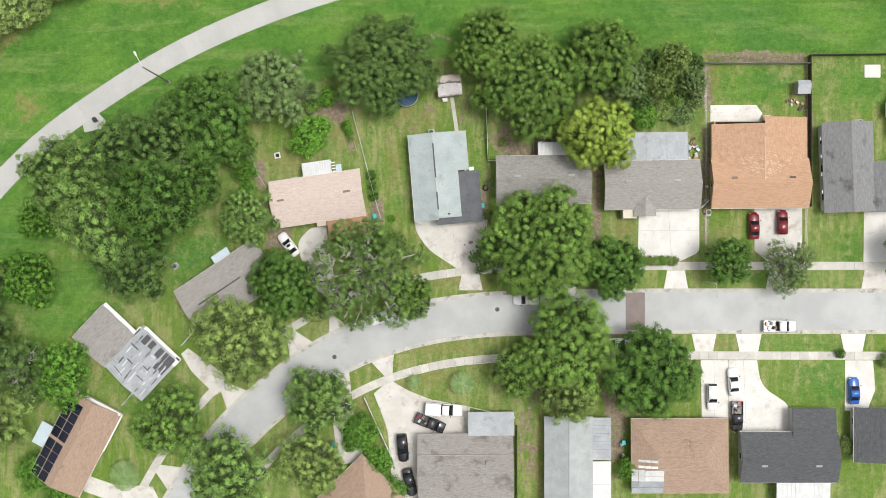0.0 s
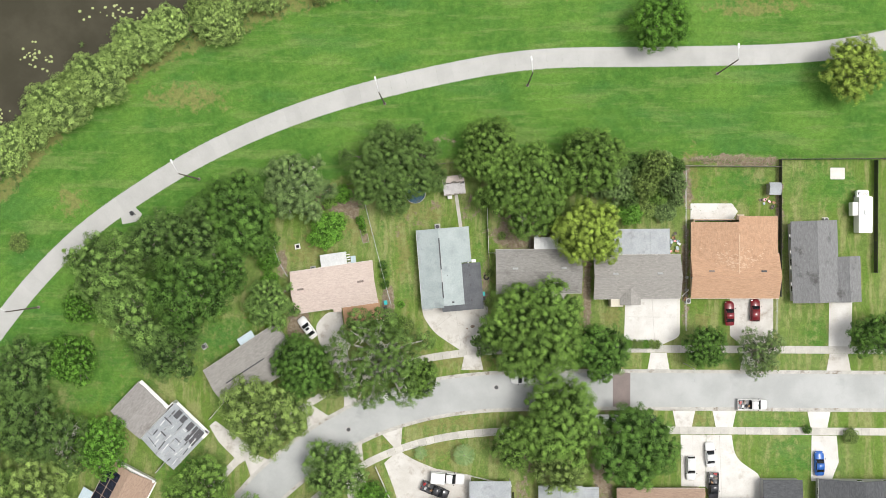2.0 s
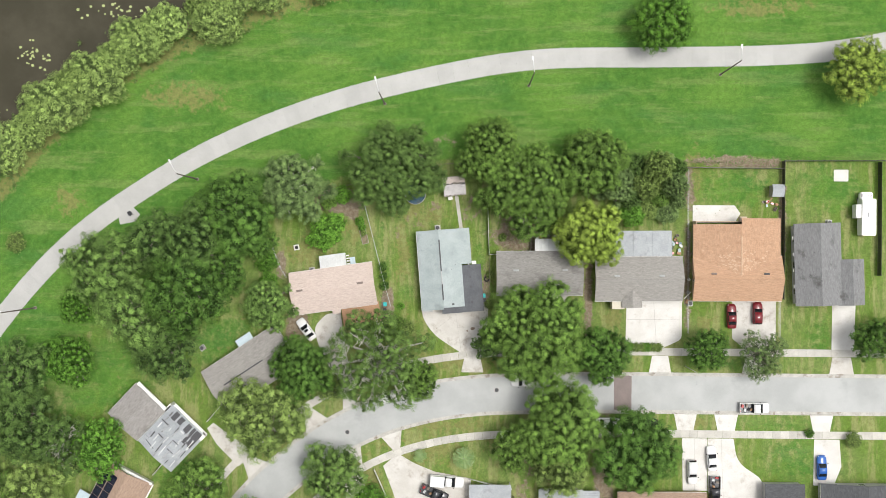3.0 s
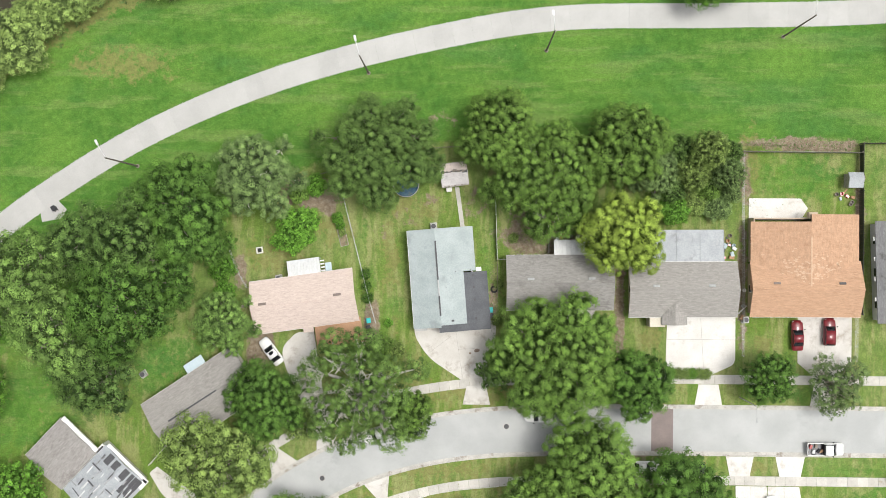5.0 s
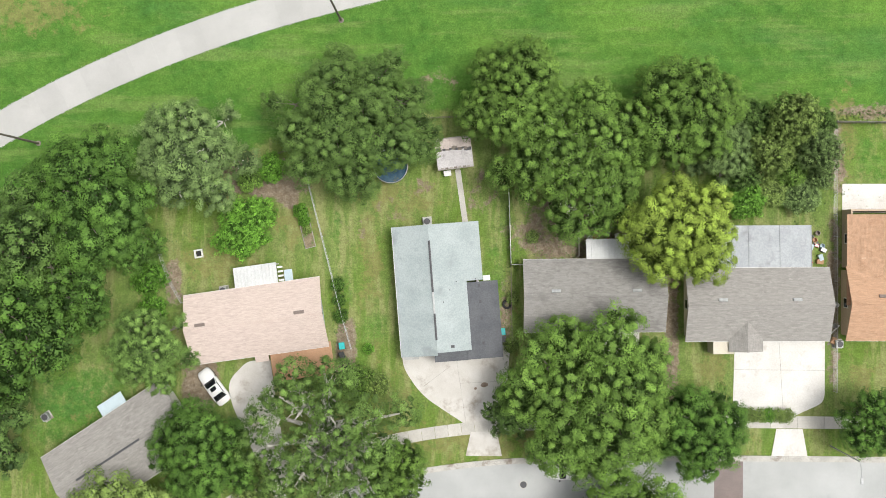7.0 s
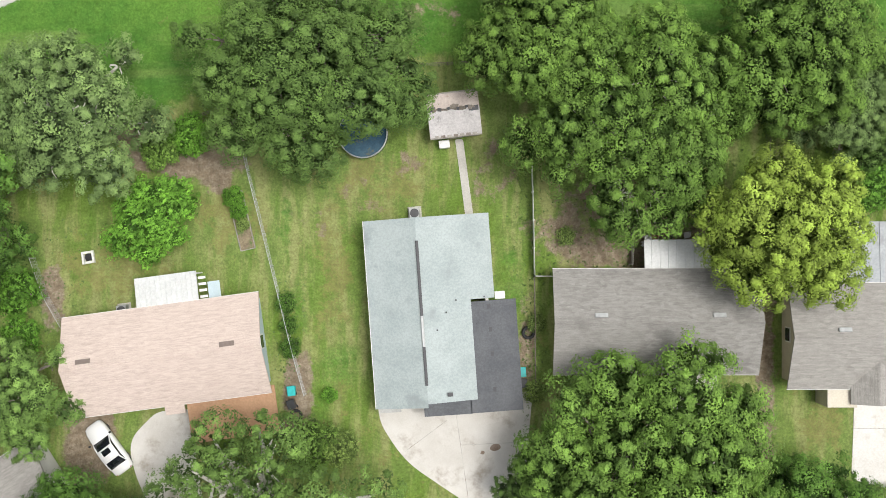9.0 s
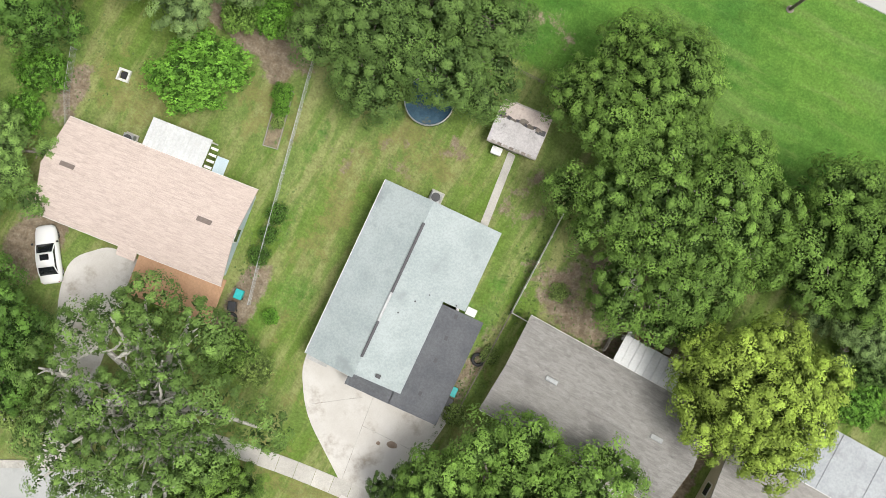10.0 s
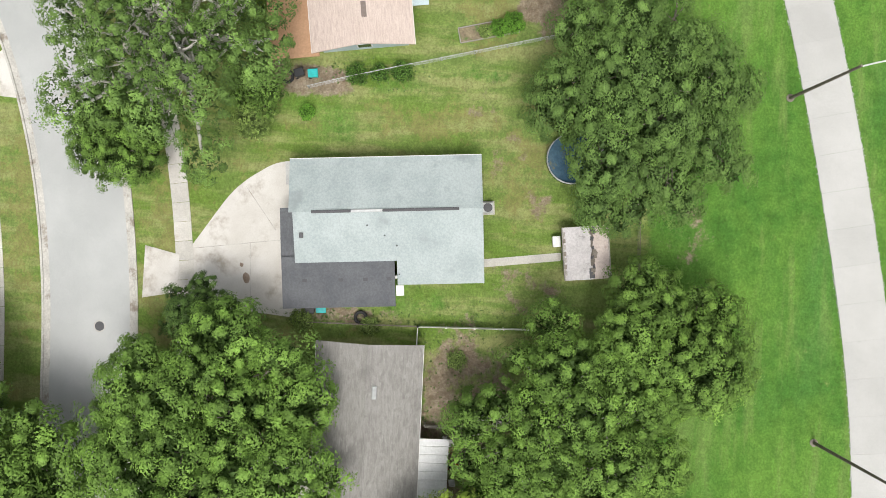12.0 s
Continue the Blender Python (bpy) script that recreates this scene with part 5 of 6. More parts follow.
for x, y, r, h, form, lv, lab in (
    (-83.6, 34.4, 4.6, 3.6, "bank", "willow", ""), (-73.4, 42.4, 5.8, 4.2, "bank", "willow", ""), (-65.6, 47.4, 5.6, 4.2, "bank", "willow", ""), (-58.2, 54.6, 4.6, 4.0, "bank", "willow", ""),
    (-53.2, 57.6, 4.2, 3.8, "bank", "willow", ""), (-43.6, 58.6, 4.2, 3.8, "bank", "willow", ""), (-40.2, 62.8, 4.0, 3.6, "bank", "willow", ""), (-34.2, 64.0, 3.6, 3.0, "bank", "willow", ""),
    (-24.0, 66.6, 4.2, 3.0, "bank", "willow", ""), (-13.0, 70.0, 4.0, 3.0, "bank", "willow", ""), (-92.0, 25.0, 5.0, 3.6, "bank", "willow", ""), (-78.5, 38.0, 3.4, 3.2, "bank", "willow", ""),
    (-70.0, 46.6, 3.4, 3.8, "bank", "olive", "on the lake bank"), (-76.6, 41.6, 3.2, 3.4, "bank", "willow", ""), (-62.0, 51.4, 3.6, 3.6, "bank", "willow", ""), (-68.4, 44.2, 2.6, 2.6, "bank", "willow", ""),
    (-55.4, 54.2, 2.8, 3.0, "bank", "willow", ""), (-87.6, 30.4, 3.4, 3.2, "bank", "olive", "on the lake bank"), (-46.6, 61.0, 2.8, 3.2, "bank", "olive", "on the lake bank"), (-41.0, 57.0, 2.4, 2.6, "bank", "willow", ""),
    (-81.6, 17.1, 1.9, 2.0, "shrub", "olive", "on the grassy bank"),
    (30.9, 28.6, 4.4, 6.0, "fine_oak", "grey", "in the overgrown yard"), (38.4, 31.6, 2.9, 6.0, "bank", "olive", "in the overgrown yard"), (36.2, 28.2, 2.6, 4.6, "bank", "olive", "in the overgrown yard"),
    (41.6, 28.4, 2.5, 4.4, "bank", "grey", "in the overgrown yard"), (40.8, 23.4, 2.3, 2.2, "leafy_bush", "grey", "in the overgrown yard"), (34.2, 23.0, 2.5, 2.6, "leafy_bush", "bright", "in the overgrown yard"),
    (37.4, 24.0, 1.9, 2.0, "leafy_bush", "olive", "in the overgrown yard"), (33.6, 26.0, 2.0, 3.0, "bank", "deep", "in the overgrown yard"), (39.4, 26.2, 2.0, 2.8, "leafy_bush", "dense", "in the overgrown yard"),
    (34.6, 31.4, 2.4, 3.6, "bank", "deep", "in the overgrown yard"), (42.3, 31.6, 2.0, 4.0, "leafy_bush", "deep", "in the overgrown yard"), (42.6, 25.6, 1.5, 2.0, "bank", "grey", "in the overgrown yard"), (-14.2, -31.0, 3.4, 3.4, "shrub", "bright", "between two driveways"), (-11.2, -36.0, 2.8, 3.2, "shrub", "bright", "between two driveways"),
    (-9.0, -41.0, 3.0, 3.2, "shrub", "bright", "between two driveways"),  (-7.7, 1.7, 1.6, 3.0, "shrub", "olive", "at the edge of the lawn"), (-10.0, 2.0, 2.2, 4.0, "shrub", "dense", "at the edge of the lawn"),
    (-34.0, 13.8, 2.2, 2.6, "shrub", "bright", "by the yard fence"), (-33.6, 10.2, 1.8, 2.2, "shrub", "bright", "by the yard fence"), (-16.6, 21.5, 0.95, 1.5, "leafy_bush", "bright", "in the garden bed"), (-16.2, 20.4, 0.8, 1.1, "leafy_bush", "bright", "in the garden bed"), (-15.9, 19.3, 0.6, 0.8, "leafy_bush", "olive", "in the garden bed"), (-19.9, 26.4, 1.9, 2.6, "leafy_bush", "bright", "beside the bare patch"), (-22.4, 25.2, 1.7, 2.4, "leafy_bush", "dense", "beside the bare patch"),
    (-22.0, -9.6, 2.8, 3.6, "shrub", "olive", "beside the driveway"),  
    (31.8, -37.0, 2.4, 3.0, "shrub", "bright", "beside the patched house"), (75.6, -18.6, 1.6, 1.8, "shrub", "olive", "beside the driveway"), (67.6, -17.6, 0.9, 1.2, "shrub", "dark", "on the sidewalk edge"),
    (68.6, -33.2, 1.6, 2.0, "shrub", "olive", "by the side wall"), (-8.7, 5.6, 0.7, 0.8, "leafy_bush", "bright", "at the lawn edge by the fence"), (7.9, 11.6, 0.8, 1.0, "shrub", "olive", "along the wire fence"), (7.8, 6.2, 1.0, 1.4, "shrub", "olive", "along the wire fence"),
    (10.2, 18.6, 0.8, 0.9, "shrub", "olive", "in the bare yard"), (-12.3, 13.0, 0.9, 1.3, "shrub", "dark", "along the house wall"), (-12.1, 11.2, 0.8, 1.2, "shrub", "dark", "along the house wall"),
    (-11.9, 9.4, 0.9, 1.3, "shrub", "dark", "along the house wall"), (-66.0, -43.0, 3.0, 3.0, "shrub", "bright", "behind the brown house"), (-70.0, -38.0, 3.4, 3.4, "shrub", "bright", "behind the brown house"),
):
    tree(form, lv, x, y, r * (1.12 if form == "bank" else 1), h * (1.4 if form == "bank" else 1), (x * 37 + y * 11) % 360, lab, name="shrub")
# clipped hedge by the bright driveway
for i in range(6):
    tree("shrub", "olive" if i % 3 else "bright", 34.2 + i * 1.05, -1.75, 0.9, 1.0, i * 71, "in a clipped hedge row", name="hedge_bush")


def palm(x, y, r, h, fronds, label):
    """A young palm: ringed stem and arching fronds of paired leaflets."""
    t = thing("palm", x, y, 0, (x * 53) % 360, label, "palm")
    part("stem", tube([(0, 0, 0), (0.05, 0, h * 0.5), (0, 0.04, h * 0.72)], [0.16, 0.12, 0.14], 8), BARK, t)
    for i in range(fronds):
        a, lift = i * 2.4, 0.5 + 0.5 * ((i * 7) % 5) / 4
        bm = bmesh.new()
        for k in range(9):
            u = (k + 0.5) / 9
            px, pz = r * u, h * 0.72 + r * lift * (0.55 * u - 0.75 * u * u)
            for s in (-1, 1):
                ln = 0.38 * r * (1 - 0.6 * abs(u - 0.45))
                q = [(px, 0, pz), (px + 0.07 * r, 0, pz), (px + 0.16 * r, s * ln, pz - 0.08 * r), (px + 0.11 * r, s * ln, pz - 0.08 * r)]
                bm.faces.new([bm.verts.new(Vector(v)) for v in q])
        bm.transform(Matrix.Rotation(a, 4, "Z"))
        part("frond", bm, FROND, t)


palm(3.2, -22.6, 1.9, 3.0, 13, "small green palm on the front lawn")
palm(-5.0, -22.4, 1.2, 1.8, 11, "young green palm beside the sidewalk")
palm(-54.8, -38.6, 2.4, 2.6, 15, "pale green bushy palm in the front yard")
palm(42.2, 29.6, 1.8, 3.2, 12, "green palm in the overgrown back yard")
palm(40.4, 33.0, 1.6, 3.4, 12, "green palm in the overgrown back yard")

# ---- vehicles ----
def paint(name, c, rough=0.25):
    m, nt, N, L, P = nodes_of(name)
    P.inputs["Base Color"].default_value = (*c, 1)
    P.inputs["Roughness"].default_value = rough
    P.inputs["Coat Weight"].default_value = 0.6
    return m


PAINT = {"white": paint("white_car_paint", (0.78, 0.78, 0.77)), "red": paint("red_car_paint", (0.17, 0.010, 0.016), 0.35), "blue": paint("blue_car_paint", (0.03, 0.12, 0.42)),
         "black": paint("black_car_paint", (0.012, 0.013, 0.016)), "silver": paint("silver_car_paint", (0.42, 0.43, 0.44)), "charcoal": paint("charcoal_car_paint", (0.035, 0.035, 0.04))}
CARGLASS = plain("car_glass", (0.012, 0.014, 0.017), 0.07)
RUBBER = plain("tyre_rubber", (0.022, 0.022, 0.024), 0.8)
LAMP_RED = plain("tail_lamp_red", (0.35, 0.02, 0.02), 0.2)
LAMP_CLEAR = plain("head_lamp_clear", (0.7, 0.72, 0.74), 0.1)


def shell(sections, hw, round_=0.16):
    """A body lofted along x; each section: (x, z bottom, z top, half-width factor)."""
    bm = bmesh.new()
    rings = []
    for x, zb, zt, k in sections:
        w = hw * k
        h = zt - zb
        r = min(round_, h * 0.45, w * 0.4)
        prof = [(-w * 0.94, zb), (w * 0.94, zb), (w, zb + h * 0.35), (w * 0.985, zt - r), (w - r, zt), (0, zt + h * 0.02), (-(w - r), zt), (-w * 0.985, zt - r), (-w, zb + h * 0.35)]
        rings.append([bm.verts.new((x, y, z)) for y, z in prof])
    for a, b in zip(rings, rings[1:]):
        for i in range(len(a)):
            bm.faces.new((a[i], a[(i + 1) % len(a)], b[(i + 1) % len(a)], b[i]))
    bm.faces.new(rings[0][::-1]), bm.faces.new(rings[-1])
    bmesh.ops.recalc_face_normals(bm, faces=bm.faces)
    for f in bm.faces:
        f.smooth = True
    return bm


def wheels(v, xs, hw):
    for x in xs:
        for s in (-1, 1):
            bm = lathe([(0.20, -0.11), (0.31, -0.11), (0.34, -0.06), (0.34, 0.06), (0.31, 0.11), (0.20, 0.11)], 16)
            bm.transform(pose(x, s * (hw - 0.17), 0.34, 90, 0, 0))
            w = part("wheel", bm, RUBBER, v)
            bm = lathe([(0.02, -0.10), (0.20, -0.115), (0.20, 0.115), (0.02, 0.10)], 10)
            bm.transform(pose(x, s * (hw - 0.17), 0.34, 90, 0, 0))
            part("rim", bm, STEEL, w)


def lamps(v, x0, x1, hw, z):
    for s in (-1, 1):
        part("headlight", box(x1 - 0.34, s * hw * 0.66 - 0.12, z - 0.07, x1 - 0.14, s * hw * 0.66 + 0.12, z + 0.04, 0.03), LAMP_CLEAR, v)
        part("tail_light", box(x0 + 0.04, s * hw * 0.60 - 0.16, z, x0 + 0.18, s * hw * 0.60 + 0.16, z + 0.16, 0.03), LAMP_RED, v)
        part("mirror", box(x1 * 0.36, s * (hw + 0.10) - 0.09, 0.98, x1 * 0.36 + 0.16, s * (hw + 0.10) + 0.09, 1.12, 0.03), RUBBER, v)


def car(x, y, turn, colour, label, L=4.7, W=1.82, tall=1.45, sunroof=False, suv=False):
    v = thing("car", x, y, 0.045, turn, label, "car")
    h, hw, p = L / 2, W / 2, PAINT[colour]
    part("body", shell([(-h, 0.45, 0.76, 0.62), (-h + 0.05, 0.40, 0.86, 0.78), (-h + 0.20, 0.30, 0.95, 0.92), (-h * 0.55, 0.26, 0.98, 1.0), (0, 0.24, 0.96, 1.0), (h * 0.42, 0.26, 0.92, 1.0), (h * 0.78, 0.28, 0.82, 0.96), (h - 0.20, 0.32, 0.72, 0.86), (h - 0.06, 0.38, 0.64, 0.72),
                        (h, 0.44, 0.57, 0.54)], hw), p, v)
    r0, r1 = (-h * 0.86, h * 0.10) if suv else (-h * 0.42, h * 0.06)
    b0, b1 = (-h * 0.98, h * 0.40) if suv else (-h * 0.70, h * 0.36)
    cab = part("cabin", shell([(b0, 0.88, 0.97, 0.84), (r0, 0.88, tall - 0.05, 0.80), ((r0 + r1) / 2, 0.88, tall, 0.81), (r1, 0.88, tall - 0.04, 0.80), (b1, 0.88, 0.95, 0.84)], hw, 0.1), CARGLASS, v)
    bm = shell([(r0 - 0.02, tall - 0.10, tall - 0.01, 0.80), ((r0 + r1) / 2, tall - 0.06, tall + 0.03, 0.81), (r1 + 0.02, tall - 0.10, tall - 0.005, 0.80)], hw, 0.03)
    part("roof", bm, p, v)
    for s in (-1, 1):
        for xa, xb in ((r1, b1 - 0.05), (r0, b0 + 0.05)):
            part("pillar", tube([(xa, s * hw * 0.72, tall - 0.04), ((xa + xb) / 2, s * hw * 0.79, (tall + 0.97) / 2 + 0.02), (xb, s * hw * 0.84, 0.97)], 0.05, 5), p, v)
    if sunroof:
        part("sunroof", box(-0.45, -0.36, tall + 0.03, 0.02, 0.36, tall + 0.045, 0.005), CARGLASS, v, "dark glass sunroof")
    wheels(v, (-h * 0.62, h * 0.62), hw)
    lamps(v, -h, h, hw, 0.68)
    return v


def pickup(x, y, turn, colour, label, L=5.5, W=1.95, load=True):
    v = thing("pickup_truck", x, y, 0.045, turn, label, "pickup truck")
    h, hw, p = L / 2, W / 2, PAINT[colour]
    part("body", shell([(-0.15, 0.4, 1.05, 1.0), (0.5, 0.36, 1.05, 1.0), (h * 0.55, 0.38, 1.02, 1.0), (h * 0.9, 0.4, 0.95, 0.95), (h, 0.45, 0.75, 0.85)], hw), p, v)
    part("cabin", shell([(-0.45, 0.95, 1.10, 0.88), (-0.3, 0.95, 1.72, 0.80), (0.9, 0.95, 1.74, 0.80), (1.55, 0.95, 1.08, 0.88)], hw, 0.1), CARGLASS, v)
    part("roof", shell([(-0.30, 1.66, 1.74, 0.76), (0.3, 1.68, 1.78, 0.78), (0.9, 1.66, 1.75, 0.76)], hw, 0.03), p, v)
    bed = part("bed", box(-h, -hw, 0.45, -0.15, hw, 0.62, 0.02), PAINT["charcoal"], v)
    for s in (-1, 1):
        part("bed_side", box(-h, s * hw - (0.1 if s > 0 else 0), 0.45, -0.15, s * hw + (0.1 if s < 0 else 0), 1.06, 0.03), p, bed)
    part("tailgate", box(-h, -hw, 0.5, -h + 0.09, hw, 1.05, 0.03), p, bed)
    if load:
        for i, c in enumerate((LAMP_RED, STEEL, BARK, RUBBER, ROOF_TAN)):
            rr = random.Random(i)
            part("load_box", box(-0.3, -0.2, 0, 0.3, 0.2, 0.3, 0.03, m=pose(-2.2 + i * 0.4, rr.uniform(-0.5, 0.5), 0.62, 0, 0, rr.uniform(0, 90))), c, bed)
    wheels(v, (-h * 0.62, h * 0.62), hw)
    lamps(v, -h, h, hw, 0.72)
    return v


car(-26.6, 1.1, 127, "white", "white sedan with a dark sunroof beside the driveway", sunroof=True)
car(53.0, 4.2, 91, "red", "dark red sedan parked on a concrete driveway", 4.6)
car(57.8, 4.8, 89, "red", "dark red hatchback parked on a concrete driveway", 4.2, suv=True)
pickup(57.3, -12.9, 0, "white", "white pickup truck with a loaded bed on the street")
car(69.9, -23.9, 91, "blue", "bright blue car on a concrete driveway", 4.6)
car(45.9, -25.0, -89, "white", "white hatchback on a bright driveway", 4.6, suv=True)
car(49.5, -22.4, 94, "white", "white sedan on a bright driveway", 4.7)
pickup(50.1, -28.2, -90, "charcoal", "dark grey pickup truck on a bright driveway", 5.0)
v = pickup(0.1, -27.2, -4, "white", "white work truck with a covered bed on a driveway", 6.4, 2.1, False)
part("bed_cover", box(-3.15, -1.0, 0.66, -0.5, 1.0, 2.0, 0.06), PAINT["white"], v, "white box cover")
pickup(-2.3, -29.5, -22, "charcoal", "dark pickup truck parked aslant on a driveway", 5.4)
car(-7.0, -33.8, -85, "black", "black minivan on a crowded driveway", 4.9, 1.9, 1.7, suv=True)
car(-5.8, -39.7, -77, "charcoal", "dark grey car on a crowded driveway", 4.9)
car(-16.3, -32.1, 95, "black", "black sedan between bushes on a driveway", 4.8)
car(14.3, -8.4, 180, "white", "white car parked at the curb under a tree", 4.6, suv=True)
car(21.1, -4.1, 90, "white", "white car on a shaded driveway", 4.6)
car(-10.4, -11.3, 203, "white", "white car parked at the curb under an oak", 4.6)
car(-5.6, -10.2, 191, "white", "white hatchback parked at the curb under an oak", 4.4, suv=True)
car(30.2, -15.9, 0, "white", "white car parked on the verge under a tree", 4.5)
car(37.2, -15.9, 180, "charcoal", "grey car parked on the verge beside a tree", 4.4)
rv = thing("motorhome", 77.4, 23.2, 0, 90, "white motorhome parked on the back lawn", "motorhome")
part("body", box(-3.8, -1.25, 0.5, 2.9, 1.25, 3.1, 0.12, seg=2), PAINT["white"], rv)
part("cab", box(2.7, -1.1, 0.5, 4.2, 1.1, 1.9, 0.2, seg=2), PAINT["white"], rv)
part("windscreen", box(3.2, -0.95, 1.5, 3.9, 0.95, 1.93, 0.08), CARGLASS, rv)
part("slide_out", box(-0.6, 1.2, 0.9, 1.9, 2.3, 2.7, 0.05), TRIM, rv)
part("roof_air_conditioner", box(-0.5, -0.35, 3.1, 0.5, 0.35, 3.38, 0.08), STEEL, rv)
part("roof_hatch", box(1.4, -0.3, 3.1, 2.0, 0.3, 3.2, 0.04), STEEL, rv)
wheels(rv, (-2.2, 3.0), 1.2)


# ---- lamps and poles ----
POLEWOOD = surface("pole_wood", (0.13, 0.11, 0.09), (0.19, 0.165, 0.14), 2.0, 12, 0.4)
WHITEMETAL = plain("pale_metal", (0.72, 0.73, 0.72), 0.4, 0.3)


def light_pole(x, y, turn, h=13.5):
    p = thing("light_pole", x, y, 0, turn, "tall wooden light pole with a white arm beside the trail", "light pole", "light poles along the trail")
    part("pole", tube([(0, 0, -0.2), (0, 0, h * 0.5), (0, 0, h)], [0.14, 0.12, 0.09], 8), POLEWOOD, p)
    part("arm", tube([(0, 0, h - 0.5), (0.9, 0, h + 0.1), (2.2, 0, h + 0.25)], 0.06, 6), WHITEMETAL, p)
    part("lamp_head", box(2.0, -0.16, h + 0.14, 2.8, 0.16, h + 0.32, 0.05), WHITEMETAL, p)
    part("base_collar", lathe([(0.32, 0.0), (0.32, 0.06), (0.2, 0.1), (0.1, 0.1)], 10), BARK, p)


for x, y, a in ((-47.5, 29.3, 118), (-12.1, 43.7, 104), (15.0, 47.2, 97), (50.8, 49.4, 90), (-78.3, 4.7, 140)):
    light_pole(x, y, a)
sl = thing("street_lamp", 44.6, -5.3, 0, -90, "slim metal street lamp on the verge", "street lamp")
part("pole", tube([(0, 0, 0), (0, 0, 8.3)], [0.1, 0.06], 8), STEEL, sl)
part("arm", tube([(0, 0, 8.2), (0.8, 0, 8.6), (1.8, 0, 8.7)], 0.04, 6), STEEL, sl)
part("lamp_head", box(1.6, -0.13, 8.62, 2.3, 0.13, 8.78, 0.04), STEEL, sl)


# ---- fences ----
def along(pts, step):
    out = []
    for (xa, ya), (xb, yb) in zip(pts, pts[1:]):
        n = max(1, round(math.hypot(xb - xa, yb - ya) / step))
        out += [(xa + (xb - xa) * i / n, ya + (yb - ya) * i / n) for i in range(n)]
    return out + [pts[-1]]


def wire_fence(pts, label, h=1.2, mat=STEEL):
    f = thing("chain_link_fence", 0, 0, label=label, category="fence")
    ps = along(pts, 2.6)
    for x, y in ps:
        part("post", tube([(x, y, 0), (x, y, h + 0.04)], 0.035, 6), mat, f)
    part("top_rail", tube([(x, y, h) for x, y in ps], 0.022, 6), mat, f)
    for k in range(6):
        part("wire", tube([(x, y, 0.08 + k * (h - 0.15) / 6) for x, y in ps], 0.007, 4), mat, f)


def board_fence(pts, label, h=1.8, mat=WOODGREY, board=0.3, gap=0.02, name="wooden_fence"):
    f = thing(name, 0, 0, label=label, category="fence")
    for (xa, ya), (xb, yb) in zip(pts, pts[1:]):
        L, a = math.hypot(xb - xa, yb - ya), math.atan2(yb - ya, xb - xa)
        n = max(1, round(L / board))
        me = None
        for i in range(n):
            m = Matrix.Translation((xa + (xb - xa) * (i + 0.5) / n, ya + (yb - ya) * (i + 0.5) / n, 0)) @ Matrix.Rotation(a, 4, "Z")
            if me is None:
                o = part("board", box(-L / n / 2 + gap / 2, -0.012, 0.05, L / n / 2 - gap / 2, 0.012, h, 0.004), mat, f)
                me = o.data
            else:
                o = new("board", me)
                o.parent = f
            o.matrix_basis = m
        k = max(1, round(L / 2.4))
        for i in range(k + 1):
            x, y = xa + (xb - xa) * i / k, ya + (yb - ya) * i / k
            part("post", box(x - 0.06, y - 0.06, 0, x + 0.06, y + 0.06, h + 0.05), mat, f)
        part("rail", tube([(xa, ya, h - 0.25), (xb, yb, h - 0.25)], 0.05, 4), mat, f)


wire_fence([(-16.4, 27.6), (-15.5, 23.7), (-13.5, 16.0), (-11.6, 8.7), (-10.7, 5.6)], "galvanised chain-link fence between two back yards")
wire_fence([(-36, 21), (-25.0, 26.4), (-21.8, 27.4), (-16.4, 29.0), (-1.4, 32.3), (2.5, 32.5), (26, 33.0), (44, 32.4)], "rusty chain-link fence along the back of the yards", 1.2, POLEWOOD)
wire_fence([(-33.0, 16.4), (-31.8, 13.2), (-30.4, 10.8)], "chain-link fence beside a bushy border", 1.2)
board_fence([(7.4, 24.4), (7.7, 15.4), (9.3, 15.4)], "low pale painted fence around the bare yard", 1.3, TRIM, 0.5, 0.0)
wire_fence([(7.7, 15.4), (7.9, 5.8)], "thin wire fence between two houses", 1.1, POLEWOOD)
board_fence([(44.6, 31.9), (62.2, 31.8)], "weathered grey wooden back fence", 1.8)
board_fence([(62.4, 33.2), (92, 33.4)], "black metal panel fence behind the lawn", 1.7, BLACKMETAL, 0.6, name="metal_fence")
board_fence([(62.4, 33.0), (62.4, 7.5)], "dark panel fence between two houses", 1.8, BLACKMETAL, 0.6, name="metal_fence")
board_fence([(80.2, 33.0), (80.2, 12.0)], "dark panel fence beside the motorhome", 1.8, BLACKMETAL, 0.6, name="metal_fence")
wire_fence([(44.8, 31.5), (44.9, 1.0)], "chain-link fence between two houses", 1.2)
wire_fence([(26.3, 31), (26.2, 16.5)], "chain-link fence in the overgrown yard", 1.2, POLEWOOD)
wire_fence([(61.9, 7.0), (61.9, 0.4)], "chain-link fence beside a driveway", 1.2)
board_fence([(-42.6, -13.4), (-45.0, -16.2)], "pale wooden fence beside the damaged house", 1.7, TRIM)
board_fence([(-53.0, -23.8), (-55.2, -26.4)], "white wooden fence beside the brown house", 1.7, TRIM)
board_fence([(-13.6, -25.2), (-8.4, -36.6)], "white-capped fence beside the driveway", 1.2, TRIM, 0.4)
board_fence([(12.6, -30.0), (12.6, -46)], "dark wooden fence between two lots", 1.8, POLEWOOD, 0.4)
board_fence([(4.4, -26.8), (12.2, -28.6)], "white fence in front of the carport", 1.0, TRIM, 0.4)


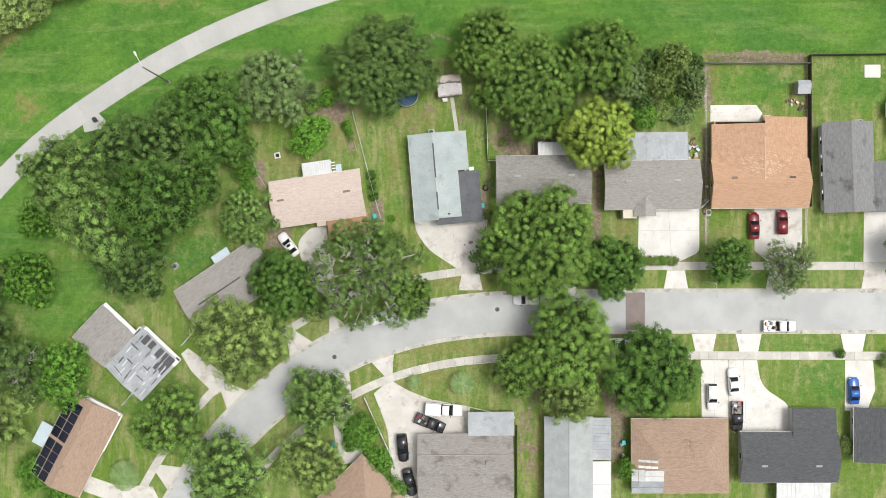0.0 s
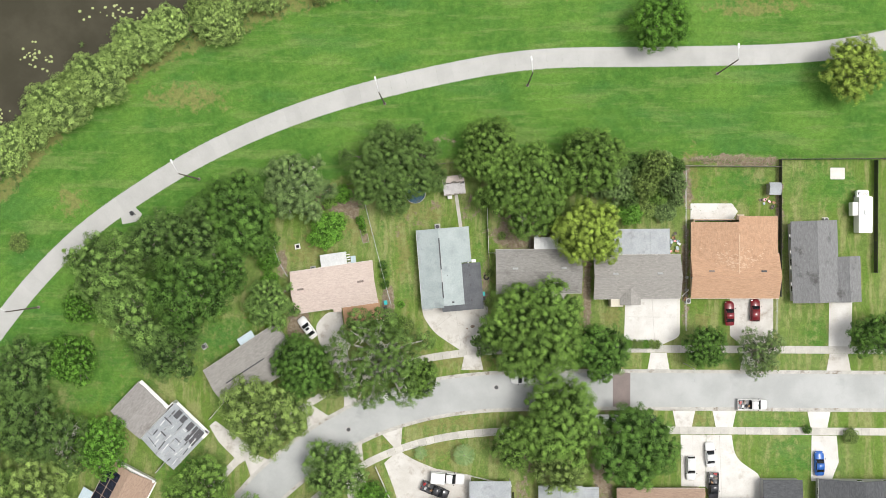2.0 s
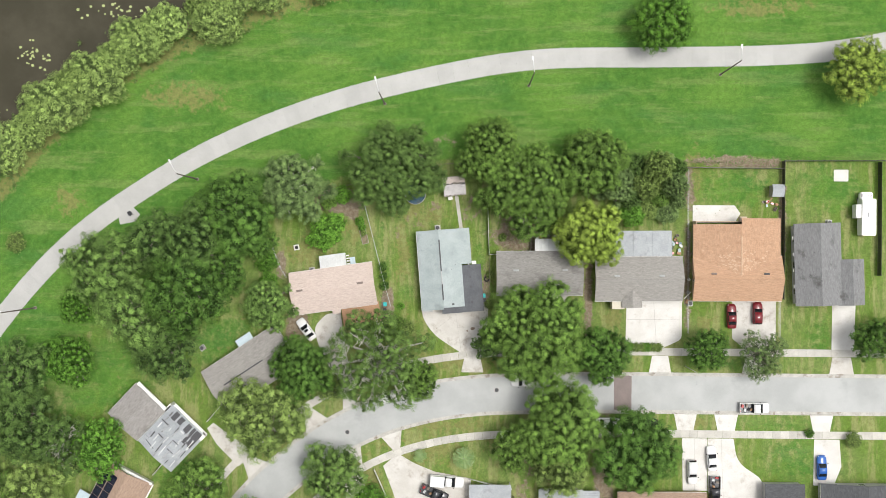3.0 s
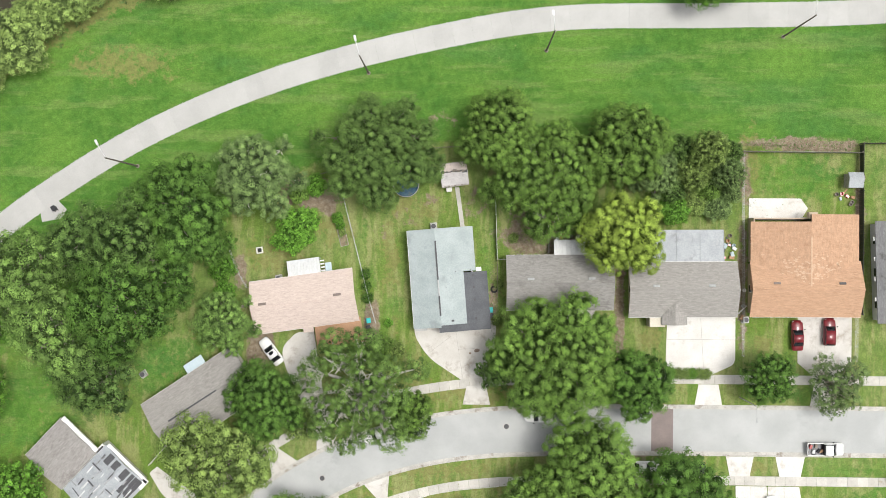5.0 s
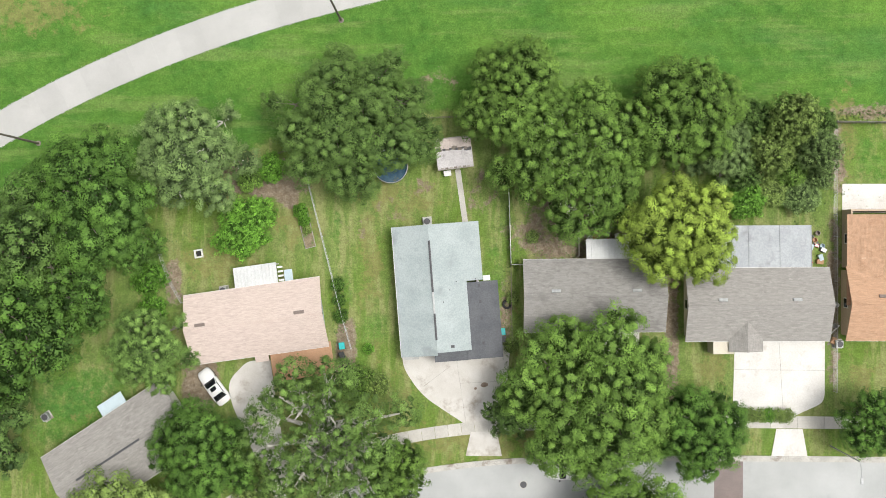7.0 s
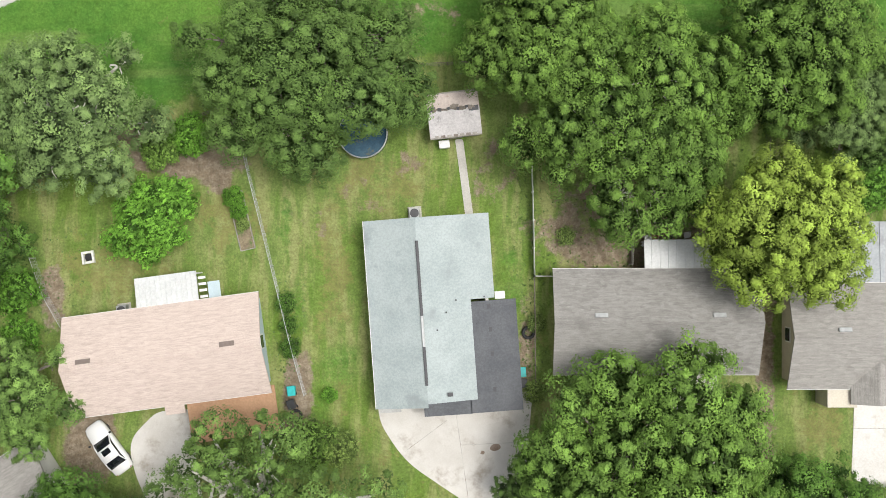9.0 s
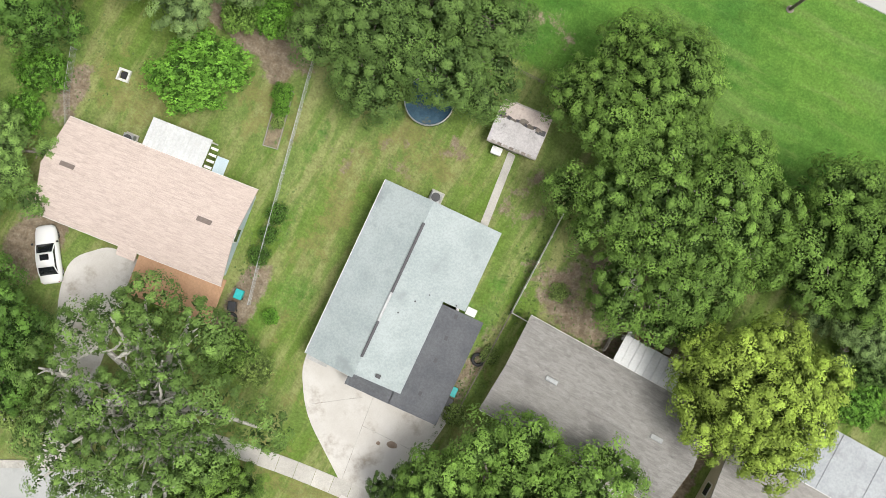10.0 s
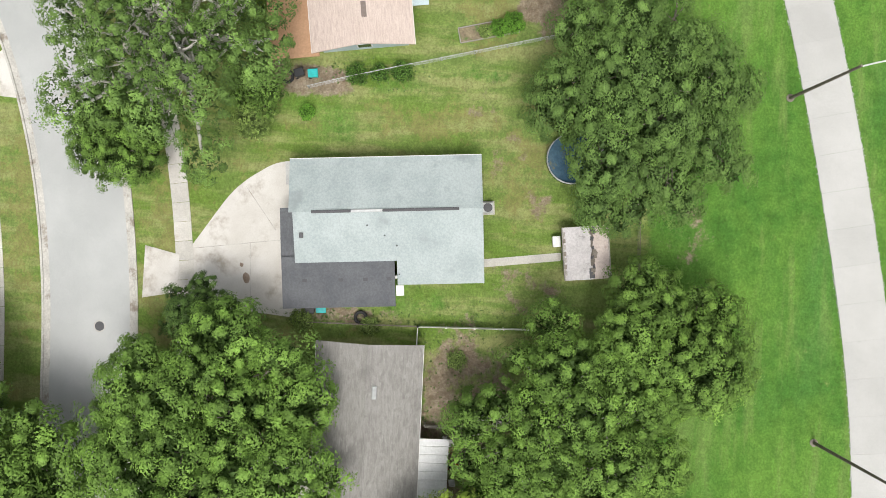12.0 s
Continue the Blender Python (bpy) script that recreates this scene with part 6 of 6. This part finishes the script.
def picket_border(pts, label):
    f = thing("picket_border", 0, 0, label=label, category="fence")
    me = None
    for (xa, ya), (xb, yb) in zip(pts, pts[1:]):
        a = math.atan2(yb - ya, xb - xa)
        for x, y in along([(xa, ya), (xb, yb)], 0.3)[:-1]:
            if me is None:
                o = part("picket", box(-0.07, -0.02, 0, 0.07, 0.02, 0.5, 0.01), TRIM, f)
                me = o.data
            else:
                o = new("picket", me)
                o.parent = f
            o.matrix_basis = Matrix.Translation((x, y, 0)) @ Matrix.Rotation(a, 4, "Z")
        part("rail", tube([(xa, ya, 0.35), (xb, yb, 0.35)], 0.035, 4), TRIM, f)


picket_border([(-8.0, -22.0), (-5.4, -21.4), (-2.8, -20.8)], "low white picket border along the sidewalk")
picket_border([(0.6, -20.0), (4.0, -19.6), (8.2, -19.2)], "low white picket border along the sidewalk")


# ---- sheds, pool and yard things ----
def shed(x, y, turn, L, W, roof, label, z=2.2, rise=0.5, patches=True):
    s = thing("shed", x, y, 0, turn, label, "shed")
    walls_only = ((-L / 2 + 0.15, -W / 2 + 0.15, L / 2 - 0.15, -W / 2 + 0.27), (-L / 2 + 0.15, W / 2 - 0.27, L / 2 - 0.15, W / 2 - 0.15), (-L / 2 + 0.15, -W / 2 + 0.27, -L / 2 + 0.27, W / 2 - 0.27),
                  (L / 2 - 0.27, -W / 2 + 0.27, L / 2 - 0.15, W / 2 - 0.27))
    for b in walls_only:
        part("wall", box(b[0], b[1], 0, b[2], b[3], z), WOODGREY, s)
    ym = W * 0.12
    gable_roof(s, -L / 2, -W / 2, L / 2, W / 2, z, rise, roof, ym=ym, course=0.6, cap=False)
    part("door", box(-0.5, -W / 2 + 0.08, 0.05, 0.5, -W / 2 + 0.15, 1.9), WOODGREY, s)
    if patches:
        rg = random.Random(5)
        for i in range(16):
            u = -L / 2 + 0.25 + i * (L - 0.5) / 15
            part("torn_ridge", box(-0.16, -rg.uniform(0.04, 0.2), 0, 0.16, rg.uniform(0.02, 0.14), 0.025, m=pose(u, ym, z + rise + 0.02, 0, 0, rg.uniform(-18, 18))), (VENT, BARK, POLEWOOD)[i % 3], s)
        for ye, ze in ((-W / 2, z), (W / 2, z)):
            part("eave_trim", box(-L / 2, ye - 0.05, ze - 0.1, L / 2, ye + 0.07, ze + 0.045, 0.01), WOODGREY, s)
        for i in range(6):
            u, v = rg.uniform(-L / 2 + 0.3, L / 2 - 0.3), rg.uniform(ym - 0.25, ym + 0.3)
            zz = z + rise * (1 - abs(v - ym) / (W / 2)) + 0.03
            part("torn_shingle", box(-rg.uniform(0.1, 0.5), -rg.uniform(0.06, 0.2), 0, rg.uniform(0.1, 0.4), rg.uniform(0.06, 0.2), 0.02, m=pose(u, v, zz, 0, 0, rg.uniform(-15, 25))), (VENT, BARK, ROOF_OLD)[i % 3], s)
        for i in range(7):
            part("porch_slat", box(-1.7 + i * 0.5, -W / 2 - 0.02, z - 0.08, -1.35 + i * 0.5, -W / 2 + 0.22, z + 0.06, 0.01), (WOODGREY, BARK)[i % 2], s)
    return s


SHEDROOF = surface("weathered_shed_roofing", (0.42, 0.40, 0.395), (0.52, 0.50, 0.495), 0.8, 6, 0.25, (0.30, 0.285, 0.28), 0.7, (0.58, 0.66))
SHEDPINK = surface("faded_pink_roofing", (0.46, 0.39, 0.35), (0.53, 0.46, 0.42), 1.0, 6, 0.25, (0.34, 0.25, 0.22), 0.9, (0.6, 0.68))
old = shed(1.1, 28.1, 7.1, 4.1, 3.5, SHEDROOF, "small weathered garden shed with torn grey roofing")
[o for o in old.children if o.name.startswith("roof_slope")][1].data.materials[0] = SHEDPINK
shed(61.0, 27.6, 0, 2.2, 2.3, ROOF_METAL, "small grey metal garden shed by the fence", patches=False)


def ac_unit(x, y, turn):
    a = thing("air_conditioner", x, y, 0, turn, "grey outdoor air conditioner on a pad beside the wall", "air conditioner")
    part("pad", box(-0.55, -0.55, 0, 0.55, 0.55, 0.08, 0.01), CURB, a)
    part("case", box(-0.42, -0.42, 0.08, 0.42, 0.42, 0.85, 0.04), STEEL, a)
    part("fan_grille", lathe([(0.36, 0.0), (0.36, 0.03), (0.1, 0.045), (0.02, 0.045)], 18), VENT, a).matrix_basis = pose(0, 0, 0.85)


ac_unit(-25.6, 12.25, 8)
ac_unit(-2.0, 20.35, 5)
cabinet = thing("storage_box", 0.35, 25.9, 0, 7, "small white plastic storage box beside the shed door", "storage box")
part("body", box(-0.4, -0.28, 0, 0.4, 0.28, 0.8, 0.04), TRIM, cabinet)
part("lid", box(-0.43, -0.31, 0.8, 0.43, 0.31, 0.87, 0.03), TRIM, cabinet)
ac_unit(45.3, 6.5, 0)
ac_unit(-46.3, -2.6, 33)
ac_unit(71.0, 21.8, 0)
TEAL = plain("teal_plastic", (0.02, 0.42, 0.42), 0.4)
DARKPLASTIC = plain("dark_plastic", (0.025, 0.027, 0.03), 0.45)
WHITEPLASTIC = plain("white_plastic", (0.78, 0.78, 0.76), 0.4)


def wheelie_bin(x, y, turn, mat, label):
    b = thing("trash_bin", x, y, 0, turn, label, "trash bin")
    bm = box(-0.3, -0.36, 0.05, 0.3, 0.36, 1.0, 0.04)
    for v in bm.verts:
        if v.co.z < 0.5:
            v.co.x *= 0.8
            v.co.y *= 0.8
    part("body", bm, mat, b)
    part("lid", box(-0.33, -0.40, 1.0, 0.33, 0.40, 1.07, 0.03), mat, b)
    for s in (-0.25, 0.25):
        part("wheel", tube([(s - 0.03, -0.34, 0.12), (s + 0.03, -0.34, 0.12)], 0.12, 10), RUBBER, b)


wheelie_bin(-11.75, 5.95, 8, TEAL, "teal wheeled trash bin beside the carport")
wheelie_bin(-11.75, 4.85, 20, DARKPLASTIC, "dark wheeled trash bin beside the carport")
wheelie_bin(6.75, 7.7, 5, TEAL, "teal wheeled trash bin against the wall")
wheelie_bin(6.85, 6.8, 0, DARKPLASTIC, "dark wheeled trash bin against the wall")
wheelie_bin(-18.9, -33.2, 0, TEAL, "teal wheeled trash bin beside a driveway")
wheelie_bin(30.8, -32.8, 0, TEAL, "teal wheeled trash bin behind the house")
wheelie_bin(-60.1, 22.7, 30, DARKPLASTIC, "black trash bin on a concrete pad")
for x, y, n in ((7.3, 10.8, 2), (-11.5, 3.8, 1)):
    for k in range(n):
        bm = lathe([(0.34, -0.1), (0.5, -0.1), (0.56, 0.0), (0.5, 0.1), (0.34, 0.1), (0.30, 0.0)], 18)
        bm.faces.ensure_lookup_table()
        bmesh.ops.delete(bm, geom=[f for f in bm.faces if len(f.verts) > 4], context="FACES")
        o = tagged(link("tyre", bm, RUBBER), "old black tyre lying by the fence", "tyre")
        o.matrix_basis = pose(x, y, 0.1 + 0.2 * k)
pit = thing("fire_pit", -28.6, 16.5, 0, 10, "square white block fire pit on the lawn", "fire pit")
for i in range(4):
    for k in range(2):
        part("block", box(-0.5 + k * 0.46, 0.32, 0, -0.06 + k * 0.46, 0.5, 0.28, 0.02, m=pose(0, 0, 0, 0, 0, 90 * i)), TRIM, pit)
part("ash", lathe([(0.33, 0.0), (0.33, 0.05), (0.1, 0.1), (0.02, 0.1)], 10), RUBBER, pit)
bed = thing("garden_bed", -16.1, 19.6, 0, 14, "long wooden garden bed with leafy plants and bare soil", "garden bed")
SOIL = surface("bed_soil", (0.17, 0.13, 0.085), (0.25, 0.21, 0.13), 2.0, 9, 0.4, (0.10, 0.15, 0.04), 1.2, (0.5, 0.65))
part("soil", box(-0.55, -2.35, 0, 0.55, 2.35, 0.15, 0.02), SOIL, bed)
for b in ((-0.63, -2.4, -0.56, 2.4), (0.56, -2.4, 0.63, 2.4), (-0.56, -2.42, 0.56, -2.35), (-0.56, 2.35, 0.56, 2.42)):
    part("board", box(b[0], b[1], 0, b[2], b[3], 0.24, 0.01), WOODGREY, bed)
POOLBLUE = surface("blue_pool_water", (0.035, 0.085, 0.135), (0.070, 0.130, 0.170), 0.8, 7, 0.25, (0.13, 0.14, 0.10), 0.9, (0.56, 0.66), 0.15)
pool = thing("swimming_pool", -6.2, 26.7, 0, 0, "round blue above-ground swimming pool under the oak", "swimming pool")
bm = lathe([(1.97, 0.0), (1.97, 1.0), (1.87, 1.0), (1.87, 0.1)], 36)
bmesh.ops.delete(bm, geom=[f for f in bm.faces if len(f.verts) > 4], context="FACES")
part("wall", bm, POOLBLUE, pool)
part("water", lathe([(1.87, 0.78), (1.87, 0.80), (1.0, 0.80), (0.02, 0.80)], 36), POOLBLUE, pool)
part("rim", tube([(1.95 * math.cos(a * math.pi / 18), 1.95 * math.sin(a * math.pi / 18), 1.0) for a in range(37)], 0.06, 6), STEEL, pool)
fr = thing("clothes_frame", -10.5, 27.0, 0, 10, "white metal clothes drying frame", "clothes frame")
for s in (-0.8, 0.8):
    part("post", tube([(s, 0, 0), (s, 0, 1.9)], 0.035, 6), WHITEMETAL, fr)
part("rail", tube([(-0.9, 0, 1.9), (0.9, 0, 1.9)], 0.035, 6), WHITEMETAL, fr)
sd = thing("play_slide", -12.1, 25.8, 0, 100, "pale yellow plastic play slide on the lawn", "slide")
YEL = plain("pale_yellow_plastic", (0.72, 0.66, 0.28), 0.4)
part("chute", box(-0.8, -0.22, 0.0, 0.8, 0.22, 0.06, 0.02, m=pose(0, 0, 0.55, 0, -32, 0)), YEL, sd)
for s in (-0.22, 0.22):
    part("side_rail", box(-0.8, s - 0.03, 0.05, 0.8, s + 0.03, 0.16, 0.01, m=pose(0, 0, 0.55, 0, -32, 0)), YEL, sd)
part("ladder", box(0.66, -0.2, 0, 0.74, 0.2, 0.98, 0.02), YEL, sd)


def garden_chair(x, y, turn):
    c = thing("garden_chair", x, y, 0, turn, "white plastic garden chair in the cluttered yard", "chair", "white garden chairs")
    part("seat", box(-0.24, -0.24, 0.4, 0.24, 0.24, 0.45, 0.02), WHITEPLASTIC, c)
    part("backrest", box(-0.24, 0.2, 0.45, 0.24, 0.26, 0.9, 0.02), WHITEPLASTIC, c)
    for a in (-0.2, 0.2):
        part("armrest", box(a * 1.25 - 0.03, -0.2, 0.62, a * 1.25 + 0.03, 0.22, 0.66, 0.01), WHITEPLASTIC, c)
        for b in (-0.2, 0.2):
            part("leg", box(a - 0.02, b - 0.02, 0, a + 0.02, b + 0.02, 0.41), WHITEPLASTIC, c)


garden_chair(19.9, 18.8, 10)
garden_chair(20.8, 18.7, -8)


def low_fence(points, h, label):
    """A low fence of worn boards on two rails between posts."""
    f = thing("fence", points[0][0], points[0][1], 0, 0, label, "fence")
    o = Vector(points[0])
    rg = random.Random(5)
    for a, b in zip(points, points[1:]):
        a, b = Vector(a) - o, Vector(b) - o
        L, ang = (b - a).length, math.degrees(math.atan2((b - a).y, (b - a).x))
        for z in (0.25, h - 0.25):
            part("rail", box(0, -0.03, z - 0.04, L, 0.03, z + 0.04, m=pose(a.x, a.y, 0, 0, 0, ang)), WOODGREY, f)
        n = int(L / 1.9) + 1
        for i in range(n + 1):
            part("post", box(-0.05, 0.04, 0, 0.05, 0.14, h + 0.1, m=pose(a.x, a.y, 0, 0, 0, ang) @ Matrix.Translation((L * i / n, 0, 0))), WOODGREY, f)
        k = int(L / 0.16)
        for i in range(k):
            part("board", box(0.01, -0.06, 0.04, 0.14, -0.03, h + rg.uniform(-0.04, 0.03), m=pose(a.x, a.y, 0, 0, 0, ang) @ Matrix.Translation((0.16 * i, 0, 0))), WOODGREY, f)


low_fence([(15.5, 16.4), (15.5, 19.75), (22.0, 19.75)], 1.1, "low worn brown board fence round a cluttered patio")


def clutter(x, y, w, d, n, seed, label):
    """Assorted boxes, tubs and boards lying in a yard, each a thing."""
    rg = random.Random(seed)
    for i in range(n):
        u, v, a = x + rg.uniform(-w, w), y + rg.uniform(-d, d), rg.uniform(0, 180)
        k = rg.choice(("crate", "tub", "plank", "storage_box"))
        mat = rg.choice((WHITEPLASTIC, BARK, ROOF_TAN, STEEL, DARKPLASTIC, STUCCO["blue"], LAMP_RED))
        if k == "tub":
            bm = lathe([(0.18, 0.0), (0.26, 0.4), (0.30, 0.4), (0.30, 0.46), (0.24, 0.46), (0.2, 0.1)], 12)
        elif k == "plank":
            bm = box(-0.9, -0.1, 0, 0.9, 0.1, 0.05, 0.01)
        else:
            s = rg.uniform(0.2, 0.42)
            bm = box(-s, -s * 0.7, 0, s, s * 0.7, s * 1.2, 0.03)
        o = tagged(link(k, bm, mat), label, k.replace("_", " "))
        o.matrix_basis = pose(u, v, 0.0, 0, 0, a)


clutter(42.7, 17.4, 0.9, 2.2, 12, 3, "household junk lying beside the patio")
clutter(17.6, 18.9, 1.5, 0.5, 9, 4, "household junk lying beside the patio roof")
clutter(60.2, 24.8, 1.3, 1.0, 9, 5, "household junk lying behind the house")
clutter(49.5, -30.6, 0.8, 0.3, 3, 6, "household junk lying by the wall")
clutter(-7.0, 36.0 - 7, 0.8, 0.8, 3, 8, "toys lying in the back yard")
clutter(68.0, -33.0, 0.8, 1.5, 5, 9, "household junk lying by the wall")
clutter(44.9, 9.0, 0.3, 3.0, 5, 10, "household junk lying along the house wall")
clutter(30.6, -33.5, 0.6, 2.5, 5, 11, "household junk lying along the house wall")
for x, y in ((-18.8, -18.3), (9.3, -10.1)):
    c = thing("manhole_cover", x, y, 0.018, 0, "round dark iron manhole cover in the street", "manhole")
    part("cover", lathe([(0.38, 0.0), (0.38, 0.012), (0.30, 0.016), (0.02, 0.016)], 20), VENT, c)
    part("ring", lathe([(0.48, 0.0), (0.48, 0.010), (0.40, 0.012), (0.39, 0.0)], 20), CURB, c)


# ---- loose cover: lily pads, weeds, litter ----
def scatter(name, label, category, pts, mat, kind="pad", size=(0.1, 0.3), seed=0):
    """Many small flat pads or upright tufts as one sheet of loose cover."""
    rg = random.Random(seed)
    V, F = [], []
    for x, y, z in pts:
        s, a = rg.uniform(*size), rg.uniform(0, 6.28)
        if kind == "pad":
            k = len(V)
            V += [(x + s * math.cos(a + i * 1.047), y + s * math.sin(a + i * 1.047) * 0.9, z + rg.uniform(0, 0.02)) for i in range(6)]
            F.append(tuple(range(k, k + 6)))
        else:
            for b in range(6):
                t = a + b * 1.05 + rg.uniform(-0.4, 0.4)
                r, w = s * rg.uniform(0.6, 1.1), s * 0.16
                k = len(V)
                dx, dy = math.cos(t), math.sin(t)
                V += [(x - dy * w, y + dx * w, z), (x + dy * w, y - dx * w, z), (x + dx * r * 0.7 + dy * w, y + dy * r * 0.7 - dx * w, z + s * 0.75), (x + dx * r, y + dy * r, z + s * 0.6)]
                F.append((k, k + 1, k + 2, k + 3))
    me = bpy.data.meshes.new(name)
    me.from_pydata(V, [], F)
    me.materials.append(mat)
    return tagged(new(name, me), label, category, kind="stuff")


rg = random.Random(77)
pads = []
for i in range(70):
    j = rg.randrange(0, len(SHORE) - 1)
    p = SHORE[j].lerp(SHORE[j + 1], rg.random())
    if not -100 < p.x < -15:
        continue
    d = offset(SHORE, rg.uniform(4.5, 13))[j]
    for _ in range(rg.randrange(4, 22)):
        pads.append((d.x + rg.gauss(0, 1.5), d.y + rg.gauss(0, 1.1), -0.43))
PAD = surface("lily_pad", (0.30, 0.36, 0.13), (0.42, 0.46, 0.20), 1.5, 6, 0.2, rough=0.5)
scatter("lily_pads", "pale yellow-green lily pads floating on the lake", "lily pads", pads, PAD, "pad", (0.13, 0.34), 1)
reeds = []
for i in range(2600):
    j = rg.randrange(0, len(SHORE) - 1)
    if -100 < SHORE[j].x < 20:
        d = offset(SHORE, rg.gauss(-0.5, 2.2))[j].lerp(SHORE[j + 1], rg.random() * 0.4)
        reeds.append((d.x + rg.uniform(-2, 2), d.y + rg.uniform(-2, 2), -0.1))
scatter("bank_weeds", "rough weeds and reeds on the lake bank", "weeds", reeds, WEED, "tuft", (0.3, 0.8), 2)
weeds = []
for x0, y0, x1, y1, w, n in ((44, 32.8, 62, 32.8, 0.5, 420), (62, 33.8, 90, 34.0, 0.3, 200), (7.6, 14, 7.2, 24, 0.8, 160), (9, 17, 24, 22, 3.0, 520), (26.5, 24, 44, 24, 6.0, 900), (-16, 28, 0, 32.5, 1.2, 200), (-36, 8, -31, 18, 1.6, 300),
                         (-12.6, 7, -12, 15, 0.6, 160), (7.4, 3, 7.4, 14, 0.5, 160), (-44, -9, -36, 4, 2.0, 120), (26.3, 5, 26.3, -4, 0.7, 90), (45, 24, 45, 32, 0.8, 120)):
    for _ in range(n):
        t = rg.random()
        weeds.append((x0 + (x1 - x0) * t + rg.gauss(0, w), y0 + (y1 - y0) * t + rg.gauss(0, w), 0))
scatter("yard_weeds", "rough weeds along fences and in unmown yards", "weeds", weeds, WEED, "tuft", (0.05, 0.17), 3)
edge = []
for side in (1.78, -1.98):
    ln = offset(TRAIL_LINE, side)
    for a, b in zip(ln, ln[1:]):
        for _ in range(40):
            p = a.lerp(b, rg.random())
            edge.append((p.x + rg.gauss(0, 0.05), p.y + rg.gauss(0, 0.05), 0.03))
scatter("trail_edge_gravel", "crumbled pale gravel along the trail edges", "gravel", edge, TRAIL, "pad", (0.02, 0.06), 4)
